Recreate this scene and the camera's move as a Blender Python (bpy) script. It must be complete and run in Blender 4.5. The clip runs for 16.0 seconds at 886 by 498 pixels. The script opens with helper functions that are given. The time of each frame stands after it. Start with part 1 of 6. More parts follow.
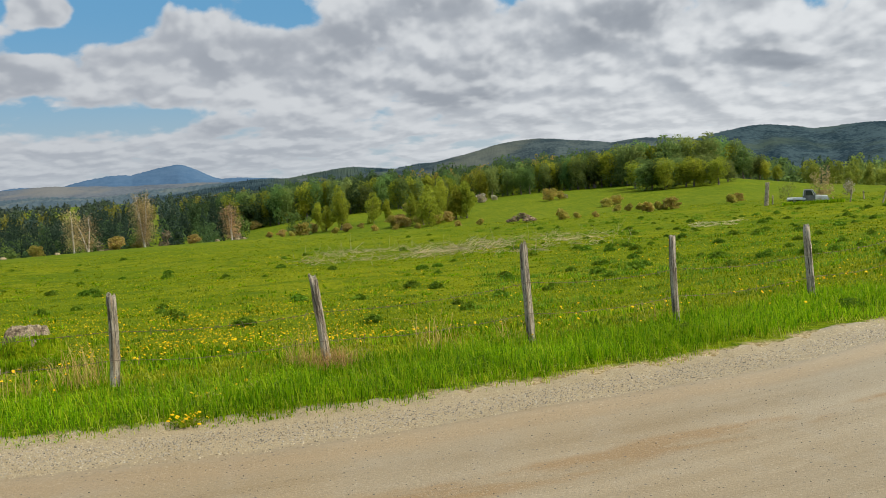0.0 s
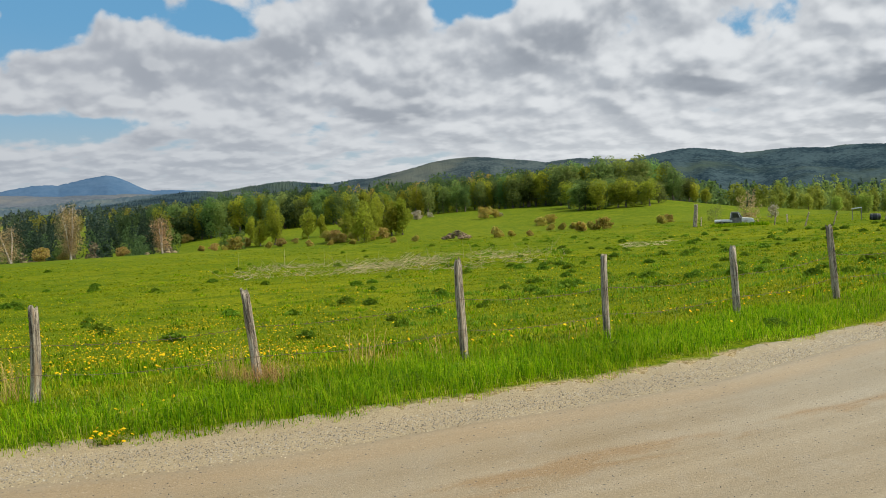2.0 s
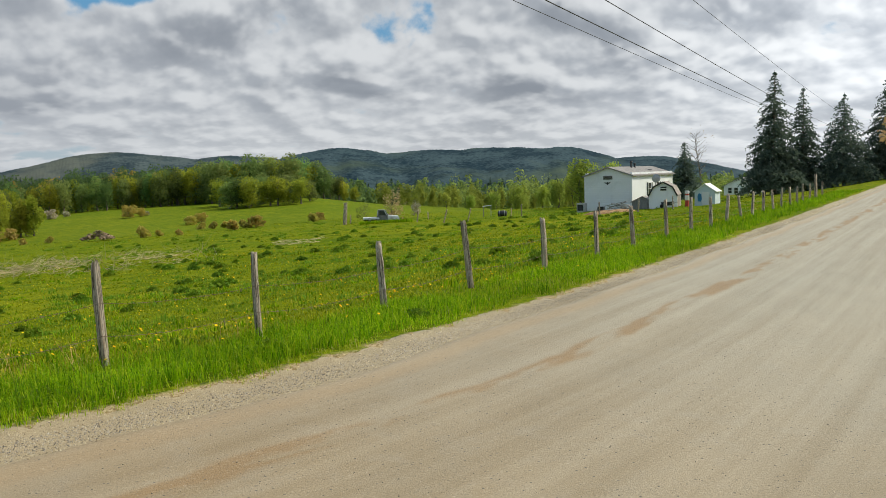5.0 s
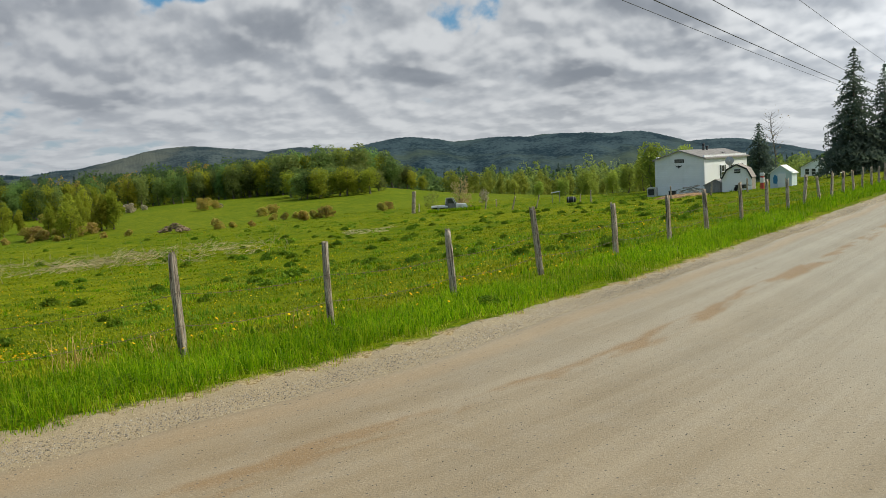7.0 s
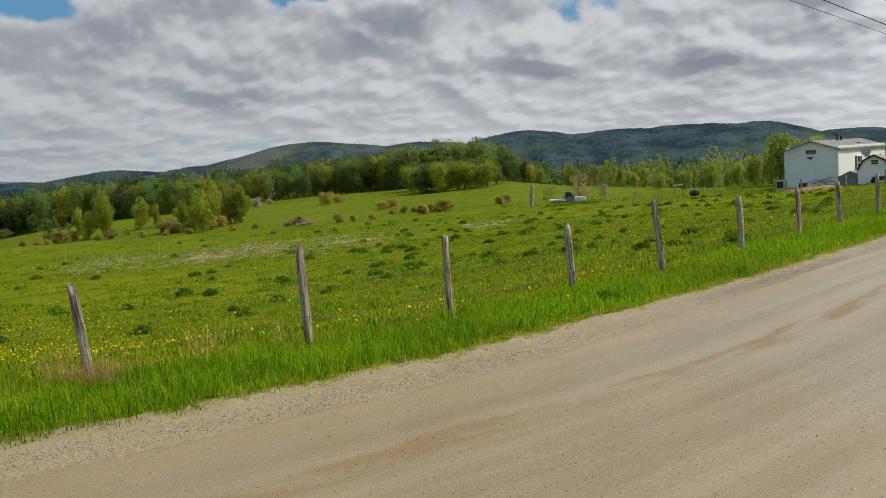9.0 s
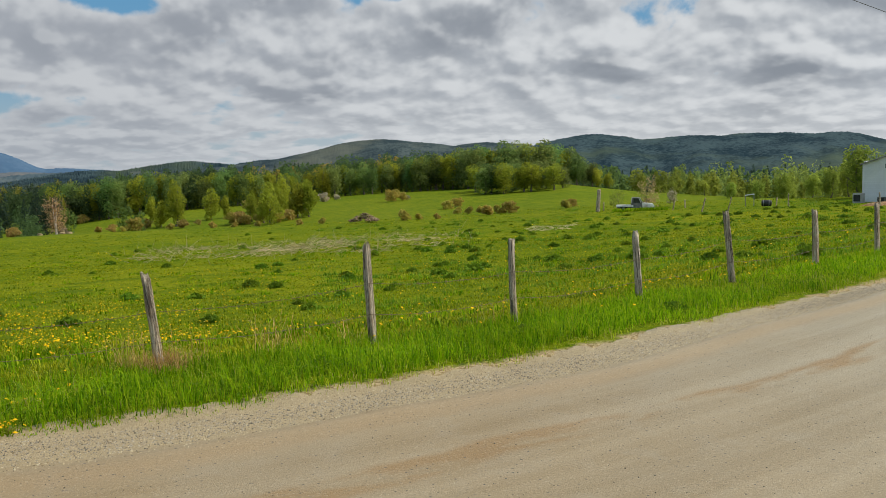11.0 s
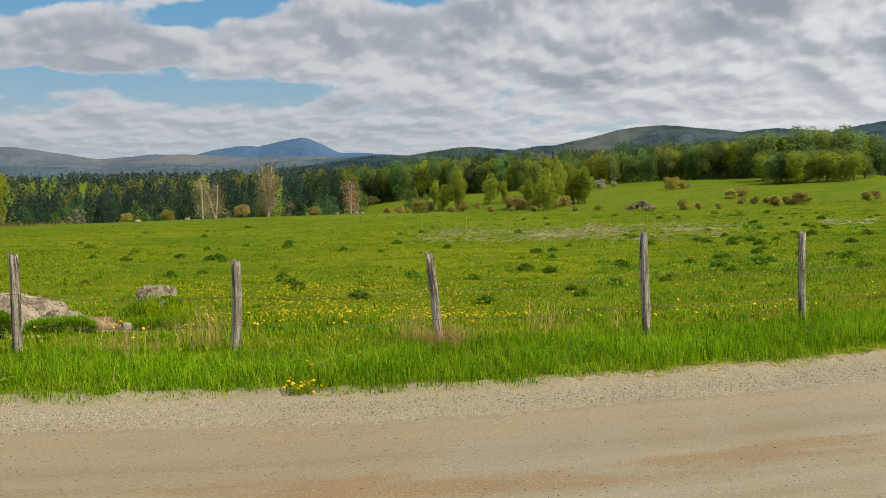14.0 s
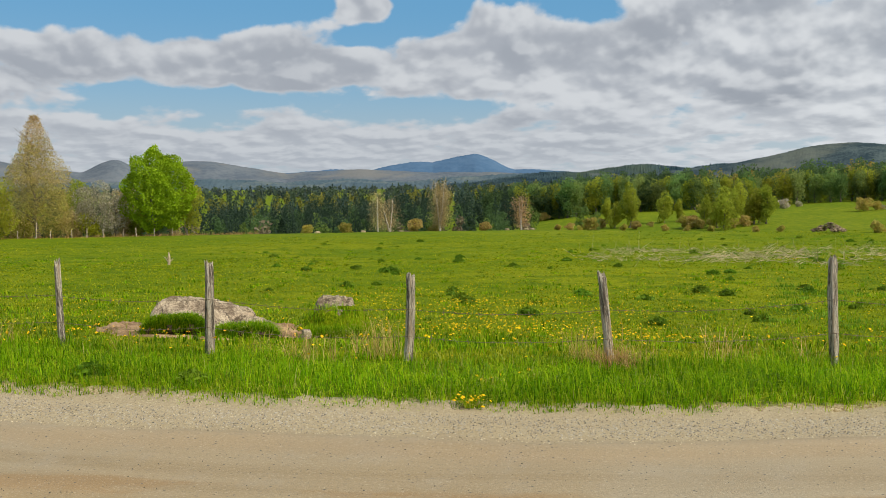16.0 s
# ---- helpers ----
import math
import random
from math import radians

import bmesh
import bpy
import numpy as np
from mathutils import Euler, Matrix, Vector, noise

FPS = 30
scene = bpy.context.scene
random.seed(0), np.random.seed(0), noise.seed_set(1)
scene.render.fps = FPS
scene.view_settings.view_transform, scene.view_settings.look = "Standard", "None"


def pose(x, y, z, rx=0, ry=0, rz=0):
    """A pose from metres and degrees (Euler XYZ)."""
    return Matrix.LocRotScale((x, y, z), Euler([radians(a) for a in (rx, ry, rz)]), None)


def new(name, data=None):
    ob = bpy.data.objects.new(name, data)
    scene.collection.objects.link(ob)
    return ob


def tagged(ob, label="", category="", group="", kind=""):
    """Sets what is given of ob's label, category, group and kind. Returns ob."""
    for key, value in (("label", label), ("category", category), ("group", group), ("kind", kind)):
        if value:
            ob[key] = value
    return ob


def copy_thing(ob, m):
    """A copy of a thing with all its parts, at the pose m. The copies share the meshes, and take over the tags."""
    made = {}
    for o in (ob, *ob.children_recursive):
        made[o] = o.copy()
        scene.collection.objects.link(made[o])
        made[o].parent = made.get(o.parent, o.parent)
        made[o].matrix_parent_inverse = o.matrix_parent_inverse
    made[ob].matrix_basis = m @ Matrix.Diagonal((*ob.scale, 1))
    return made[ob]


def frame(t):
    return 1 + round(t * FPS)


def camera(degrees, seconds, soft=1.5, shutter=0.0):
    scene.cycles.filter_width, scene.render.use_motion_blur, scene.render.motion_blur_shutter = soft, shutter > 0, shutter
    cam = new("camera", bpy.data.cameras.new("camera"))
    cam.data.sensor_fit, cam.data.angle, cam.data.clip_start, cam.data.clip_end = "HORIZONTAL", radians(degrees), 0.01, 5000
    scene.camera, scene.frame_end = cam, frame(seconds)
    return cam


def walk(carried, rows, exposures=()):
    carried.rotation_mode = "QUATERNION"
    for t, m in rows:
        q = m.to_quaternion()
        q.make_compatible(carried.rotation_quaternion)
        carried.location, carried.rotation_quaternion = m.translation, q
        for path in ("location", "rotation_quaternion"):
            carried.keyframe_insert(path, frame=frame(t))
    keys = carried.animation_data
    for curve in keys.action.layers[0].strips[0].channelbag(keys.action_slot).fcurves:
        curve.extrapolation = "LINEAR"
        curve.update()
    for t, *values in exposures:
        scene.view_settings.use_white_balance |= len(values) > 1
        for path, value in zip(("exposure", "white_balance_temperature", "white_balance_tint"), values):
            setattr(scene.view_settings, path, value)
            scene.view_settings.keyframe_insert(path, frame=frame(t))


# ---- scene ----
cam = camera(52.75, 16.0, soft=0.5)
EYE = (0.0, 0.0, 1.7)
# seconds, yaw, pitch, roll, and the sway of the hand
PATH = [
    (0.0, -0.22, -4.78, 3.29, 0.000, -0.032, 0.020),
    (0.5, -0.56, -5.12, 2.48, -0.036, 0.007, 0.016),
    (1.0, -1.18, -5.76, 2.06, -0.032, -0.004, 0.021),
    (1.5, -2.33, -4.52, 2.10, 0.003, -0.034, 0.014),
    (2.0, -4.31, -3.90, 2.19, 0.005, -0.031, 0.014),
    (2.5, -6.87, -3.44, 2.54, -0.000, -0.039, 0.016),
    (3.0, -11.34, -3.81, 2.55, 0.003, 0.008, 0.008),
    (3.5, -16.73, -4.08, 2.04, 0.015, 0.003, -0.002),
    (4.0, -19.69, -4.43, 1.84, 0.027, 0.007, -0.003),
    (4.5, -22.24, -4.64, 1.73, 0.037, 0.039, -0.005),
    (4.7, -24.05, -4.66, 1.59, 0.046, 0.031, -0.003),
    (5.7, -28.40, -5.02, 2.20, 0.060, 0.040, -0.005),
    (6.8, -22.98, -5.37, 2.64, 0.058, 0.045, -0.005),
    (7.0, -22.00, -5.37, 2.84, 0.058, 0.057, -0.011),
    (7.5, -19.97, -5.46, 3.08, 0.053, 0.048, -0.012),
    (8.0, -17.37, -5.45, 3.35, 0.033, 0.041, -0.004),
    (8.5, -15.56, -5.46, 3.32, 0.023, 0.017, -0.000),
    (9.0, -14.47, -5.38, 3.27, 0.018, 0.002, 0.001),
    (9.2, -13.10, -5.33, 3.12, 0.024, -0.008, 0.004),
    (11.3, -9.61, -5.18, 1.29, -0.013, 0.022, 0.025),
    (11.5, -8.78, -5.18, 1.19, -0.015, 0.011, 0.026),
    (12.0, -4.52, -5.29, 0.70, -0.020, 0.022, 0.023),
    (12.5, -1.78, -5.49, 0.60, -0.018, -0.003, 0.027),
    (13.0, 0.72, -5.54, 0.39, -0.026, -0.002, 0.027),
    (13.5, 4.76, -5.63, 0.25, -0.036, 0.003, 0.024),
    (14.0, 7.36, -5.70, 0.92, -0.025, -0.010, 0.024),
    (14.5, 10.51, -5.38, 0.86, -0.038, -0.025, 0.028),
    (15.0, 14.05, -5.23, 0.60, -0.040, -0.041, 0.034),
    (15.5, 15.46, -4.91, 0.43, -0.037, -0.041, 0.035),
    (16.0, 18.27, -4.54, 0.38, -0.044, -0.043, 0.038),
]
walk(cam, [(t, pose(EYE[0] + dx, EYE[1] + dy, EYE[2] + dz, 90 + p, r, y)) for t, y, p, r, dx, dy, dz in PATH],
     exposures=[(0, -0.15), (3.5, -0.10), (4.5, -0.19), (7.0, -0.37), (9.0, -0.43), (11.5, -0.28), (12.5, -0.27), (14.5, -0.15), (16.0, -0.11)])

# ---- sky, sun ----
SUN_AZ, SUN_EL = -102.0, 46.0     # bearing (left of straight ahead is positive) and height of the sun
sun_dir = Vector((-math.sin(radians(SUN_AZ)) * math.cos(radians(SUN_EL)), math.cos(radians(SUN_AZ)) * math.cos(radians(SUN_EL)), math.sin(radians(SUN_EL))))
sun = new("sun", bpy.data.lights.new("sun", "SUN"))
sun.data.energy, sun.data.angle, sun.data.color = 4.1, radians(1.2), (1.0, 0.93, 0.74)
sun.matrix_world = Matrix.Translation((0, 0, 60)) @ sun_dir.to_track_quat("Z", "Y").to_matrix().to_4x4()


class Tree:
    """A small helper to write node trees: n(type, inputs, settings) returns the node."""

    def __init__(self, nt):
        self.nt = nt

    def n(self, kind, ins=None, operation="", clamp=False, smooth=None, blend=""):
        node = self.nt.nodes.new(kind)
        if operation:
            node.operation = operation
        if clamp:
            node.use_clamp = True
        if smooth is not None:
            node.interpolation_type = "SMOOTHSTEP" if smooth else "LINEAR"
        if blend:
            node.data_type, node.blend_type = "RGBA", blend
        for k, v in (ins or {}).items():
            self.put(node.inputs[k], v)
        return node

    def put(self, socket, v):
        if isinstance(v, bpy.types.NodeSocket):
            self.nt.links.new(v, socket)
        elif isinstance(v, bpy.types.Node):
            self.nt.links.new(v.outputs[0], socket)
        else:
            socket.default_value = v

    def math(self, op, a, b=0.0, c=0.0, clamp=False):
        return self.n("ShaderNodeMath", {0: a, 1: b, 2: c}, operation=op, clamp=clamp).outputs[0]

    def range(self, v, a, b, lo=0.0, hi=1.0, smooth=True):
        return self.n("ShaderNodeMapRange", {0: v, 1: a, 2: b, 3: lo, 4: hi}, smooth=smooth).outputs[0]

    def mix(self, f, a, b, blend="MIX"):
        node = self.n("ShaderNodeMix", blend=blend)
        self.put(node.inputs[0], f), self.put(node.inputs[6], a), self.put(node.inputs[7], b)
        return node.outputs[2]

    def noise(self, vec, scale, detail=4.0, rough=0.55, dist=0.0):
        return self.n("ShaderNodeTexNoise", {"Vector": vec, "Scale": scale, "Detail": detail, "Roughness": rough, "Distortion": dist}).outputs[0]


# where the deck is open (negative) and where it heaps up: bearing, height, half width, half height in degrees, amount
HEAPS = [(42.5, 10.2, 6.5, 2.0, -0.30), (28.3, 10.4, 4.6, 1.6, -0.26), (23.8, 8.7, 3.0, 1.1, -0.22), (35.5, 9.9, 6.0, 1.4, -0.34), (19.2, 9.9, 2.8, 1.6, -0.34), (9.2, 10.4, 3.4, 1.6, -0.26), (31.0, 4.9, 8.0, 0.70, -0.16), (20.3, 4.3, 5.5, 0.80, -0.16),
         (13.5, 4.5, 4.5, 0.6, -0.15), (37.5, 5.3, 4.0, 0.6, -0.10), (8.0, 4.4, 2.6, 0.6, 0.10), (-7.2, 11.2, 4.2, 1.3, -0.28), (16.5, 11.6, 5.0, 1.2, -0.24),
         (32.6, 6.9, 12.0, 1.8, 0.29), (15.0, 7.7, 10.0, 2.8, 0.27), (22.5, 6.4, 8.0, 1.6, 0.12), (7.5, 6.3, 7.5, 2.6, 0.20), (1.5, 9.6, 5.0, 2.0, 0.14), (22.7, 10.5, 2.6, 1.0, 0.34), (-6.0, 6.5, 16.0, 5.0, 0.14), (-36.0, 6.0, 30.0, 9.0, 0.14), (28.0, 2.4, 26.0, 1.9, 0.14)]


def make_sky():
    world = bpy.data.worlds.new("sky")
    scene.world = world
    world.use_nodes = True
    nt = world.node_tree
    nt.nodes.clear()
    t = Tree(nt)
    sky = t.n("ShaderNodeTexSky")
    sky.sky_type, sky.sun_disc = "NISHITA", False
    sky.sun_elevation, sky.sun_rotation = radians(SUN_EL), radians(-SUN_AZ)
    sky.air_density, sky.dust_density, sky.ozone_density = 1.0, 0.6, 1.6
    x, y, z = t.n("ShaderNodeSeparateXYZ", {0: t.n("ShaderNodeTexCoord").outputs["Generated"]}).outputs
    az = t.math("MULTIPLY", t.math("ARCTAN2", t.math("MULTIPLY", x, -1.0), y), 57.2958)
    el = t.math("MULTIPLY", t.math("ARCSINE", t.math("MAXIMUM", z, 0.0)), 57.2958)
    place = t.n("ShaderNodeCombineXYZ", {0: az, 1: el, 2: 0.0}).outputs[0]
    # a layer of broken cumulus: rows draw together towards the horizon
    rise = t.math("MULTIPLY", t.math("LOGARITHM", t.math("ADD", 1.0, t.math("DIVIDE", el, 2.2)), 2.71828), 3.0)
    flat = t.n("ShaderNodeCombineXYZ", {0: t.math("MULTIPLY", az, 0.205), 1: rise, 2: 7.3}).outputs[0]

    low = t.range(el, 1.2, 5.2, 0.62, 0.0)

    def moved(dx, dy):
        return t.n("ShaderNodeVectorMath", {0: flat, 1: (dx, dy, 0.0)}, operation="ADD").outputs[0]

    def mass(p, detail):
        """Heaps: wide masses with rounded lumps on them and frayed edges."""
        body = t.mix(low, t.noise(p, 0.85, detail, 0.52, 0.2), t.noise(p, 2.3, detail, 0.5, 0.2))
        lumps = t.n("ShaderNodeTexVoronoi", {"Vector": p, "Scale": 1.9, "Detail": 3.0, "Roughness": 0.45})
        lumps.feature = "SMOOTH_F1"
        lumps.inputs["Smoothness"].default_value = 0.6
        return t.math("SUBTRACT", t.math("ADD", body, 0.10), t.math("MULTIPLY", lumps.outputs["Distance"], 0.20))

    heap = 0.0
    for a, e, wide, high, amount in HEAPS:
        m = t.n("ShaderNodeMapping", {0: place, 1: (-a / wide, -e / high, 0.0), 3: (1 / wide, 1 / high, 0.0)}).outputs[0]
        away = t.n("ShaderNodeVectorMath", {0: m}, operation="LENGTH").outputs["Value"]
        heap = t.math("ADD", heap, t.range(away, 0.0, 1.25, amount, 0.0))
    here = t.math("ADD", mass(flat, 8.0), heap)
    soft, above = mass(flat, 3.5), mass(moved(-0.08, 0.17), 3.0)
    side = t.range(az, 22.0, -22.0)
    bar = t.math("SUBTRACT", 0.395, t.math("ADD", t.math("MULTIPLY", side, 0.10), t.range(el, 0.5, 3.5, 0.06, 0.0)))
    dens = t.math("SUBTRACT", here, bar)
    cover = t.range(dens, -0.035, 0.095)
    # sunlit heads, grey undersides where the cloud stands thick above
    relief = t.range(t.math("SUBTRACT", soft, above), t.range(side, 0.0, 1.0, -0.11, -0.13, False), t.range(side, 0.0, 1.0, 0.11, 0.14, False))
    thick = t.range(t.math("SUBTRACT", t.math("ADD", t.noise(moved(0.03, 0.36), 0.85, 5.0, 0.46, 0.2), t.math("MULTIPLY", heap, 0.35)), t.math("MULTIPLY", side, 0.02)), 0.49, 0.72)
    lit = t.mix(side, (6.6, 6.9, 7.25, 1), (8.1, 8.4, 8.65, 1))
    grey = t.mix(side, (4.4, 4.75, 5.3, 1), (4.6, 5.0, 5.5, 1))
    dark = t.mix(side, (3.9, 4.25, 4.8, 1), (3.0, 3.35, 3.85, 1))
    cloud = t.mix(relief, grey, lit)
    cloud = t.mix(t.math("MULTIPLY", t.math("MULTIPLY", thick, t.range(el, 0.5, 5.0, 0.55, 1.0)), t.range(relief, 0.2, 1.0, 0.95, 0.45)), cloud, dark)
    # thin edges let the light through
    cloud = t.mix(t.range(dens, 0.02, 0.16, 0.55, 0.0), cloud, lit)
    glow = t.range(az, -30.0, -62.0, 1.0, 1.7)
    cloud = t.mix(1.0, cloud, t.n("ShaderNodeCombineXYZ", {0: glow, 1: glow, 2: glow}).outputs[0], "MULTIPLY")
    blue = t.mix(0.75, sky.outputs[0], t.mix(t.range(el, 0.0, 11.0), (3.4, 5.1, 6.4, 1), (1.25, 3.95, 6.8, 1)))
    col = t.mix(cover, blue, cloud)
    haze = t.math("MULTIPLY", t.range(el, 0.0, 5.5, 0.6, 0.0), t.range(side, 0.0, 1.0, 0.8, 0.9, False))
    col = t.mix(haze, col, t.mix(side, (4.8, 5.3, 5.9, 1), (8.0, 8.3, 8.5, 1)))
    bg = t.n("ShaderNodeBackground", {0: col, 1: 0.1})
    nt.links.new(bg.outputs[0], t.n("ShaderNodeOutputWorld").inputs[0])


make_sky()

# ---- materials ----
def surface(name, dark, light, scale=4.0, fine=40.0, rough=0.85, bump=0.3, metal=0.0, stain=None, stain_scale=0.8, far=None, spec=0.3, stretch=(1, 1, 1), dist=0.02, span=0.16, crack=0.0):
    """Two colours in coarse and fine grain, a third in patches, and relief."""
    m = bpy.data.materials.new(name)
    m.use_nodes = True
    nt = m.node_tree
    nt.nodes.clear()
    t = Tree(nt)
    co = t.n("ShaderNodeMapping", {0: t.n("ShaderNodeTexCoord").outputs["Object"], 3: stretch}).outputs[0]
    coarse, grain = t.noise(co, scale, 5.0), t.noise(co, fine, 3.0, 0.6)
    both = t.math("ADD", t.math("MULTIPLY", coarse, 0.6), t.math("MULTIPLY", grain, 0.4))
    col = t.mix(t.range(both, 0.5 - span, 0.5 + span), (*dark, 1), (*light, 1))
    if stain:
        col = t.mix(t.range(t.noise(co, stain_scale, 4.0, 0.6, 0.4), 0.5, 0.68), col, (*stain, 1))
    if crack:
        # open joints: thin dark lines between irregular plates
        bend = t.n("ShaderNodeVectorMath", {0: t.n("ShaderNodeTexNoise", {"Vector": co, "Scale": 4.0, "Detail": 3.0}).outputs["Color"], "Scale": 0.35}, operation="SCALE").outputs[0]
        plates = t.n("ShaderNodeTexVoronoi", {"Vector": t.n("ShaderNodeVectorMath", {0: co, 1: bend}, operation="ADD").outputs[0], "Scale": crack})
        plates.feature = "DISTANCE_TO_EDGE"
        joint = t.range(plates.outputs["Distance"], 0.0, 0.022, 0.8, 0.0)
        col = t.mix(joint, col, (0.05, 0.038, 0.028, 1))
    hue = t.n("ShaderNodeObjectInfo").outputs["Random"]
    col = t.n("ShaderNodeHueSaturation", {"Value": t.range(hue, 0, 1, 0.9, 1.1, False), "Color": col}).outputs[0]
    bs = t.n("ShaderNodeBsdfPrincipled", {"Base Color": col, "Roughness": rough, "Metallic": metal, "Specular IOR Level": spec})
    if bump:
        nt.links.new(t.n("ShaderNodeBump", {"Height": both, "Strength": bump, "Distance": dist}).outputs[0], bs.inputs["Normal"])
    nt.links.new(bs.outputs[0], t.n("ShaderNodeOutputMaterial").inputs[0])
    return m


def leafy(name, colours, see_through=0.35, vary=0.12):
    """Leaves or blades: each island takes a colour of its own between the given ones, each plant a shade of its own."""
    m = bpy.data.materials.new(name)
    m.use_nodes = True
    nt = m.node_tree
    nt.nodes.clear()
    t = Tree(nt)
    ramp = t.n("ShaderNodeValToRGB", {0: t.n("ShaderNodeNewGeometry").outputs["Random Per Island"]})
    el = ramp.color_ramp.elements
    while len(el) < len(colours):
        el.new(0.5)
    for i, c in enumerate(colours):
        el[i].position, el[i].color = i / max(1, len(colours) - 1), (*c, 1)
    r = t.n("ShaderNodeObjectInfo").outputs["Random"]
    r2 = t.math("FRACT", t.math("MULTIPLY", r, 7.31))
    patch = t.noise(t.n("ShaderNodeTexCoord").outputs["Object"], 0.35, 3.0)
    val = t.math("MULTIPLY", t.range(r, 0, 1, 1 - vary * 1.6, 1 + vary * 1.6, False), t.range(patch, 0.3, 0.7, 0.8, 1.2))
    col = t.n("ShaderNodeHueSaturation", {"Hue": t.range(r2, 0, 1, 0.5 - vary * 0.12, 0.5 + vary * 0.12, False), "Value": val, "Color": ramp.outputs[0]}).outputs[0]
    a = t.n("ShaderNodeBsdfPrincipled", {"Base Color": col, "Roughness": 0.7, "Specular IOR Level": 0.1})
    b = t.n("ShaderNodeBsdfTranslucent", {"Color": col})
    mixed = t.n("ShaderNodeMixShader", {0: see_through, 1: a.outputs[0], 2: b.outputs[0]})
    nt.links.new(mixed.outputs[0], t.n("ShaderNodeOutputMaterial").inputs[0])
    return m


def pasture():
    """Grass seen as ground: greens in patches from a stride to a field's width, thatch, dark tussocks."""
    m = bpy.data.materials.new("pasture")
    m.use_nodes = True
    nt = m.node_tree
    nt.nodes.clear()
    t = Tree(nt)
    co = t.n("ShaderNodeNewGeometry").outputs["Position"]
    patches, mid, grain = t.noise(co, 0.045, 5.0, 0.6, 0.5), t.noise(co, 0.55, 5.0, 0.62, 0.3), t.noise(co, 7.0, 4.0, 0.7)
    col = t.mix(t.range(patches, 0.35, 0.65), (0.118, 0.166, 0.002, 1), (0.215, 0.23, 0.005, 1))
    col = t.mix(t.range(mid, 0.44, 0.64, 0.0, 0.8), col, (0.052, 0.11, 0.002, 1))
    col = t.mix(t.range(t.noise(co, 0.16, 4.0, 0.65), 0.56, 0.72, 0.0, 0.5), col, (0.25, 0.26, 0.02, 1))
    col = t.mix(t.range(grain, 0.46, 0.64, 0.0, 0.9), col, (0.041, 0.083, 0.002, 1))
    col = t.mix(t.range(t.noise(co, 22.0, 3.0, 0.7), 0.5, 0.70, 0.0, 0.75), col, (0.28, 0.31, 0.012, 1))
    # haze painted into the far meadow: old is greyed green mottled with low tussocks
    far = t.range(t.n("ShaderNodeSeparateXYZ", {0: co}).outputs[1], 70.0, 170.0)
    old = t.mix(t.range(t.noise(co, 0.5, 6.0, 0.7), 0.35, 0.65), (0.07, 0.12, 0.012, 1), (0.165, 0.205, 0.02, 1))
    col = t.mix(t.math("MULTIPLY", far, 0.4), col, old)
    # dead thatch and grit where the grass gives out beside the gravel
    worn = t.n("ShaderNodeAttribute")
    worn.attribute_name = "worn"
    ragged = t.range(t.math("ADD", worn.outputs["Fac"], t.math("MULTIPLY", t.math("SUBTRACT", t.noise(co, 3.0, 5.0, 0.7), 0.5), 1.3)), 0.4, 0.7)
    thatch = t.mix(t.range(t.noise(co, 40.0, 3.0, 0.7), 0.38, 0.62), (0.22, 0.155, 0.07, 1), (0.46, 0.37, 0.22, 1))
    col = t.mix(ragged, col, thatch)
    bs = t.n("ShaderNodeBsdfPrincipled", {"Base Color": col, "Roughness": 0.95, "Specular IOR Level": 0.03})
    h = t.math("ADD", t.math("MULTIPLY", mid, 1.0), t.math("MULTIPLY", grain, 0.35))
    nt.links.new(t.n("ShaderNodeBump", {"Height": h, "Strength": 0.9, "Distance": 0.16}).outputs[0], bs.inputs["Normal"])
    nt.links.new(bs.outputs[0], t.n("ShaderNodeOutputMaterial").inputs[0])
    return m


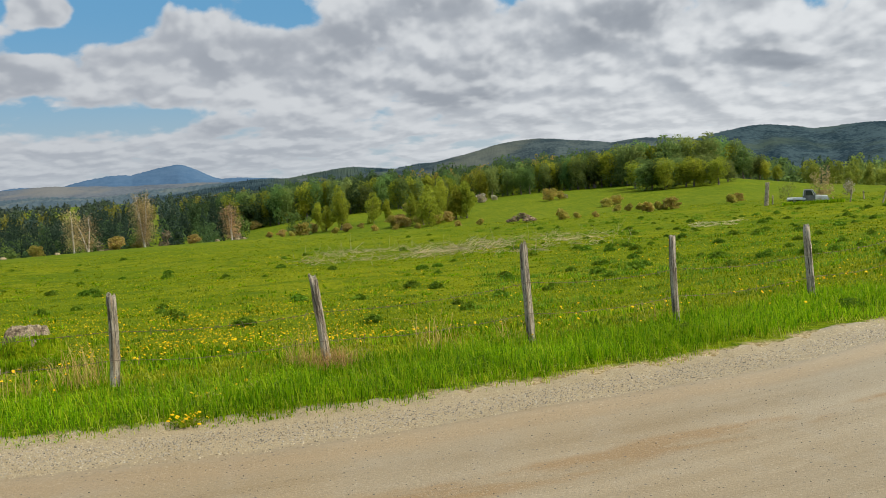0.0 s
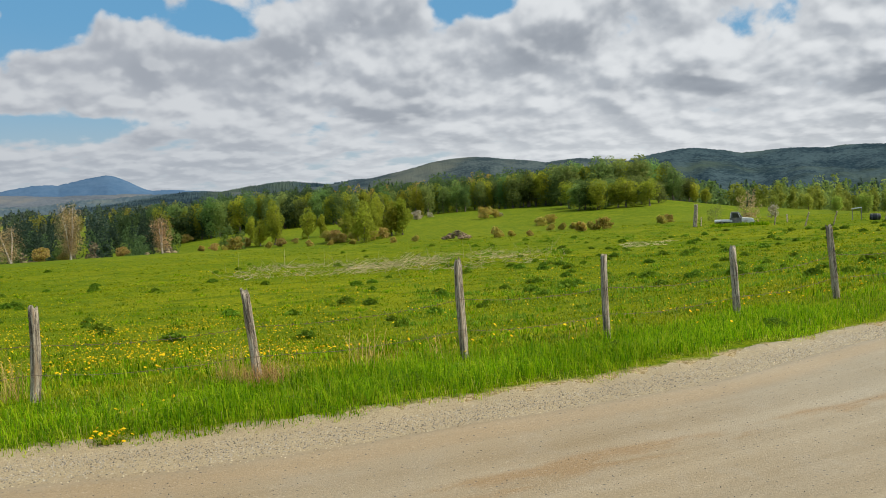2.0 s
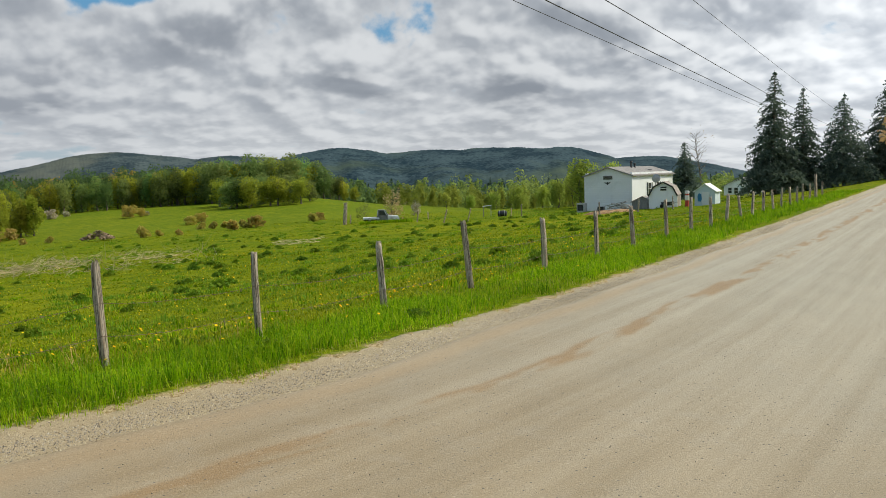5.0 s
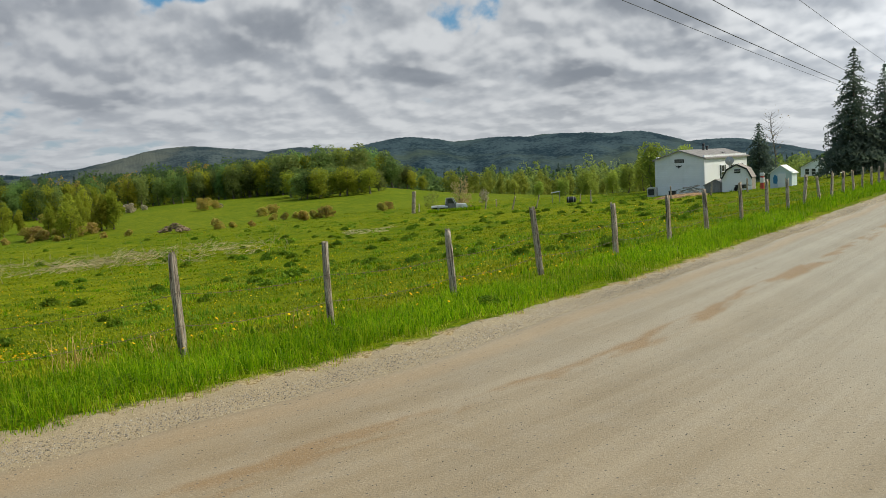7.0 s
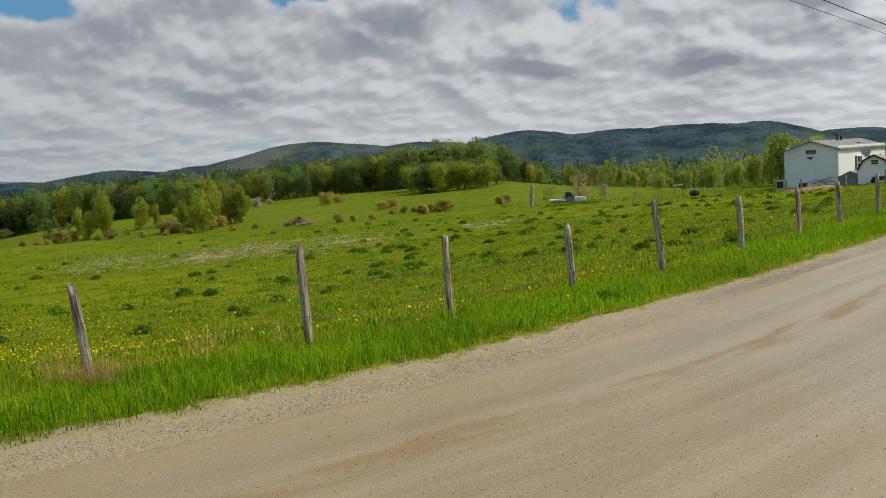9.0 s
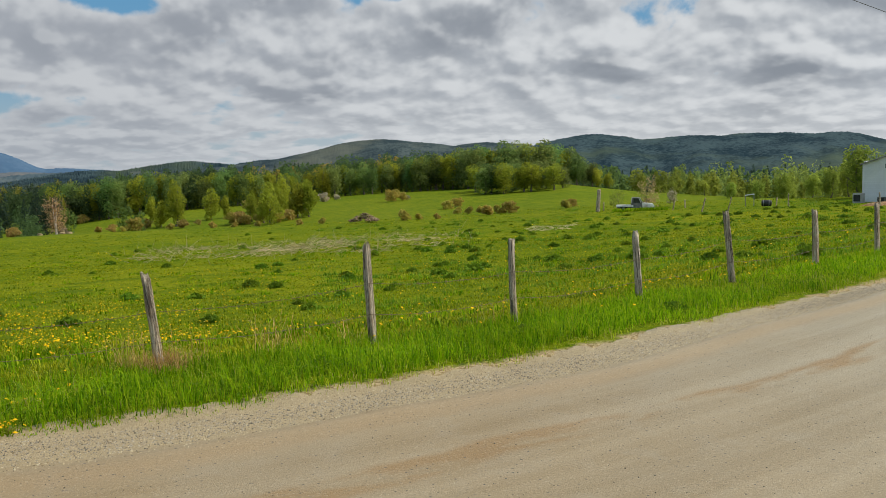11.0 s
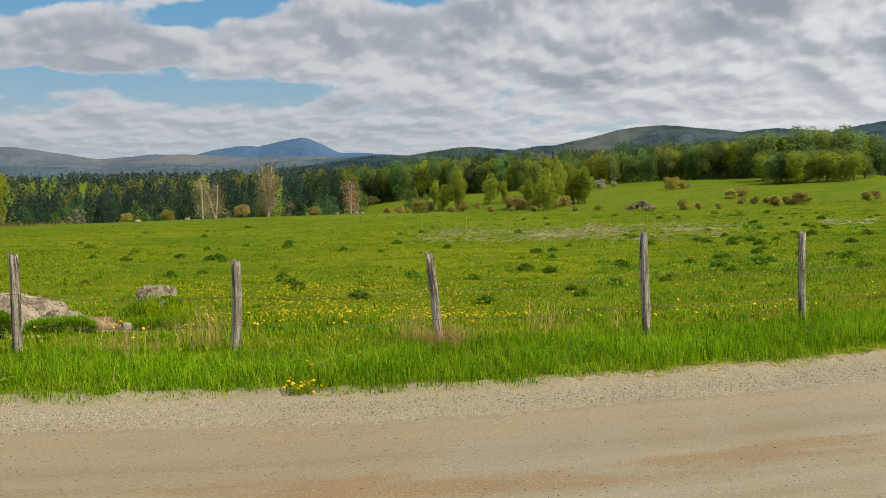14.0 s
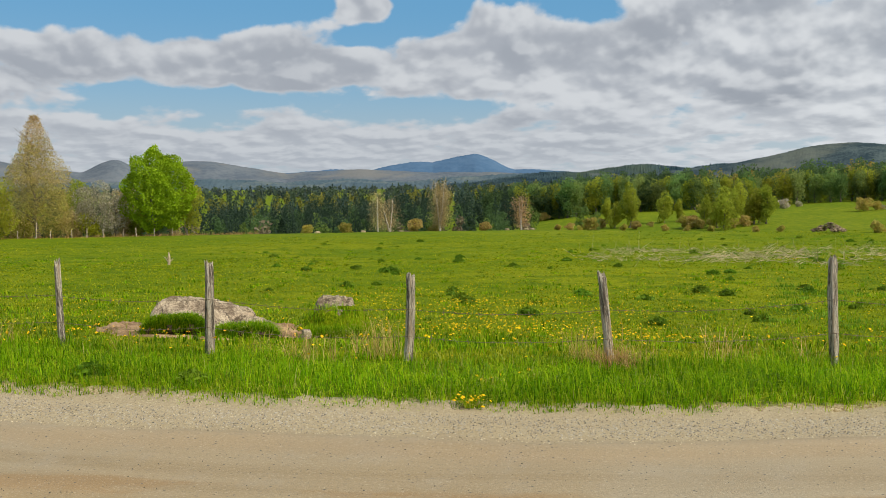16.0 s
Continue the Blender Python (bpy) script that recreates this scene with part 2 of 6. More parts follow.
def road_dirt():
    """Packed gravel: pale wheel tracks, loose grit beside the grass, a tan windrow, and a line of damp brown stains."""
    m = bpy.data.materials.new("packed gravel")
    m.use_nodes = True
    nt = m.node_tree
    nt.nodes.clear()
    t = Tree(nt)
    co = t.n("ShaderNodeNewGeometry").outputs["Position"]
    across, loose = t.n("ShaderNodeAttribute"), t.n("ShaderNodeAttribute")
    across.attribute_name, loose.attribute_name = "across", "loose"
    v, edge = across.outputs["Fac"], loose.outputs["Fac"]
    along = t.n("ShaderNodeSeparateXYZ", {0: co}).outputs[0]
    lane = t.n("ShaderNodeCombineXYZ", {0: t.math("MULTIPLY", along, 0.035), 1: v, 2: 0.0}).outputs[0]
    wide, mid, grit = t.noise(co, 0.35, 5.0, 0.6), t.noise(co, 2.6, 5.0, 0.65, 0.4), t.noise(co, 60.0, 3.0, 0.75)
    streak = t.noise(lane, 3.2, 5.0, 0.6)
    col = t.mix(t.range(streak, 0.28, 0.72), (0.26, 0.185, 0.095, 1), (0.33, 0.25, 0.148, 1))
    col = t.mix(t.range(wide, 0.42, 0.62, 0.0, 0.55), col, (0.31, 0.25, 0.165, 1))
    col = t.mix(t.range(mid, 0.48, 0.72, 0.0, 0.5), col, (0.32, 0.26, 0.18, 1))
    # towards the house the surface turns paler and greyer
    pale = t.mix(t.range(streak, 0.3, 0.7), (0.315, 0.288, 0.222, 1), (0.40, 0.375, 0.305, 1))
    col = t.mix(t.range(along, -2.0, 11.0, 0.0, 0.85), col, pale)
    # the windrow, and the grit outside it
    tan = t.range(t.math("ABSOLUTE", t.math("ADD", edge, 0.16)), 0.0, 0.24, 0.5, 0.0)
    col = t.mix(tan, col, (0.31, 0.22, 0.125, 1))
    outside = t.range(t.math("ADD", edge, t.math("MULTIPLY", t.math("SUBTRACT", mid, 0.5), 0.5)), 0.0, 0.35)
    cells = t.n("ShaderNodeTexVoronoi", {"Vector": co, "Scale": 75.0})
    pebble = t.n("ShaderNodeSeparateColor", {0: cells.outputs["Color"]}).outputs[0]
    bits = t.mix(pebble, (0.32, 0.245, 0.13, 1), (0.54, 0.435, 0.26, 1))
    col = t.mix(t.math("MULTIPLY", outside, 0.55), col, bits)
    # damp stains in a broken line along the middle, and a rusty one near the outer wheel track
    wander = t.math("MULTIPLY", t.math("SUBTRACT", wide, 0.5), 0.7)
    line = t.range(t.math("ABSOLUTE", t.math("ADD", v, t.math("ADD", 4.40, wander))), 0.0, 0.24, 1.0, 0.0)
    drip = t.noise(t.n("ShaderNodeCombineXYZ", {0: t.math("MULTIPLY", along, 0.62), 1: t.math("MULTIPLY", v, 1.6), 2: 3.0}).outputs[0], 1.0, 5.0, 0.6)
    damp = t.math("MULTIPLY", t.range(line, 0.0, 0.6), t.range(drip, 0.44, 0.56))
    col = t.mix(t.math("MULTIPLY", damp, 0.75), col, (0.27, 0.165, 0.07, 1))
    rust = t.math("MULTIPLY", t.range(t.math("ABSOLUTE", t.math("ADD", v, 5.1)), 0.2, 0.9, 1.0, 0.0), t.range(along, 0.5, -3.5))
    col = t.mix(t.math("MULTIPLY", rust, t.range(mid, 0.3, 0.65, 0.25, 0.7)), col, (0.42, 0.285, 0.14, 1))
    # grit: dark and pale grains, and crumbs here and there
    col = t.mix(t.range(grit, 0.54, 0.72, 0.0, 0.6), col, (0.16, 0.138, 0.11, 1))
    col = t.mix(t.range(grit, 0.30, 0.45, 0.5, 0.0), col, (0.50, 0.425, 0.315, 1))
    spots = t.n("ShaderNodeTexVoronoi", {"Vector": co, "Scale": 17.0, "Randomness": 1.0})
    some = t.n("ShaderNodeSeparateColor", {0: spots.outputs["Color"]}).outputs[1]
    crumb = t.math("MULTIPLY", t.range(outside, 0.0, 1.0, 1.0, 0.0, False), t.math("MULTIPLY", t.range(spots.outputs["Distance"], 0.09, 0.15, 0.95, 0.0), t.range(some, 0.35, 0.45)))
    col = t.mix(crumb, col, (0.105, 0.09, 0.075, 1))
    bs = t.n("ShaderNodeBsdfPrincipled", {"Base Color": col, "Roughness": 0.8, "Specular IOR Level": 0.4})
    h = t.math("ADD", t.math("MULTIPLY", grit, 0.7), t.math("MULTIPLY", t.math("MULTIPLY", cells.outputs["Distance"], outside), -0.5))
    nt.links.new(t.n("ShaderNodeBump", {"Height": h, "Strength": 0.7, "Distance": 0.014}).outputs[0], bs.inputs["Normal"])
    nt.links.new(bs.outputs[0], t.n("ShaderNodeOutputMaterial").inputs[0])
    return m


PASTURE = pasture()
DIRT = road_dirt()
STONE_COARSE = leafy("coarse gravel", [(0.12, 0.105, 0.088), (0.27, 0.235, 0.185), (0.36, 0.31, 0.24), (0.43, 0.375, 0.295), (0.52, 0.465, 0.375)], 0.0, 0.03)
STONE_DARK = leafy("dark grit", [(0.05, 0.045, 0.04), (0.10, 0.088, 0.075), (0.17, 0.15, 0.125)], 0.0, 0.03)
STONE_BITS = leafy("loose gravel", [(0.17, 0.135, 0.09), (0.33, 0.255, 0.15), (0.47, 0.375, 0.23), (0.54, 0.44, 0.29), (0.62, 0.53, 0.37)], 0.0, 0.03)
ROCK = surface("weathered ledge", (0.135, 0.095, 0.062), (0.47, 0.375, 0.265), 3.6, 36, 0.9, 1.0, stain=(0.30, 0.215, 0.14), stain_scale=2.2, dist=0.05, span=0.10, crack=2.6)
POST_WOOD = surface("silvered wood", (0.075, 0.056, 0.043), (0.64, 0.55, 0.44), 5, 45, 0.9, 1.0, stain=(0.36, 0.26, 0.17), stain_scale=4, stretch=(7, 7, 0.45), dist=0.03, span=0.085)
WIRE = surface("rusty wire", (0.13, 0.09, 0.065), (0.26, 0.19, 0.14), 20, 90, 0.7, 0.2, metal=0.4)
CABLE = surface("black cable", (0.02, 0.02, 0.02), (0.035, 0.035, 0.035), 2, 20, 0.6, 0)
BARK = surface("bark", (0.09, 0.075, 0.06), (0.2, 0.17, 0.14), 4, 30, 0.95, 0.8, stretch=(3, 3, 0.6))
BIRCH_BARK = surface("birch bark", (0.50, 0.46, 0.41), (0.72, 0.69, 0.64), 3, 30, 0.8, 0.3, stain=(0.12, 0.1, 0.09), stain_scale=5, stretch=(1, 1, 3))
SOIL = surface("bare soil", (0.19, 0.105, 0.050), (0.44, 0.285, 0.155), 3.5, 30, 0.95, 0.9, stain=(0.15, 0.10, 0.045), stain_scale=3.0, span=0.12, dist=0.04)
# Soil coloured dark to paint the shade under the turf's overhang.
SHADE_SOIL = surface("shaded earth", (0.045, 0.03, 0.018), (0.13, 0.085, 0.05), 5, 30, 0.95, 0.8)
STRAW = leafy("straw", [(0.52, 0.43, 0.26), (0.72, 0.63, 0.42), (0.60, 0.51, 0.31)], 0.35)
DRY = leafy("dry grass", [(0.48, 0.30, 0.09), (0.64, 0.45, 0.18), (0.42, 0.24, 0.07)], 0.3)
BLADE = leafy("grass blades", [(0.045, 0.125, 0.001), (0.12, 0.26, 0.001), (0.20, 0.37, 0.002), (0.29, 0.45, 0.003), (0.40, 0.46, 0.02)], 0.5, 0.05)
EDGE = leafy("yellowish edge grass", [(0.22, 0.33, 0.008), (0.32, 0.42, 0.012), (0.42, 0.46, 0.04), (0.52, 0.45, 0.16)], 0.5, 0.05)
SHORT = leafy("short grass", [(0.09, 0.148, 0.002), (0.195, 0.248, 0.003), (0.305, 0.335, 0.005), (0.43, 0.42, 0.035)], 0.35, 0.05)
WEED = leafy("weed leaves", [(0.10, 0.185, 0.012), (0.15, 0.25, 0.016), (0.21, 0.305, 0.022)], 0.4)
PETAL = leafy("dandelion yellow", [(0.82, 0.42, 0.005), (0.88, 0.56, 0.01)], 0.2, 0.03)
LEAF_MAPLE = leafy("maple leaves", [(0.17, 0.30, 0.008), (0.25, 0.39, 0.012), (0.33, 0.46, 0.02)], 0.4)
# Blue raised in LEAF_EDGE, LEAF_MID, LEAF_YOUNG, LEAF_VALLEY and NEEDLE to paint haze.
LEAF_EDGE = leafy("meadow-edge leaves", [(0.15, 0.225, 0.068), (0.20, 0.28, 0.078), (0.255, 0.33, 0.088)], 0.62, 0.24)
LEAF_SPRING = leafy("young leaves", [(0.28, 0.32, 0.035), (0.36, 0.39, 0.042), (0.43, 0.43, 0.05)], 0.65, 0.12)
LEAF_MID = leafy("broad leaves", [(0.128, 0.19, 0.066), (0.165, 0.235, 0.076), (0.21, 0.275, 0.086)], 0.66, 0.2)
LEAF_FRESH = leafy("light green leaves", [(0.24, 0.31, 0.055), (0.32, 0.385, 0.065), (0.39, 0.43, 0.08)], 0.65, 0.12)
LEAF_YOUNG = leafy("fresh leaves", [(0.165, 0.22, 0.06), (0.225, 0.285, 0.07), (0.29, 0.34, 0.08)], 0.6, 0.18)
LEAF_BUD = leafy("budding twigs", [(0.56, 0.36, 0.21), (0.60, 0.42, 0.20), (0.52, 0.40, 0.15)], 0.5)
LEAF_BUDGREEN = leafy("half-open buds", [(0.48, 0.32, 0.12), (0.48, 0.37, 0.11), (0.40, 0.37, 0.08)], 0.5)
LEAF_RUST = leafy("rusty young leaves", [(0.46, 0.33, 0.09), (0.48, 0.39, 0.09), (0.36, 0.37, 0.07)], 0.55)
LEAF_BLOOM = leafy("blossom", [(0.36, 0.29, 0.18), (0.48, 0.42, 0.33), (0.60, 0.54, 0.46), (0.38, 0.35, 0.17), (0.27, 0.31, 0.11)], 0.4)
LEAF_TWIG = leafy("bare twigs", [(0.50, 0.36, 0.18), (0.60, 0.45, 0.24), (0.48, 0.39, 0.16)], 0.35)
NEEDLE = leafy("needles", [(0.048, 0.082, 0.060), (0.063, 0.104, 0.070), (0.078, 0.125, 0.078)], 0.45, 0.2)
# Bluish haze is put into both colours; the second also paints sunlit slopes.
HAZE_WOOD = surface("far woods", (0.013, 0.031, 0.044), (0.052, 0.084, 0.096), 0.02, 0.16, 0.95, 0.4, stain=(0.066, 0.092, 0.068), stain_scale=0.0045, dist=4.0, spec=0.05, span=0.11)
HAZE_OLIVE = surface("far woods, haze and sun in colour", (0.026, 0.045, 0.056), (0.080, 0.105, 0.106), 0.02, 0.16, 0.95, 0.4, stain=(0.118, 0.130, 0.108), stain_scale=0.0045, dist=4.0, spec=0.05, span=0.11)
SCRUB = leafy("scrub twigs", [(0.15, 0.125, 0.085), (0.20, 0.165, 0.11), (0.17, 0.16, 0.08)], 0.2)
SPRUCE = leafy("spruce needles", [(0.085, 0.125, 0.100), (0.12, 0.165, 0.13), (0.165, 0.215, 0.16)], 0.5, 0.1)
LEAF_VALLEY = leafy("valley leaves", [(0.078, 0.125, 0.052), (0.098, 0.152, 0.058), (0.122, 0.18, 0.064)], 0.55, 0.2)
# Valley haze painted in: these leaves and needles are paler and bluer.
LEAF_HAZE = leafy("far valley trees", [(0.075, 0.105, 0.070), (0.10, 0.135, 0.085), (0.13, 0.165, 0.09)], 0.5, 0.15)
NEEDLE_HAZE = leafy("far needles", [(0.050, 0.082, 0.080), (0.062, 0.098, 0.092), (0.075, 0.115, 0.10)], 0.45, 0.2)
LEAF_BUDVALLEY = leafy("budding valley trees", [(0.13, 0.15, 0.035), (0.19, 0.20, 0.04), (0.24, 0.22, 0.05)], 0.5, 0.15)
# Stronger distance haze put into the leaf colour.
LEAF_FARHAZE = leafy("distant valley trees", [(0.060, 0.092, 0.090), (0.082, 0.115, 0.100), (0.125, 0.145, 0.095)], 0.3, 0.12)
HEAP = surface("field stone", (0.060, 0.040, 0.026), (0.38, 0.27, 0.17), 2.5, 20, 0.9, 0.8, span=0.1)
# Distance haze is painted into these three base colours: bluer, paler, greyer.
HAZE_BLUE = surface("distant mountain", (0.060, 0.115, 0.20), (0.085, 0.145, 0.235), 0.004, 0.03, 1.0, 0.3, dist=8.0, spec=0.0)
HAZE_PALE = surface("hazy woods", (0.055, 0.085, 0.110), (0.088, 0.120, 0.140), 0.012, 0.09, 1.0, 0.4, stain=(0.115, 0.135, 0.135), stain_scale=0.008, dist=6.0, spec=0.0)
HAZE_GREY = surface("distant hills", (0.085, 0.105, 0.135), (0.14, 0.155, 0.175), 0.006, 0.05, 1.0, 0.4, stain=(0.16, 0.16, 0.16), stain_scale=0.004, dist=8.0, spec=0.0)

# ---- the lie of the land: a road that bends round the camera, a field falling away from it, a valley and a far meadow ----
def fence_y(x):
    """The fence's line: y for a given x."""
    return 7.5 + 0.34 * ((x - 0.4) + np.sqrt((x - 0.4) ** 2 + 25.0))


def ease(a, b, v):
    s = np.clip((v - a) / (b - a), 0, 1)
    return s * s * (3 - 2 * s)


def swell(x, y):
    """Gentle unevenness of the pasture, about a hand high."""
    return (0.5 * np.sin(0.31 * x + 0.17 * y + 1.0) + 0.35 * np.sin(0.13 * x - 0.41 * y) + 0.3 * np.sin(0.71 * x + 0.53 * y + 2.0)
            + 0.2 * np.sin(1.3 * x - 0.9 * y + 0.5)) * 0.07


FIELD = (-0.0199, 0.0214, -0.0029, -2.538)
BEARING = [-70, -46, -36, -28, -22.5, -18, -11.5, -5, -1.5, 5, 9, 13, 30, 60]
BROW = [130, 118, 104, 108, 112, 107, 100, 92, 96, 108, 118, 130, 140, 150]
FLOOR = [-9, -9, -8.5, -8.3, -8.4, -8.2, -8.4, -8.8, -9.6, -11.6, -12.8, -14.2, -16, -17]
CREST_AT = [300, 300, 290, 287, 285, 285, 300, 305, 303, 300, 300, 300, 320, 320]
CREST = [-14, -13.5, -12.0, -9.6, -7.4, -4.4, -5.4, -6.6, -7.8, -9.7, -10.7, -13.6, -18, -18]
BACK = [-20, -20, -20, -20, -19, -13, -3, -3, -4, -6.5, -8.5, -13, -21, -21]


def land(x, y):
    """Height of the ground."""
    x, y = np.asarray(x, float), np.asarray(y, float)
    d = np.hypot(x, y)
    az = np.clip(np.degrees(np.arctan2(-x, y)), -70, 60)
    front = ease(-20, 20, y - 0.2 * np.abs(x))
    v = y - fence_y(x)
    brow, floor, crest = (np.interp(az, BEARING, k) for k in (BROW, FLOOR, CREST))
    at, back = np.interp(az, BEARING, CREST_AT), np.interp(az, BEARING, BACK)

    def field(px, py):
        w = np.maximum(py - fence_y(px), 0)
        return FIELD[0] * w + FIELD[1] * w * px / 100 + FIELD[2] * w * w / 100 + FIELD[3] * (1 - np.exp(-w / 17))

    s = np.minimum(1, brow / np.maximum(d, 1e-6))
    z = field(x * s, y * s) + swell(x, y) * ease(0.3, 6, v) * (1 - ease(90, 140, d))
    z = z + (floor - z) * ease(0, 1, (d - brow) / (0.45 * (at - brow)))
    z = z + (crest - floor) * ease(0, 1, (d - brow - 0.35 * (at - brow)) / (0.65 * (at - brow)))
    z = z + (back - crest) * ease(0, 1, (d - at) / 170)
    z = z + (-26 - back) * ease(600, 1100, d)
    z = z * front + (1 - front) * (-0.5 * ease(12, 60, d))
    # the road bed lies a little under the road's own surface
    bed = ease(-10.6, -9.9, v) * (1 - ease(-2.5, -2.1, v))
    # the verge sinks into a shallow ditch at the fence
    dip = (0.07 + 0.08 / (1 + np.exp(np.clip((x - 4) / 2, -40, 40)))) * ease(-1.9, -0.3, v) * (1 - ease(3, 16, v)) * front
    return z * (1 - bed) - dip - 0.12 * bed

# ---- building blocks ----
def mesh(name, verts, faces, material, smooth=False):
    """A mesh from arrays: verts (n, 3), faces (m, 3 or 4), or a list of such face arrays."""
    me = bpy.data.meshes.new(name)
    groups = faces if isinstance(faces, list) else [faces]
    groups = [np.asarray(g, np.int32) for g in groups if len(g)]
    verts = np.asarray(verts, np.float32)
    me.vertices.add(len(verts))
    me.vertices.foreach_set("co", verts.ravel())
    loops = np.concatenate([g.ravel() for g in groups])
    sizes = np.concatenate([np.full(len(g), g.shape[1], np.int32) for g in groups])
    me.loops.add(len(loops))
    me.loops.foreach_set("vertex_index", loops)
    me.polygons.add(len(sizes))
    me.polygons.foreach_set("loop_start", np.concatenate([[0], np.cumsum(sizes)[:-1]]).astype(np.int32))
    me.polygons.foreach_set("loop_total", sizes)
    if smooth:
        me.polygons.foreach_set("use_smooth", np.ones(len(sizes), bool))
    me.update(calc_edges=True)
    me.materials.append(material)
    return me


def thing(name, data, label, category, group="", kind="", at=(0, 0, 0)):
    ob = new(name, data)
    ob.location = at
    return tagged(ob, label, category, group, kind)


def part(name, data, parent, label="", at=(0, 0, 0), material=None):
    """One mesh under a thing or a part; data is a mesh or a bmesh with a material."""
    if isinstance(data, bmesh.types.BMesh):
        me = bpy.data.meshes.new(name)
        bmesh.ops.recalc_face_normals(data, faces=data.faces)
        data.to_mesh(me)
        data.free()
        me.materials.append(material)
        data = me
    ob = new(name, data)
    ob.parent = parent
    ob.location = at
    return tagged(ob, label)


def polar(az, d):
    a = np.radians(az)
    return -np.sin(a) * d, np.cos(a) * d


def grid_faces(n, m, wrap=False):
    """Quads of an n x m grid of points, rows of m."""
    i, j = np.meshgrid(np.arange(n - 1), np.arange(m if wrap else m - 1), indexing="ij")
    a, b = i * m + j, i * m + (j + 1) % m
    return np.stack([a, b, b + m, a + m], -1).reshape(-1, 4)


def tube(points, radii, sides=6, cap=True):
    """Verts and faces of a tube along points."""
    p = np.asarray(points, float)
    r = np.broadcast_to(np.asarray(radii, float), (len(p),))
    d = np.gradient(p, axis=0)
    d /= np.linalg.norm(d, axis=1)[:, None] + 1e-9
    ref = np.where(np.abs(d[:, 2:3]) > 0.9, [[1.0, 0, 0]], [[0, 0, 1.0]])
    u = np.cross(d, ref)
    u /= np.linalg.norm(u, axis=1)[:, None]
    w = np.cross(d, u)
    a = np.linspace(0, 2 * np.pi, sides, endpoint=False)
    ring = p[:, None] + r[:, None, None] * (np.cos(a)[None, :, None] * u[:, None] + np.sin(a)[None, :, None] * w[:, None])
    v = ring.reshape(-1, 3)
    f = grid_faces(len(p), sides, True)
    if cap:
        v = np.vstack([v, p[-1:] + d[-1:] * r[-1] * 0.3])
        k = (len(p) - 1) * sides
        tip = np.stack([k + np.arange(sides), k + (np.arange(sides) + 1) % sides, np.full(sides, len(v) - 1), np.full(sides, len(v) - 1)], 1)
        f = np.vstack([f, tip])
    return v, f


def joined(pieces):
    """Several (verts, quads) as one."""
    vs, fs, k = [], [], 0
    for v, f in pieces:
        vs.append(v), fs.append(np.asarray(f) + k)
        k += len(v)
    return np.vstack(vs), np.vstack(fs)


def sprigs(rng, points, size, up=0.0, stretch=1.0):
    """A small bent leaf cluster (two triangles in a kite) at each point, turned at random."""
    n = len(points)
    a = rng.normal(size=(n, 3))
    a[:, 2] += up
    a /= np.linalg.norm(a, axis=1)[:, None]
    b = np.cross(a, rng.normal(size=(n, 3)))
    b /= np.linalg.norm(b, axis=1)[:, None]
    c = np.cross(a, b)
    s = (np.asarray(size) * rng.uniform(0.6, 1.35, n))[:, None]
    q = np.stack([points - b * s * stretch, points + c * s * 0.55 + a * s * 0.15, points + b * s * stretch, points - c * s * 0.55 + a * s * 0.15], 1)
    return q.reshape(-1, 3), np.arange(4 * n).reshape(-1, 4)


def crown_points(rng, n, radius, height, base, lumps=9, point=0.0):
    """Points in clumps that make an uneven crown between base and base + height."""
    k = rng.uniform(-1, 1, (lumps, 3))
    k /= np.maximum(1, np.linalg.norm(k, axis=1))[:, None]
    k *= 0.68
    k[:, 2] = np.linspace(-0.75, 0.8, lumps) + rng.normal(0, 0.08, lumps)
    k[:, :2] *= (np.sqrt(np.maximum(0.05, 1 - k[:, 2:3] ** 2)) * 1.25) * (1 - point * (k[:, 2:3] + 1) / 2)
    who = rng.integers(0, lumps, n)
    d = rng.normal(size=(n, 3))
    d /= np.linalg.norm(d, axis=1)[:, None]
    reach = rng.uniform(0.3, 0.58, lumps)[who][:, None] * rng.uniform(0.35, 1, (n, 1)) ** 0.45
    p = k[who] + d * reach * np.array([1.0, 1.0, 0.8])
    fill = rng.random(n) < 0.25
    p[fill] = d[fill] * rng.random((fill.sum(), 1)) ** 0.4 * np.array([0.72, 0.72, 0.85])
    return p * np.array([radius, radius, height / 2]) + np.array([0, 0, base + height / 2])


def limbs(rng, height, girth, spread, count, start=0.25):
    """A tapered, slightly crooked trunk and its limbs."""
    h = np.linspace(0, 1, 7)
    wob = np.cumsum(rng.normal(0, 0.02, (7, 2)), 0) * height
    wob[0] = 0
    trunk = np.column_stack([wob, h * height])
    out = [tube(trunk, girth * (1.05 - h * 0.95) * np.where(h == 0, 1.35, 1), 7)]
    for i in range(count):
        s = start + (0.95 - start) * (i + rng.random()) / count
        j = np.array([np.interp(s, h, trunk[:, c]) for c in range(3)])
        a = rng.uniform(0, 2 * np.pi)
        length = spread * rng.uniform(0.6, 1.0) * (1.15 - 0.6 * s)
        q = np.linspace(0, 1, 5)[:, None]
        arm = j + q * length * np.array([np.cos(a), np.sin(a), 0]) + np.array([0, 0, 1.0]) * (q ** 1.3) * length * rng.uniform(0.5, 1.0)
        out.append(tube(arm, girth * 0.42 * (1.1 - s * 0.6) * (1.05 - q[:, 0]), 5))
    return joined(out)


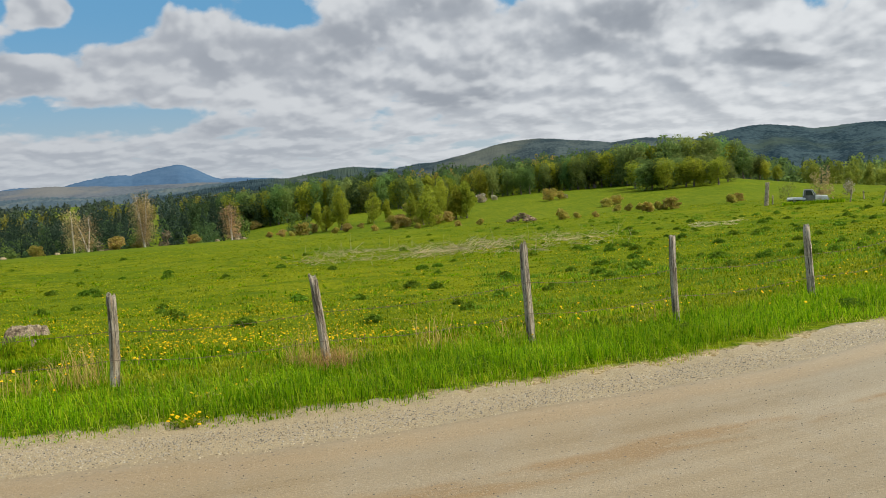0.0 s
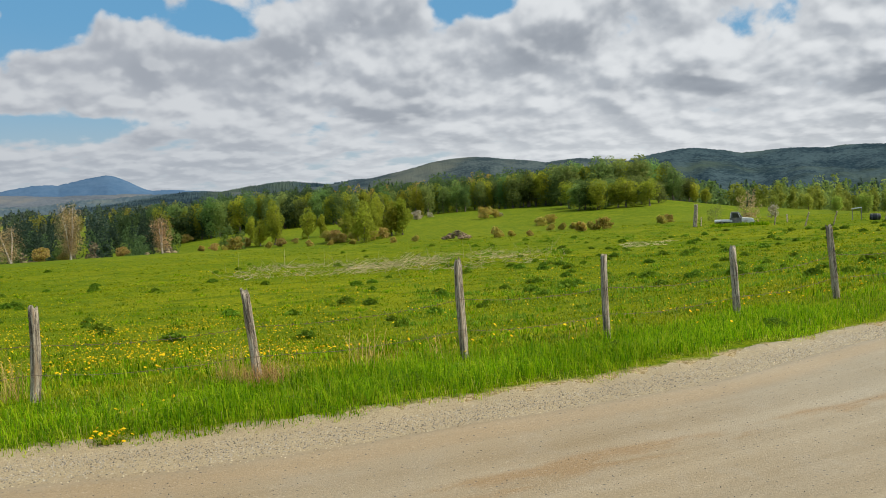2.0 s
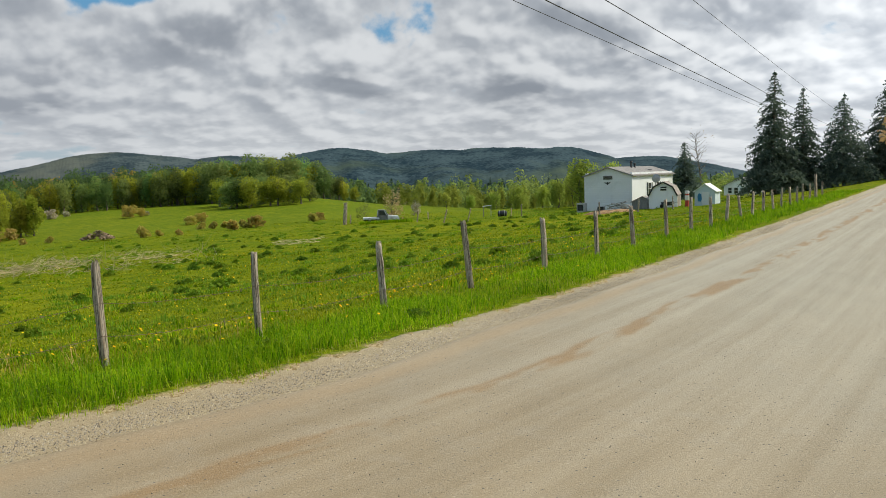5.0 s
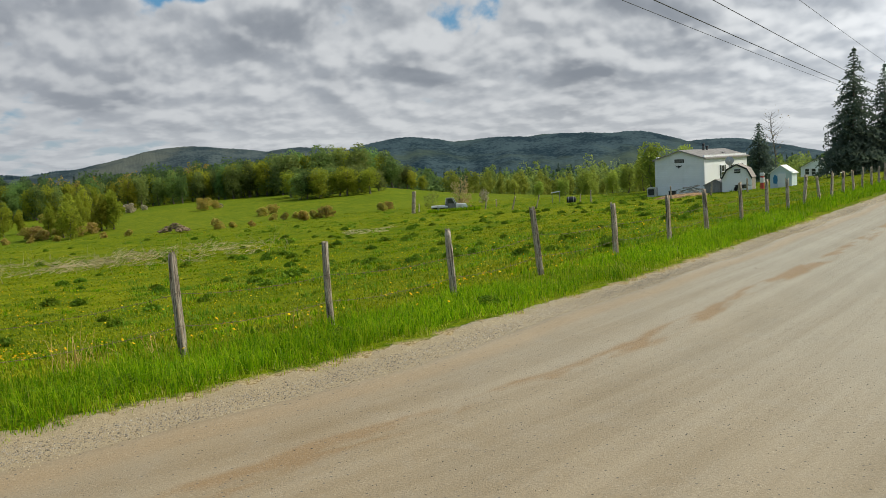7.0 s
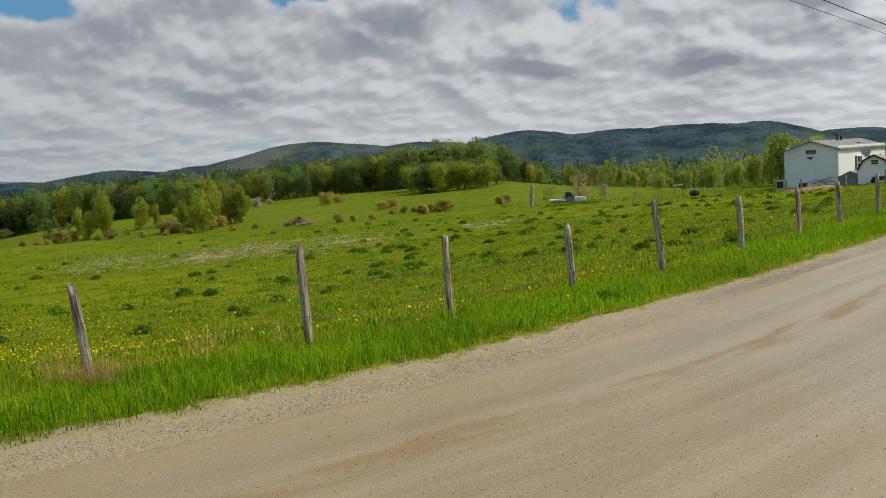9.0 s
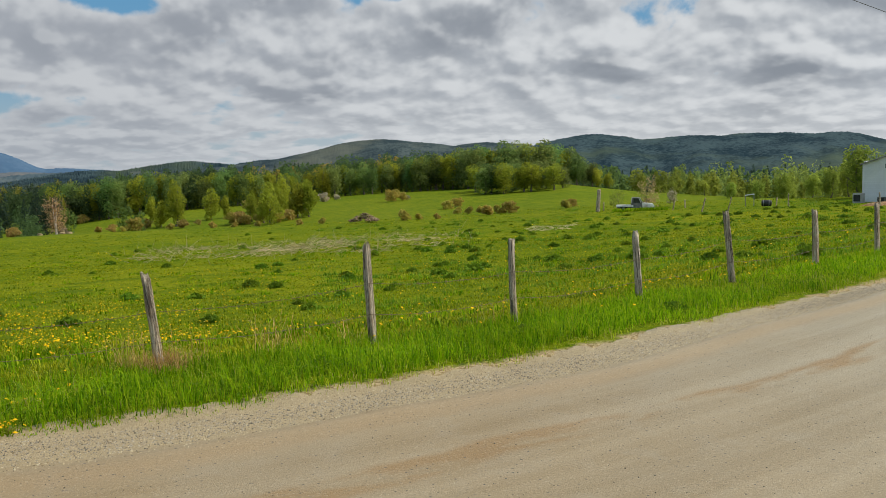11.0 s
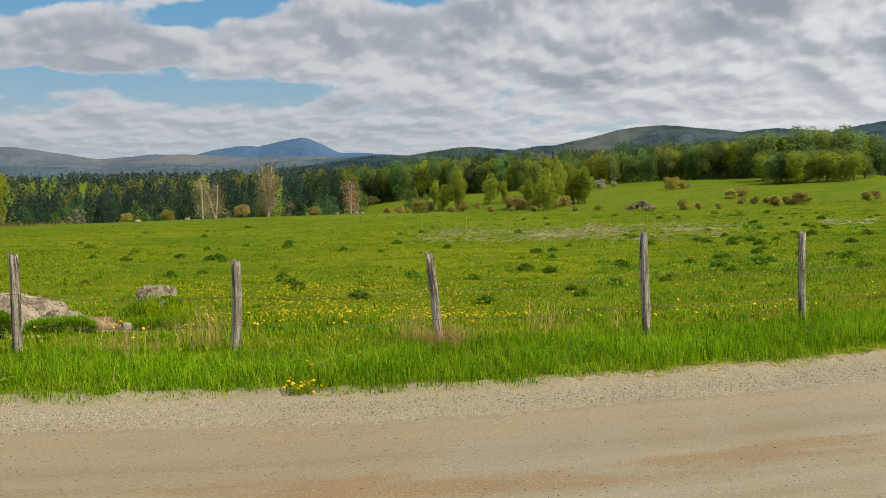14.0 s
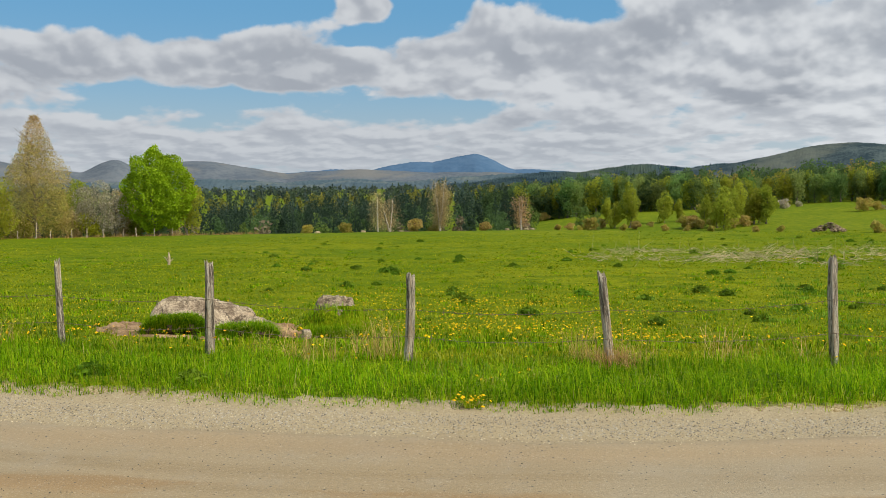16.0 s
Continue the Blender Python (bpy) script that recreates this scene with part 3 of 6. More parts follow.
def broad_tree(name, seed, height, radius, leaf, label, category="tree", n=900, size=0.4, base=0.15, girth=None, bark=None, lumps=11, point=0.2, group="", limb_n=9, round_top=0.0):
    """trunk and crown under an Empty at the foot."""
    rng = np.random.default_rng(seed)
    root = thing(name, None, label, category, group)
    v, f = limbs(rng, height * 0.9, girth or height * 0.022, radius * 0.95, limb_n, max(0.15, base))
    part("trunk", mesh("trunk", v, f, bark or BARK, True), root)
    p = crown_points(rng, n, radius, height * (1 - base), height * base, lumps, point)
    if round_top:
        # a full, rounded head: most leaves on a lumpy egg-shaped shell
        m = int(n * round_top)
        d = rng.normal(size=(m, 3))
        d /= np.linalg.norm(d, axis=1)[:, None]
        swell_out = 0.90 + 0.11 * np.sin(d[:, 0] * 7 + 1) * np.sin(d[:, 1] * 6 + d[:, 2] * 3) + 0.10 * np.sin(d[:, 2] * 9 + d[:, 0] * 5) * np.sin(d[:, 1] * 5 + 2) + 0.05 * np.sin(d[:, 0] * 17 + d[:, 2] * 13) + rng.normal(0, 0.03, m)
        egg = d * swell_out[:, None] * np.array([radius, radius, height * (1 - base) / 2])
        egg[:, :2] *= (1.04 - 0.16 * d[:, 2:3])
        middle = np.array([0, 0, height * base + height * (1 - base) / 2])
        p[m:] = middle + (p[m:] - middle) * 0.8
        p[:m] = egg + np.array([0, 0, height * base + height * (1 - base) / 2])
    v, f = sprigs(rng, p, size)
    part("crown", mesh("crown", v, f, leaf), root)
    return root


def conifer(name, seed, height, radius, label, n=26, group="", base=0.06, leaf=None):
    """A spruce: whorls of drooping boughs, each a ragged fan of needle sprays."""
    rng = np.random.default_rng(seed)
    root = thing(name, None, label, "conifer", group)
    v, f = tube([(0, 0, 0), (0, 0, height * 0.5), (0, 0, height)], [height * 0.02, height * 0.011, 0.01], 7)
    part("trunk", mesh("trunk", v, f, BARK, True), root)
    pts, dirs, sizes = [], [], []
    for i in range(n):
        s = base + (1 - base) * i / n
        reach = radius * (1 - s) ** 0.85 * rng.uniform(0.85, 1.1) + 0.06
        boughs = max(6, int(15 * (1 - s)) + 5)
        for k in range(boughs):
            a = rng.uniform(0, 2 * np.pi)
            r = reach * rng.uniform(0.65, 1.12)
            m = max(6, int(r / 0.07))
            q = np.linspace(0.12, 1, m)
            side = rng.normal(0, 0.11 * r, (m, 1)) * np.array([[-np.sin(a), np.cos(a), 0]])
            pts.append(np.column_stack([np.cos(a) * r * q, np.sin(a) * r * q, s * height + 0.10 * r * np.sin(q * 3.1) - 0.26 * r * q ** 2 + rng.normal(0, 0.05, m)]) + side)
            sizes.append(np.full(m, 0.15) * (0.6 + 0.4 * (1 - s)))
    v, f = sprigs(rng, np.vstack(pts), np.concatenate(sizes), 0.9, 1.5)
    part("crown", mesh("crown", v, f, leaf or NEEDLE), root)
    return root


def stand(name, seed, spots, heights, radii, leaf, label, kinds, n=150, size=0.9):
    """Woods too far off to count: one mesh of many small trees."""
    rng = np.random.default_rng(seed)
    vs, fs, k = [], [], 0
    for (x, y), h, r, kind in zip(spots, heights, radii, kinds):
        z = float(land(x, y)) - 0.3
        if kind == "conifer":
            s = rng.random(n) ** 0.75
            a = rng.uniform(0, 2 * np.pi, n)
            rad = r * (1.02 - s) * rng.uniform(0.55, 1.1, n)
            p = np.column_stack([np.cos(a) * rad, np.sin(a) * rad, h * (0.06 + 0.94 * s) - 0.2 * rad])
            v, f = sprigs(rng, p, size * (1.05 - 0.6 * s), 0.5)
        else:
            p = crown_points(rng, n, r, h * 0.95, h * 0.05, 8, 0.2)
            v, f = sprigs(rng, p, size)
        tv, tf = tube([(0, 0, 0), (0, 0, h * 0.8)], [0.18, 0.06], 4, False)
        v, f = joined([(v, f), (tv, tf)])
        vs.append(v + np.array([x, y, z])), fs.append(f + k)
        k += len(v)
    return thing(name, mesh(name, np.vstack(vs), np.vstack(fs), leaf), label, "woods", kind="stuff")


# ---- ground ----
def make_ground():
    az = np.concatenate([np.linspace(-180, -62, 30, endpoint=False), np.linspace(-62, 62, 260, endpoint=False), np.linspace(62, 180, 30, endpoint=False)])
    r = np.concatenate([np.linspace(0.4, 24, 95), 24 * (130 / 24) ** (np.linspace(0, 1, 185)[1:]), 130 * (4900 / 130) ** (np.linspace(0, 1, 80)[1:])])
    R, A = np.meshgrid(r, az, indexing="ij")
    x, y = polar(A, R)
    v = np.stack([x, y, land(x, y)], -1).reshape(-1, 3)
    f = grid_faces(len(r), len(az), True)[:, ::-1]
    v = np.vstack([v, [[0, 0, float(land(0, 0.01))]]])
    c = len(v) - 1
    k = np.arange(len(az))
    hub = np.stack([(k + 1) % len(az), k, np.full(len(az), c)], 1)
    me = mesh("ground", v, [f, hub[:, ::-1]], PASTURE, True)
    worn = 1 - ease(-2.4, -1.65, v[:, 1] - fence_y(v[:, 0]))
    me.attributes.new("worn", "FLOAT", "POINT").data.foreach_set("value", worn.astype(np.float32))
    thing("ground", me, "bright green spring pasture falling away from the road", "ground", kind="structure")


def lip_at(x):
    """Where the grader left its low windrow; the loose gravel lies between it and the grass."""
    return -2.85 - 0.5 / (1 + np.exp((x - 3.0) / 1.5)) + 0.05 * np.sin(1.7 * x)


def road_z(x, v):
    """Height of the road across its width: v is the way from the fence, -2.1 the grass edge."""
    lip = 0.04 * np.exp(-((v - lip_at(x)) / 0.15) ** 2)
    rut = -0.02 * np.exp(-((v + 5.0) / 0.45) ** 2) - 0.02 * np.exp(-((v + 7.2) / 0.5) ** 2)
    crown = 0.05 * (1 - ((v + 6.3) / 3.9) ** 2)
    rough = 0.006 * np.sin(3.1 * x + 2.0 * v) * np.sin(1.7 * x - 4.0 * v) + 0.008 * np.sin(0.9 * x + 1.3 * v)
    ragged = (0.006 * np.sin(5.3 * x) + 0.008 * np.sin(11.7 * x + 2) + 0.010 * np.sin(23.0 * x + 5 * v)) * np.exp(-((v + 2.2) / 0.2) ** 2)
    return crown + lip + rut + rough + ragged


def make_road():
    xs = np.concatenate([np.linspace(-90, -14, 60, endpoint=False), np.linspace(-14, 30, 420, endpoint=False), np.linspace(30, 150, 100)])
    vs = np.concatenate([np.linspace(-10.2, -4.4, 40, endpoint=False), np.linspace(-4.4, -1.95, 40)])
    X, V = np.meshgrid(xs, vs, indexing="ij")
    Y = V + fence_y(X)
    Z = road_z(X, V)
    Z[:, -1] -= 0.12
    Z[:, 0] -= 0.2
    f = grid_faces(len(xs), len(vs))[:, ::-1]
    me = mesh("road", np.stack([X, Y, Z], -1).reshape(-1, 3), f, DIRT, True)
    for key, values in (("across", V), ("loose", V - lip_at(X))):
        me.attributes.new(key, "FLOAT", "POINT").data.foreach_set("value", values.astype(np.float32).ravel())
    thing("road", me, "pale tan packed gravel road with brown damp stains", "road", kind="structure")


def ridge(name, at, depth, az0, az1, bumps, low, material, label, seed, rough=0.0006, canopy=0.3):
    """A far range: humps (bearing, spread left, spread right, rise) on a low line, as slopes with a front and a back."""
    rng = np.random.default_rng(seed)
    az = np.linspace(az0, az1, 700)
    h = np.full(len(az), low, float)
    for b, wl, wr, top in bumps:
        s = np.where(az > b, (az - b) / wl, (b - az) / wr)
        h = np.maximum(h, low + (top - low) * np.exp(-(s ** 2) * 0.7))
    for k in (0.8, 2.1, 4.7):
        h += rough / k * np.sin(az * k + rng.uniform(0, 6))
    s = np.linspace(0, 1, 34)
    R, A = np.meshgrid(at + depth * s, az, indexing="ij")
    top = np.interp(s, [0, 0.6, 1], [0, 1, 0.55])
    peak = 1.7 + h * (at + depth * 0.6)
    u = (R - at) / depth
    spur = (np.sin(A * 0.9 + 9 * u + seed) * np.sin(A * 0.4 - 5 * u) + 0.5 * np.sin(A * 2.3 - 14 * u) * np.sin(A * 1.1 + 8 * u)) * 0.05 * np.sin(np.pi * np.clip(s / 0.6, 0, 1))[:, None]
    Z = -30 + (peak[None] + 30) * np.clip(top[:, None] ** 0.85 + spur, 0, 1)
    Z = Z + rng.normal(0, canopy, Z.shape)
    x, y = polar(A, R)
    f = grid_faces(len(s), len(az))
    return thing(name, mesh(name, np.stack([x, y, Z], -1).reshape(-1, 3), f, material, True), label, "mountain", kind="structure")


make_ground()
make_road()
ridge("backdrop_mountain", 4200, 500, 70, -5, [(16.3, 3.1, 1.7, 0.0266), (19.6, 2.6, 2.4, 0.0185), (12.4, 2.8, 2.4, 0.0088), (25.2, 2.2, 2.4, 0.0110)], 0.004, HAZE_BLUE, "single forested mountain peak far beyond the valley, coloured blue for haze", 1, canopy=0.8)
ridge("backdrop_hills", 3300, 500, 75, 10, [(38.3, 1.3, 1.1, 0.0207), (34.2, 2.2, 3.6, 0.0205), (46.5, 6, 4.0, 0.0225), (24, 4, 5, 0.0095)], 0.005, HAZE_GREY, "grey-brown wooded hills across the valley, greyed for haze", 2)
ridge("backdrop_low_hills", 2300, 500, 75, 8, [(33, 7, 5, -0.0005), (24, 5, 4, -0.0012), (16, 4, 5, 0.0016), (12.0, 5, 3, 0.0060)], -0.006, HAZE_PALE, "wooded rise across the valley, coloured pale for haze", 3, canopy=1.6)
ridge("backdrop_low_hills", 1900, 500, 18, -2, [(5.5, 5, 4.5, 0.0130), (0.9, 3, 3, 0.0145), (10.5, 3.5, 3, 0.0070)], -0.006, HAZE_WOOD, "long low wooded rise", 6, canopy=1.2)
ridge("backdrop_ridge", 1500, 600, 9, -30, [(-6.2, 5.4, 6.8, 0.0330), (-13.0, 6, 6, 0.0265)], 0.004, HAZE_OLIVE, "broad wooded hill with a rounded top, sun and haze in its colour", 4)
ridge("backdrop_ridge", 1150, 500, -8, -75, [(-19.8, 6.5, 6.0, 0.0322), (-25, 7, 9, 0.0284), (-30.2, 9.0, 8.0, 0.0290), (-33.4, 6.0, 4.6, 0.0272), (-39.0, 4, 4, 0.0150)], -0.010, HAZE_WOOD, "long dark green wooded ridge", 5)


# ---- fence along the road ----
def make_post(seed, height, girth, square=False):
    """A split cedar post: ragged top, checks down its sides, weathered to grey."""
    rng = np.random.default_rng(seed)
    sides, rows = 14, 16
    a = np.linspace(0, 2 * np.pi, sides, endpoint=False)
    prof = 0.9 + 0.12 * np.sin(a * 3 + rng.uniform(0, 6)) + 0.06 * rng.normal(size=sides)
    for k in rng.integers(0, sides, 3):
        prof[k] *= 0.62
    if square:
        prof = 1 / np.maximum(np.abs(np.cos(a)), np.abs(np.sin(a))) ** 0.8 * 0.8 * (1 + 0.03 * rng.normal(size=sides))
    s = np.linspace(0, 1, rows)
    bow = 0.02 * np.sin(s * 3 + rng.uniform(0, 6))
    r = girth * (1.06 - 0.16 * s)[:, None] * prof[None] * (1 + 0.05 * rng.normal(size=(rows, sides)) * (0 if square else 1))
    z = np.repeat((s * (height + 0.25) - 0.25)[:, None], sides, 1)
    z[-1] += rng.uniform(-0.05, 0.06, sides) * (0.3 if square else 1)
    v = np.stack([r * np.cos(a) + bow[:, None], r * np.sin(a), z], -1).reshape(-1, 3)
    v = np.vstack([v, [[bow[-1], 0, height - 0.015]]])
    f = grid_faces(rows, sides, True)
    k = (rows - 1) * sides + np.arange(sides)
    cap = np.stack([k, np.roll(k, -1), np.full(sides, len(v) - 1)], 1)
    return mesh("fence_post", v, [f, cap], POST_WOOD)


def on_fence(az, v=0.0):
    """x where a line v metres beyond the fence is met at a bearing."""
    x = -math.tan(radians(az)) * 9
    for _ in range(40):
        x = 0.5 * x + 0.5 * (-math.tan(radians(az)) * (float(fence_y(x)) + v))
    return x


# bearing, height of its top over the road, girth, lean sideways, lean away
POSTS = [(61.5, 0.9, 0.05, 2, 0), (56, 0.95, 0.05, -1, 1), (49.6, 0.85, 0.05, 1, 1), (41.95, 0.83, 0.043, -3, -1), (33.4, 0.84, 0.056, -1.5, 0), (21, 0.76, 0.052, 3, 1), 
         (7.9, 0.78, 0.048, -6, -1), (-5.3, 0.93, 0.05, -0.5, 0), (-14.5, 0.87, 0.044, 0, 1), (-22.5, 0.79, 0.052, -3.5, -1), (-28, 0.95, 0.054, -4, 0), (-32.7, 0.85, 0.054, -0.5, 1), 
         (-36.05, 0.85, 0.052, 0.5, -1), (-38.3, 0.87, 0.056, -3, 0), (-40.3, 0.89, 0.054, -1, 1), (-41.85, 0.87, 0.054, 0, -1), (-43, 0.8, 0.054, -2, 0), (-43.9, 0.8, 0.054, 3, 1), 
         (-44.7, 0.7, 0.054, -4, -1), (-45.4, 0.75, 0.056, 1, 0), (-46, 0.72, 0.056, 0, 1), (-46.55, 0.7, 0.054, -3, 0), (-47.05, 0.75, 0.054, 2, 0), (-47.5, 0.7, 0.056, 0, 0), 
         (-47.9, 0.66, 0.054, 1, 0), (-48.25, 0.75, 0.054, -2, 0), (-48.6, 0.7, 0.056, 0, 0), (-48.95, 1.15, 0.08, -3, 0), (-49.3, 0.7, 0.054, 1, 0)]
POST_TOPS = []
for i, (bearing, top, g, lean, tip) in enumerate(POSTS):
    x = on_fence(bearing)
    y = float(fence_y(x))
    z = float(land(x, y))
    h = top - z
    ob = thing("fence_post", make_post(100 + i, h, g, i in (8, 13, 15, 18)), "grey weathered split-wood fence post with a ragged top", "fence post", "posts of the roadside fence")
    turn = pose(0, 0, 0, tip, lean, 0)
    ob.matrix_basis = Matrix.Translation((x, y, z)) @ turn @ pose(0, 0, 0, 0, 0, (i * 47) % 360)
    POST_TOPS.append((Matrix.Translation((x, y, z)) @ turn, h))


def make_strand(share, seed):
    """Barbed wire stapled to each post at a share of its height, sagging in between, with a barb every hand's width."""
    rng = np.random.default_rng(seed)
    pts = []
    for (m, h), (m2, h2) in zip(POST_TOPS, POST_TOPS[1:]):
        a, b = m @ Vector((0, -0.055, h * share)), m2 @ Vector((0, -0.055, h2 * share))
        for s in np.linspace(0, 1, 9)[:-1]:
            p = a.lerp(b, s)
            pts.append((p.x, p.y, p.z - 0.05 * 4 * s * (1 - s) + rng.normal(0, 0.003)))
    pieces = [tube(pts, 0.0022, 5)]
    p = np.array(pts)
    for i in range(8, len(p) - 100):
        for s in (0.0, 0.5):
            q = p[i] * (1 - s) + p[i + 1] * s
            d = rng.normal(size=(2, 3)) * 0.016
            for e in d:
                pieces.append(tube([q - e, q + e], 0.0022, 3, False))
    v, f = joined(pieces)
    return thing("barbed_wire", mesh("barbed_wire", v, f, WIRE), "thin rusty barbed wire strung slack along the fence posts", "wire", "strands of the roadside fence")


make_strand(0.62, 1)
make_strand(0.30, 2)


# ---- woods ----
def scatter(seed, n, az, d):
    rng = np.random.default_rng(seed)
    a, r = rng.uniform(min(az), max(az), n), np.sqrt(rng.uniform(d[0] ** 2, d[1] ** 2, n))
    return np.column_stack(polar(a, r)), rng


def pick(rng, n, share):
    return ["conifer" if k < share else "broad" for k in rng.random(n)]


def woods(name, seed, n, az, d, h, leaf, label, share=0.0, leaves=150, size=0.9, slim=0.3):
    spots, rng = scatter(seed, n, az, d)
    hs = rng.uniform(*h, n)
    stand(name, seed + 50, spots, hs, hs * rng.uniform(slim * 0.75, slim * 1.25, n), leaf, label, pick(rng, n, share), leaves, size)


# valley below the brow
woods("valley_woods", 1, 210, (62, 13), (205, 330), (8.0, 13.5), NEEDLE, "dark pine and spruce woods in the valley", 0.65, 480, 0.34, 0.28)
woods("valley_woods", 2, 95, (50, 13), (200, 340), (6.2, 10.2), LEAF_VALLEY, "green broadleaf trees among the pines", 0, 420, 0.36, 0.34)
woods("valley_woods", 15, 26, (40, 8), (196, 250), (5.0, 9.0), LEAF_YOUNG, "lighter spring trees at the foot of the pines", 0, 420, 0.32, 0.32)
woods("valley_woods", 3, 110, (36, 5), (330, 480), (7, 10.5), LEAF_HAZE, "spring trees in the valley, their green dulled for haze", 0.3, 260, 0.55, 0.32)
woods("valley_woods", 4, 130, (38, 4), (340, 560), (7.5, 11.5), NEEDLE_HAZE, "dark conifers further down the valley, coloured bluish for haze", 0.8, 220, 0.6, 0.24)
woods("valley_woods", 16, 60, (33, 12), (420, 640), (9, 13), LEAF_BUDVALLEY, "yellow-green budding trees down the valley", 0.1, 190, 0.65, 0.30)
woods("valley_woods", 13, 220, (60, 13), (560, 1000), (11, 17), LEAF_HAZE, "woods far down the valley, coloured for haze", 0.5, 80, 1.2, 0.30)
woods("valley_woods", 17, 420, (60, 6), (1000, 1900), (11, 18), LEAF_FARHAZE, "woods on the valley's far side, coloured pale for haze", 0.35, 46, 2.6, 0.5)
woods("bare_scrub", 5, 12, (34, 12), (165, 205), (4, 6.5), SCRUB, "bare grey-brown scrub below the field's edge", 0.0, 110, 0.42, 0.3)
# behind the far meadow
woods("hill_woods", 6, 120, (14, -12), (306, 370), (10, 13.5), LEAF_MID, "green broadleaf woods behind the meadow", 0, 640, 0.42, 0.34)
woods("hill_woods", 7, 60, (24, -2), (330, 420), (10, 13), NEEDLE, "dark pines standing above the broadleaf trees", 1, 180, 0.6, 0.22)
woods("hill_woods", 8, 40, (4, -13), (312, 370), (9.5, 12), LEAF_RUST, "budding reddish trees in the woods", 0, 420, 0.42, 0.32)
woods("hill_woods", 9, 46, (-11, -18.5), (296, 335), (11, 13.5), LEAF_MID, "green broadleaf woods on the knoll", 0, 640, 0.42, 0.34)
# The darker leaf colour stands in for shade on these woods.
woods("hill_woods", 18, 60, (16, 4), (300, 350), (10, 13), LEAF_VALLEY, "green woods behind the lower meadow, leaf colour darkened for shade", 0.25, 560, 0.42, 0.33)
# beyond the meadow's crest
woods("far_woods", 10, 200, (-19, -62), (430, 640), (12, 18), LEAF_MID, "green woods beyond the meadow", 0.1, 170, 1.2, 0.34)
woods("far_woods", 11, 150, (-19, -62), (470, 700), (14, 20), NEEDLE, "dark conifers beyond the meadow", 1, 90, 1.3, 0.22)
woods("far_woods", 12, 130, (-23, -62), (330, 470), (10, 15), LEAF_YOUNG, "fresh green trees beyond the meadow", 0.12, 360, 0.5, 0.33)
woods("far_woods", 19, 46, (-21.5, -36), (300, 345), (5.5, 9), LEAF_FRESH, "yellow-green young trees at the far side of the meadow", 0, 420, 0.36, 0.33)


def plant(proto, az, d, scale, turn=0, squash=1.0):
    x, y = polar(az, d)
    m = Matrix.Translation((x, y, float(land(x, y)) - 0.05)) @ pose(0, 0, 0, 0, 0, turn) @ Matrix.Diagonal((scale * squash, scale * squash, scale, 1))
    return copy_thing(proto, m)


def settle(proto, az, d, turn=0, sink=0.05):
    x, y = polar(az, d)
    proto.matrix_basis = Matrix.Translation((x, y, float(land(x, y)) - sink)) @ pose(0, 0, 0, 0, 0, turn)
    return proto


# row of trees along the meadow's upper edge and on the knoll
rng = np.random.default_rng(77)
edge = [broad_tree("deciduous_tree", 200 + i, 11, 3.6, LEAF_EDGE if i % 3 else LEAF_SPRING, ("mid-green" if i % 3 else "yellow-green") + " leafy tree at the meadow's edge", n=2700, size=0.27, base=0.07, lumps=20, group="trees along the meadow", limb_n=8) for i in range(5)]
for i, e in enumerate(edge):
    settle(e, -10.2 + i * 0.5, 302)
for i in range(56):
    az = 13.2 - i * 0.45 + rng.uniform(-0.2, 0.2)
    tall = np.interp(az, [-12, -9, -5, 0, 5, 13], [12.0, 10.8, 10.0, 11.0, 12.0, 13.0]) * rng.uniform(0.78, 1.04)
    plant(edge[i % 5], az, rng.uniform(298, 312), tall / 11, rng.uniform(0, 360))
# the knoll: a low round clump in front, taller trees on the crest behind it
for i in range(17):
    az = -12.3 - 0.34 * i
    plant(edge[(i * 2) % 5], az + rng.uniform(-0.2, 0.2), rng.uniform(252, 276), (0.60 + 0.16 * math.sin(math.pi * min(1, (i + 2) / 17))) * rng.uniform(0.88, 1.1), rng.uniform(0, 360), 1.4)
for i in range(20):
    az = -11.8 - 0.46 * i
    tall = np.interp(az, [-22.5, -20.6, -19.3, -18, -16.5, -13.5, -11], [3.6, 5.2, 8.6, 11.0, 13.4, 13.2, 11.5]) * rng.uniform(0.88, 1.06)
    plant(edge[(i * 3 + 1) % 5], az + rng.uniform(-0.15, 0.15), rng.uniform(288, 306), tall / 11, rng.uniform(0, 360), 1.15)

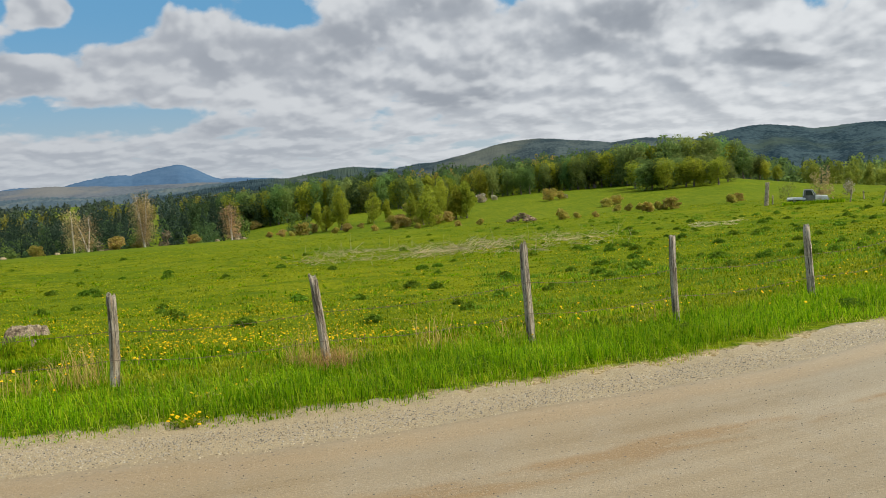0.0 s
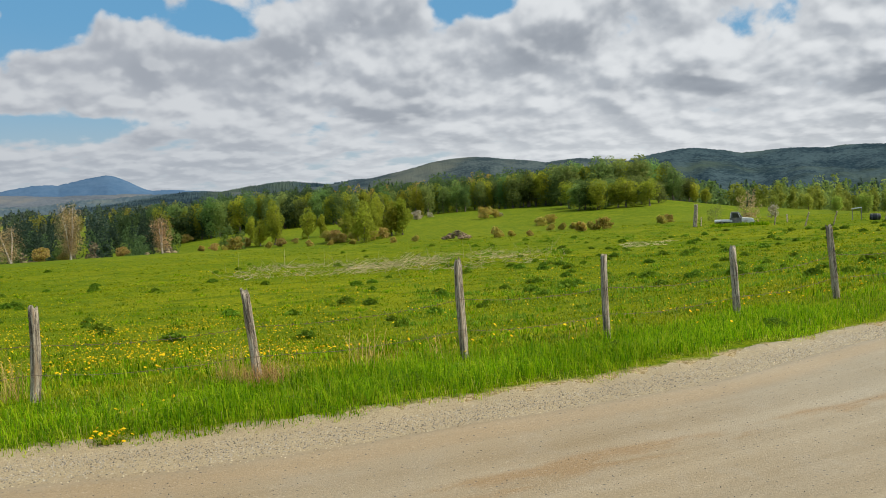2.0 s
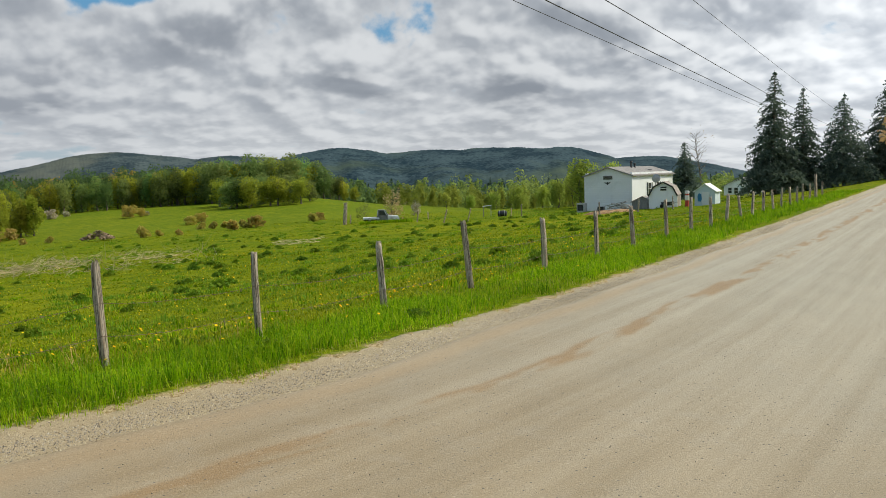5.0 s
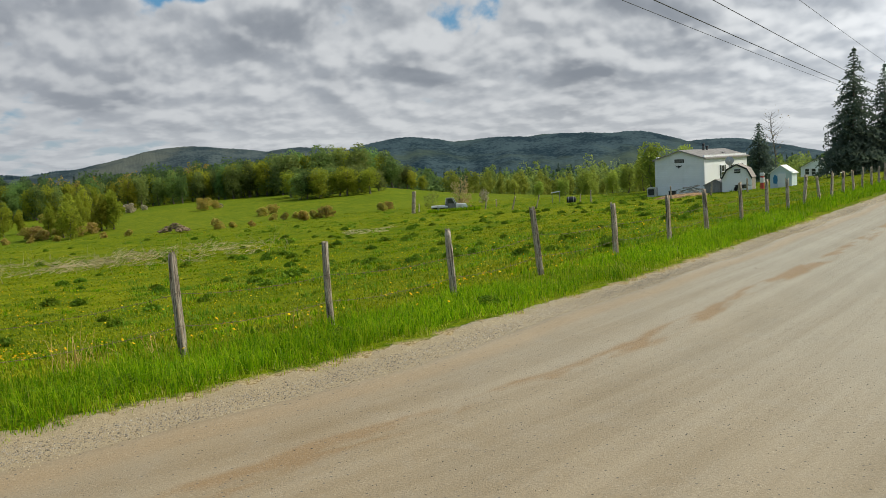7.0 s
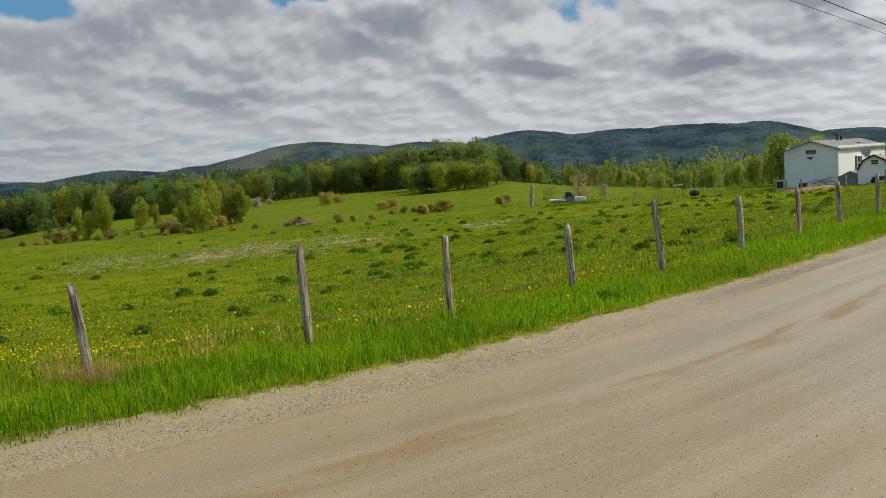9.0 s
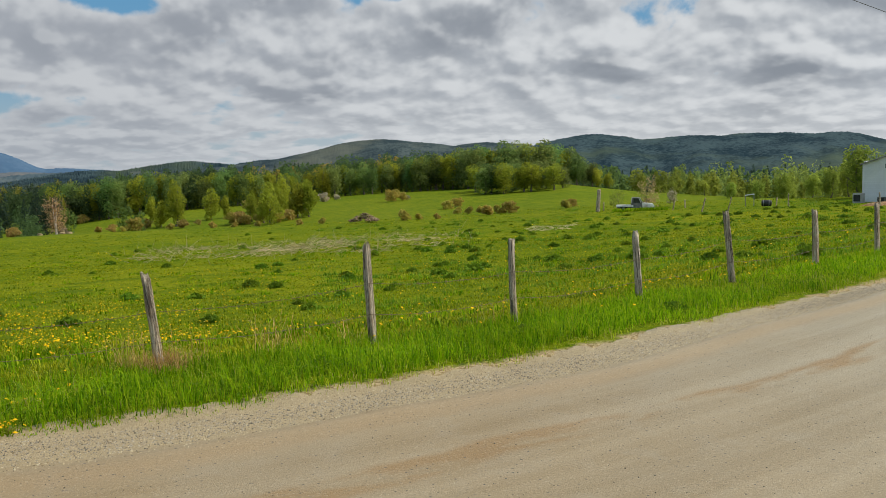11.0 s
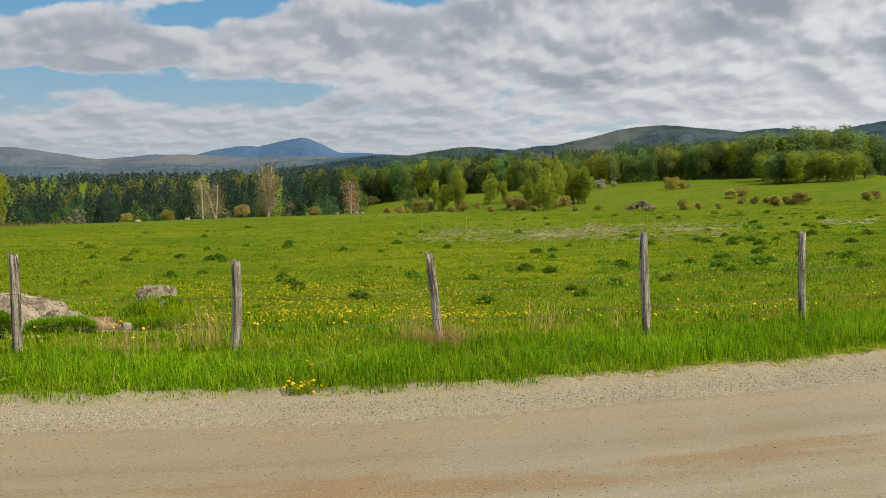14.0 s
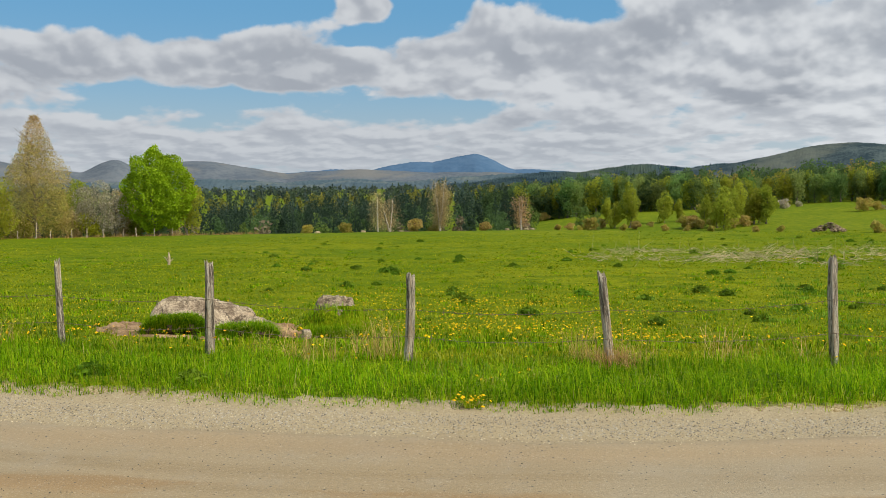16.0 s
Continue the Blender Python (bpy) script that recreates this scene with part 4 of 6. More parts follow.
# lone trees and shrubs
settle(broad_tree("maple_tree", 301, 14.0, 5.3, LEAF_MAPLE, "full bright green maple standing at the field's edge", n=26000, size=0.19, base=0.05, lumps=40, point=0.1, round_top=0.7), 36.0, 150)
settle(broad_tree("maple_tree", 302, 9.5, 2.8, LEAF_SPRING, "small yellow-green maple beside the big one", n=3600, size=0.18, base=0.06), 34.3, 152)
def plume_tree(seed, height, radius, label):
    """A thinly leafed tree: a full greenish lower crown that narrows to a bare orange plume."""
    rng = np.random.default_rng(seed)
    root = thing("budding_tree", None, label, "tree")
    v, f = limbs(rng, height * 0.92, 0.30, radius * 0.75, 60, 0.12)
    part("trunk", mesh("trunk", v, f, BARK, True), root)
    for name, n, lo, hi, leaf, size in (("crown", 24000, 0.02, 0.88, LEAF_BUDGREEN, 0.085), ("crown_top", 9000, 0.45, 1.0, LEAF_BUD, 0.075)):
        s = lo + (hi - lo) * (rng.beta(1.4, 2.0, n) if name == "crown" else rng.random(n) ** 1.2)
        reach = np.interp(s, [0, 0.12, 0.35, 0.55, 0.72, 0.85, 1], [0.8, 1.0, 1.0, 0.86, 0.46, 0.34, 0.10]) * radius
        a = rng.uniform(0, 2 * np.pi, n)
        reach = reach * (1 + 0.12 * np.sin(3 * a + 9 * s) + 0.08 * np.sin(7 * a - 15 * s))
        r = reach * rng.random(n) ** 0.42
        p = np.column_stack([np.cos(a) * r, np.sin(a) * r, s * height]) + rng.normal(0, 0.12, (n, 3))
        part(name, mesh(name, *sprigs(rng, p, size, 1.2, 1.7), leaf), root, "bare orange-brown twigs" if name == "crown_top" else "")
    return root


settle(plume_tree(303, 18.6, 5.3, "tall thinly leafed tree with orange-green buds"), 42.7, 150)
settle(broad_tree("budding_tree", 304, 8.0, 3.2, LEAF_SPRING, "yellow-green tree in the hedgerow", n=4500, size=0.17, base=0.03), 44.9, 140)
settle(broad_tree("blossom_tree", 305, 8.2, 3.4, LEAF_BLOOM, "apple tree in pale pinkish white blossom", n=8500, size=0.11, base=0.06, limb_n=16), 39.7, 151)
settle(broad_tree("blossom_tree", 306, 6.8, 2.8, LEAF_BLOOM, "small blossoming apple tree beside the maple", n=4000, size=0.14, base=0.08, limb_n=16), 38.4, 150)
settle(broad_tree("yellow_tree", 307, 11.8, 2.8, LEAF_SPRING, "vivid yellow-green tree behind the blossom", n=3500, size=0.18, base=0.2), 40.5, 172)
settle(broad_tree("yellow_tree", 308, 10.6, 3.4, LEAF_BUD, "soft yellowish budding tree behind the maple", n=3500, size=0.16, base=0.1), 38.0, 175)
hedge = [broad_tree("hedge_shrub", 310 + i, 3.4, 1.9, m, w + " in the hedgerow at the field's edge", "shrub", n=1300, size=0.15, base=0.0, group="hedgerow shrubs", limb_n=5) for i, (m, w) in enumerate(((LEAF_SPRING, "yellow-green shrub"), (LEAF_MID, "dull green shrub"), (LEAF_TWIG, "bare grey-brown shrub")))]
for i, e in enumerate(hedge):
    settle(e, 43.5 - i * 1.5, 152)
for i in range(15):
    plant(hedge[i % 3], 49 - i * 1.0, 150 + (i * 7) % 9, 0.8 + 0.1 * ((i * 5) % 7), i * 67)


def birch(seed, height, stems, label, spread=0.9, leaf=None):
    """Several white stems from one foot, bare brown twigs in a thin haze round them."""
    rng = np.random.default_rng(seed)
    root = thing("birch_tree", None, label, "birch", "bare birches at the field's edge")
    pts = []
    for k in range(stems):
        a = rng.uniform(0, 6.28)
        q = np.linspace(0, 1, 8)[:, None]
        h = height * rng.uniform(0.8, 1.0)
        lean = np.array([math.cos(a), math.sin(a), 0]) * spread * rng.uniform(0.5, 1.2)
        line = q * lean + np.array([0, 0, h]) * q + np.cumsum(rng.normal(0, 0.05, (8, 3)), 0) * q
        part("trunk", mesh("trunk", *tube(line, 0.13 * (1.05 - q[:, 0]) + 0.015, 6), BIRCH_BARK, True), root)
        s = rng.uniform(0.15, 1, 1000)
        c = np.column_stack([np.interp(s, q[:, 0], line[:, i]) for i in range(3)])
        pts.append(c + rng.normal(size=(1000, 3)) * (0.25 + 0.55 * (1 - np.abs(s - 0.55)))[:, None] * np.array([1, 1, 0.7]))
    p = np.vstack(pts)
    part("twig_haze", mesh("twig_haze", *sprigs(rng, p, 0.072, 2.5, 2.4), leaf or LEAF_TWIG), root, "thin haze of bare brown twigs")
    root.children[-1]["kind"] = "stuff"
    return root


settle(birch(321, 8.6, 6, "clump of white-stemmed birches still bare"), 18.5, 149)
settle(birch(322, 7.2, 2, "slender white birch, bare and brown-twigged"), 22.5, 150)
settle(birch(323, 5.8, 2, "small leaning bare birch at the brow", 1.6), 21.7, 152)
settle(birch(324, 5.4, 2, "low birch with thin budding twigs", 0.6, LEAF_BUD), 13.3, 143)

meadow_trees = [broad_tree("meadow_tree", 330, 10.2, 2.9, LEAF_SPRING, "yellow-green young tree on the meadow", n=4600, size=0.20, base=0.06, group="trees on the meadow"),
                broad_tree("meadow_tree", 331, 7.8, 1.9, LEAF_SPRING, "slim bright yellow-green tree on the meadow", n=2400, size=0.24, base=0.04, group="trees on the meadow"),
                broad_tree("meadow_tree", 332, 7.4, 2.6, LEAF_SPRING, "loose yellow-green tree on the meadow", n=2200, size=0.24, base=0.05, group="trees on the meadow"),
                broad_tree("meadow_tree", 333, 8.4, 3.2, LEAF_FRESH, "soft green young tree near the house", n=4200, size=0.19, base=0.05, lumps=16, group="trees on the meadow")]
for e, az, d in zip(meadow_trees, (6.5, -1.2, 4.4, -31.0), (233, 219, 242, 255)):
    settle(e, az, d)
for k, az, d, s in ((1, 3.5, 243, 0.75), (2, 0.8, 205, 1.15), (0, 0.2, 214, 0.75), (2, -0.9, 216, 1.0), (1, -1.6, 215, 1.1), (0, 1.9, 220, 0.66), (0, 0.0, 262, 0.85), (0, 1.2, 212, 0.6), (2, -0.4, 222, 0.6), (1, 10.0, 300, 0.7), (2, 7.4, 236, 0.8), (1, 7.9, 250, 0.9),
                    (3, -33.6, 108, 0.42), (3, -34.6, 112, 0.5), (3, -35.2, 104, 0.68), (3, -32.6, 125, 0.42), (3, -29.6, 250, 0.75), (3, -31.4, 270, 0.7), (3, -28, 280, 0.6), (3, -36.9, 108, 0.62), (3, -26.5, 290, 0.6), (3, -24.5, 285, 0.5)):
    plant(meadow_trees[k], az, d, s, az * 91, 1.0)
bushes = [broad_tree("bush", 340 + i, h, r, m, w, "bush", n=int(n * 2.2), size=0.19, base=0.04, group="bushes on the meadow", limb_n=5) for i, (h, r, m, w, n) in enumerate((
    (3.4, 2.6, LEAF_RUST, "rounded rust-green hawthorn bush on the meadow", 800), (2.4, 1.9, LEAF_BUDGREEN, "budding tan bush on the meadow", 420), (2.6, 1.9, LEAF_BLOOM, "whitish blossoming thicket before the woods", 600),
    (1.2, 0.75, LEAF_RUST, "small rusty shrub in the pasture", 170), (2.0, 1.6, LEAF_RUST, "low dull olive-brown bush on the meadow", 380)))]
for e, az, d in zip(bushes, (-6.9, 2.4, -2.6, -7.7, -10.5), (246, 214, 276, 101, 208)):
    settle(e, az, d)
for k, az, d, s in ((0, -7.6, 249, 0.7), (0, 2.0, 256, 1.05), (1, 6.1, 226, 0.9), (4, 8.9, 129, 0.9), (1, 20.1, 148, 0.95), (1, 18.9, 150, 0.6), (1, 11.8, 300, 1.2), (2, -3.4, 282, 0.6), (2, -7.9, 252, 0.45),
                    (0, -11.1, 213, 0.68), (3, -11.1, 191, 1.3), (3, -11.8, 111, 0.75), (3, -12.5, 112, 0.7), (3, -13.0, 103, 0.95), (3, -13.7, 106, 0.85), (4, -14.45, 106, 0.7), (3, -18.0, 112, 0.9),
                    (3, -8.6, 103, 0.6), (3, -9.8, 101, 0.55), (4, -18.4, 200, 0.9), (1, -23.1, 200, 1.0), (3, 6.9, 125, 0.75), (3, 4.3, 120, 0.7), (3, 3.0, 116, 0.6), (3, 9.6, 128, 0.6),
                    (3, 11.0, 133, 0.7), (1, 10.2, 135, 0.5), (1, 2.6, 216, 1.3), (1, -0.3, 211, 1.1), (0, 3.0, 219, 0.9), (1, 8.3, 238, 1.1), (3, 1.6, 113, 0.6), (3, -1.0, 108, 0.6), (3, -2.4, 106, 0.65), (0, 0.4, 208, 0.7), (0, 1.6, 216, 0.6), (1, 5.2, 230, 0.6), (1, 15.6, 147, 0.7), (4, 24.5, 152, 0.9), (4, 27.0, 154, 0.8)):
    plant(bushes[k], az, d, s, az * 77)

# conifers by the house
settle(conifer("spruce", 351, 12.4, 3.8, "tall dark blue-green spruce beside the road", 40, leaf=SPRUCE), -46.6, 96)
settle(conifer("spruce", 352, 10.6, 3.2, "dark spruce standing close to the taller one", 30, leaf=SPRUCE), -48.2, 98)
settle(conifer("spruce", 353, 9.5, 4.2, "dark spruce at the end of the row", 28, leaf=SPRUCE), -50.4, 100)
settle(conifer("spruce", 354, 7.0, 2.9, "smaller spruce behind the shed", 24, leaf=SPRUCE), -41.4, 112)
settle(conifer("spruce", 356, 10.5, 4.0, "dark spruce further along the road", 28, leaf=SPRUCE), -52.6, 104)
settle(broad_tree("roadside_tree", 357, 9.0, 3.6, LEAF_BUD, "budding yellowish tree past the spruces", n=1500, size=0.3, base=0.05), -54.6, 100)
settle(broad_tree("roadside_tree", 358, 8.0, 3.6, LEAF_MID, "green broadleaf tree further along the road", n=1500, size=0.32, base=0.05), -57.0, 95)
settle(broad_tree("bare_tree", 355, 10.5, 2.4, LEAF_TWIG, "leafless grey tree behind the spruce", n=40, size=0.1, base=0.3, limb_n=46, girth=0.12), -42.3, 128)

settle(broad_tree("blossom_tree", 359, 1.9, 0.7, LEAF_BLOOM, "small upright tree in white blossom by the truck", n=500, size=0.09, base=0.15), -24.6, 104)

# ---- rocks, straw, weeds in the field ----
def boulder(seed, size, rough=0.10, steps=26):
    """A ledge-like stone: a squashed, faceted, fissured lump."""
    rng = np.random.default_rng(seed)
    th, ph = np.meshgrid(np.linspace(0.02, np.pi - 0.02, steps), np.linspace(0, 2 * np.pi, steps * 2, endpoint=False), indexing="ij")
    n = np.stack([np.sin(th) * np.cos(ph), np.sin(th) * np.sin(ph), np.cos(th)], -1)
    r = np.ones(th.shape)
    for _ in range(24):
        d = rng.normal(size=3)
        d /= np.linalg.norm(d)
        r = np.minimum(r, rng.uniform(0.62, 0.9) / np.maximum(n @ d, 1e-3))
    r = np.minimum(r, 0.55 / np.maximum(n[..., 2], 1e-3))
    for k in (3, 7, 15):
        w = rng.normal(size=(3, 3)) * k
        r = r + rough / k * (np.sin(n @ w[0] + 1) + np.sin(n @ w[1] + 2) * np.sin(n @ w[2]))
    r = r + rng.normal(0, 0.008, r.shape)
    # below its middle the stone goes straight down into the ground
    waist = r[steps // 2][None] * np.ones(r.shape)
    flat = np.stack([np.cos(ph), np.sin(ph)], -1) * waist[..., None]
    q = n * r[..., None]
    q[..., :2] = np.where(n[..., 2:3] < 0, flat * (1 + 0.05 * np.sin(9 * ph + 5 * n[..., 2]))[..., None], q[..., :2])
    v = (q * np.array(size) / 2).reshape(-1, 3)
    return v, grid_faces(steps, steps * 2, True)


def lay_rock(name, seed, size, az, d, sink, turn, label, mat=None):
    x, y = polar(az, d)
    ob = thing(name, mesh(name, *boulder(seed, size), mat or ROCK), label, "rock")
    ob.matrix_basis = Matrix.Translation((x, y, float(land(x, y)) + size[2] / 2 - sink)) @ pose(0, 0, 0, 0, 3, turn)
    return ob


def ledge(seed, az, d, wide, deep, left_top, right_top, label, name="ledge_rock", shelf=0.0, tilt=7):
    """Bedrock breaking out of the turf: tilted flat faces that meet in edges, split by joints, steep in front."""
    rng = np.random.default_rng(seed)
    n, m = 110, 60
    U, W = np.meshgrid(np.linspace(-0.62, 0.62, n), np.linspace(-0.62, 0.62, m), indexing="ij")
    span = np.interp(U, [-0.5, -0.05, 0.5], [left_top, left_top * 0.96, right_top])
    h = span * (1.0 + 0.10 * W)
    for _ in range(4):
        # slabs split off along the grain
        t, off = rng.uniform(-0.7, 0.7), rng.uniform(-0.35, 0.4)
        s = U * math.cos(t) + W * math.sin(t) - off
        h = h - rng.uniform(0.02, 0.05) * span * ease(-0.01, 0.02, s)
    for k in range(9):
        t, off = rng.uniform(-1.3, 1.3), rng.uniform(-0.4, 0.4)
        s = U * math.cos(t) + W * math.sin(t) - off + 0.03 * np.sin(9 * W + k) + 0.02 * np.sin(13 * U + 2 * k)
        h = h - 0.05 * span * np.exp(-(s / 0.012) ** 2)
    # the face towards the road slopes back in steps, the other sides fall away steeply
    bay = 0.03 * np.sin(8 * U + 1) + 0.02 * np.sin(21 * U)
    front = ease(0.36, -0.52, W + bay)
    front = 0.8 * front + 0.2 * np.round(front * 4) / 4
    sides = ease(0.34, 0.53, np.hypot(np.maximum(np.abs(U + 0.02 * np.sin(15 * W)) - 0.2, 0), np.maximum(W - 0.2, 0)) + 0.2)
    h = h * (1 - 0.8 * front)
    h = h * (1 - sides) - 0.45 * sides - 0.4 * ease(-0.5, -0.58, W + bay)
    h = h + 0.012 * np.sin(31 * U + 17 * W) * np.sin(23 * W - 11 * U) + rng.normal(0, 0.006, h.shape)
    v = np.stack([U * wide, W * deep, h], -1).reshape(-1, 3)
    x, y = polar(az, d)
    ob = thing(name, mesh(name, v, grid_faces(n, m), ROCK), label, "rock")
    ob.matrix_basis = Matrix.Translation((x, y, float(land(x, y)) + shelf)) @ pose(0, 0, 0, 0, 0, az) @ pose(0, 0, 0, tilt, 0, 0)
    return ob


ledge(401, 33.6, 13.65, 1.95, 1.1, 0.50, 0.25, "broad flat-topped brown ledge rock breaking out of the turf")
ledge(402, 30.7, 13.2, 0.75, 0.5, 0.27, 0.15, "low sloping ledge rock split from the larger one")
ledge(403, 25.5, 13.9, 0.76, 0.62, 0.15, 0.12, "pale grey flat-topped boulder on a grassy hummock", "boulder", 0.42, 14)
lay_rock("small_stone", 404, (0.18, 0.16, 0.12), 28.2, 14.4, 0.03, 0, "small pale stone on bare soil")
lay_rock("small_stone", 405, (0.16, 0.14, 0.18), 27.4, 12.6, 0.0, 40, "small stone at the hummock's foot")
lay_rock("small_stone", 406, (0.34, 0.16, 0.12), 24.6, 13.2, -0.02, 15, "flat pale stone in the grass")


def bare_patch(seed, az, d, rx, ry, label, mat=None, rise=0.02):
    """Worn ground: a thin, ragged-edged sheet that follows the slope."""
    rng = np.random.default_rng(seed)
    x, y = polar(az, d)
    a = np.linspace(0, 2 * np.pi, 40, endpoint=False)
    edge = 1 + 0.18 * np.sin(3 * a + 1) + 0.1 * np.sin(7 * a) + rng.normal(0, 0.05, 40)
    s = np.linspace(0.02, 1, 9)
    px = x + s[:, None] * edge * rx * np.cos(a)
    py = y + s[:, None] * edge * ry * np.sin(a)
    pz = land(px, py) + rise * (1 - s[:, None] ** 4) - 0.02 * (s[:, None] ** 4) + rng.normal(0, 0.006, px.shape)
    return thing("bare_soil", mesh("bare_soil", np.stack([px, py, pz], -1).reshape(-1, 3), grid_faces(9, 40, True), mat or SOIL, True), label, "ground", kind="structure")


bare_patch(414, -36.9, 82, 2.6, 1.0, "heap of brown earth near the house", None, 0.30)

# heap of field stones
def stone_heap(az, d, n, wide, high, label):
    rng = np.random.default_rng(420)
    x, y = polar(az, d)
    root = thing("stone_heap", None, label, "stone heap")
    root.location = (x, y, float(land(x, y)))
    kinds = [mesh("stone", *boulder(430 + i, (1, 0.7, 0.45), 0.2, 8), HEAP) for i in range(5)]
    for i in range(n):
        a, r = rng.uniform(0, 6.28), rng.random() ** 0.6
        ob = part("stone", kinds[i % 5], root)
        ob.location = (math.cos(a) * r * wide / 2, math.sin(a) * r * wide / 4, high * (1.25 - r) * rng.uniform(0.5, 1) + 0.08)
        ob.rotation_euler = tuple(rng.uniform(-0.5, 0.5, 2)) + (rng.uniform(0, 6.28),)
        ob.scale = [rng.uniform(0.25, 0.75) * k for k in (1.2, 0.9, 0.7)]


stone_heap(-5.1, 101, 100, 3.4, 0.95, "low heap of brown and grey field stones in the pasture")
for i, (az, d) in enumerate(((26.3, 151), (23.4, 149), (21.0, 150), (14.2, 143), (12.6, 142), (13.0, 142.5))):
    lay_rock("field_stone", 440 + i, (1.1, 0.8, 0.6), az, d, 0.1, i * 40, "grey stone on the brow of the field", STONE_BITS)


def strewn(name, seed, n, az, d, length, label, mat, lift=(0.0, 0.35), thick=0.012, clump=None):
    """Dead stalks lying and leaning at random."""
    rng = np.random.default_rng(seed)
    a, r = rng.uniform(*az, n), rng.uniform(*d, n)
    if clump:
        c = rng.integers(0, clump, n)
        ca, cr = rng.uniform(*az, clump), rng.uniform(*d, clump)
        a, r = ca[c] + rng.normal(0, (az[1] - az[0]) * 0.03, n), cr[c] + rng.normal(0, 0.5, n)
    x, y = polar(a, r)
    z = land(x, y)
    t, up = rng.uniform(0, 6.28, n), rng.uniform(*lift, n)
    L = rng.uniform(*length, n)
    dvec = np.column_stack([np.cos(t) * np.cos(up), np.sin(t) * np.cos(up), np.sin(up)]) * L[:, None]
    side = np.column_stack([-np.sin(t), np.cos(t), np.zeros(n)]) * thick
    p = np.column_stack([x, y, z + 0.02])
    top = np.array([0, 0, thick * 1.6])
    v = np.stack([p - side, p + side, p + dvec, p + top, p + dvec + top * 0.3], 1).reshape(-1, 3)
    k = np.arange(n)[:, None] * 5
    f = np.vstack([k + [0, 1, 2], k + [1, 3, 2], k + [3, 0, 4]])
    return thing(name, mesh(name, v, f, mat), label, "stalks", kind="stuff")


strewn("straw", 451, 1000, (-10.5, 9.0), (54, 72), (0.2, 0.9), "pale dead stalks lying in a band across the pasture", STRAW, (0.0, 0.5), 0.014, 110)
strewn("straw", 452, 260, (-4.5, 2.0), (60, 68), (0.2, 1.1), "heaped pale straw", STRAW, (0.0, 0.6), 0.018)
strewn("straw", 453, 120, (-12, 10), (50, 74), (0.7, 1.6), "tall dead stalks standing askew", STRAW, (0.4, 1.4), 0.014)
strewn("straw", 454, 90, (-18.5, -15.5), (66, 72), (0.3, 1.0), "small patch of pale straw", STRAW, (0.0, 0.3), 0.02)


def weed_clump(seed, wide, high, leaf=0.075, n=170):
    rng = np.random.default_rng(seed)
    a, r = rng.uniform(0, 6.28, n), wide / 2 * rng.random(n) ** 1.2
    p = np.column_stack([np.cos(a) * r, np.sin(a) * r, high * rng.uniform(0.15, 1, n) * (1 - 0.5 * (2 * r / wide) ** 2)])
    # leaves over a low crowded heart that holds the clump together
    s, k = np.meshgrid(np.linspace(0.08, 1, 6), np.linspace(0, 2 * np.pi, 10, endpoint=False), indexing="ij")
    r = s * 0.38 * wide * (1 + 0.15 * np.sin(3 * k + seed) + rng.normal(0, 0.06, s.shape))
    heart = np.stack([np.cos(k) * r, np.sin(k) * r, high * 0.42 * (1 - s ** 2) - 0.02], -1).reshape(-1, 3), grid_faces(6, 10, True)
    return mesh("weed_clump", *joined([sprigs(rng, p, leaf, 0.8, 1.2), heart]), WEED)


clumps = [weed_clump(460 + i, 0.72 + 0.04 * i, 0.24 + 0.02 * (i % 3), 0.085, 200 + 30 * i) for i in range(5)]
rng = np.random.default_rng(465)
spots = [(3.0, 33.3), (2.2, 33.8), (-0.7, 23.9), (-3.8, 35.4), (-3.5, 25.8), (11.5, 48.6), (14.1, 50.6), (17.8, 32.8), (16.8, 26.2), (13.0, 22.1), (9.5, 31.4), (9.0, 30.4), (-6.6, 26.2), (-6.9, 27.4),
         (-8.1, 35.4), (-10.6, 28.6), (-17.2, 47.0), (-16.1, 39.3), (8.1, 79.2), (-12.0, 32.7), (-14.8, 33.2), (22.3, 55.4), (-5.6, 49.8)]
spots += [(rng.uniform(-38, 30), 18 + 75 * rng.random() ** 0.8) for _ in range(95)] + [(rng.uniform(-38, -9), rng.uniform(26, 85)) for _ in range(95)]
for i, (az, d) in enumerate(spots):
    x, y = polar(az, d)
    if y - fence_y(x) < 2.5:
        continue
    ob = thing("weed_clump", clumps[i % 5], "dark green leafy weed clump in the pasture", "weed", "weed clumps in the pasture")
    s = rng.uniform(0.38, 0.85)
    ob.matrix_basis = Matrix.Translation((x, y, float(land(x, y)) - 0.02)) @ pose(0, 0, 0, 0, 0, rng.uniform(0, 360)) @ Matrix.Diagonal((s * 1.05, s * 1.05, s * 1.2, 1))


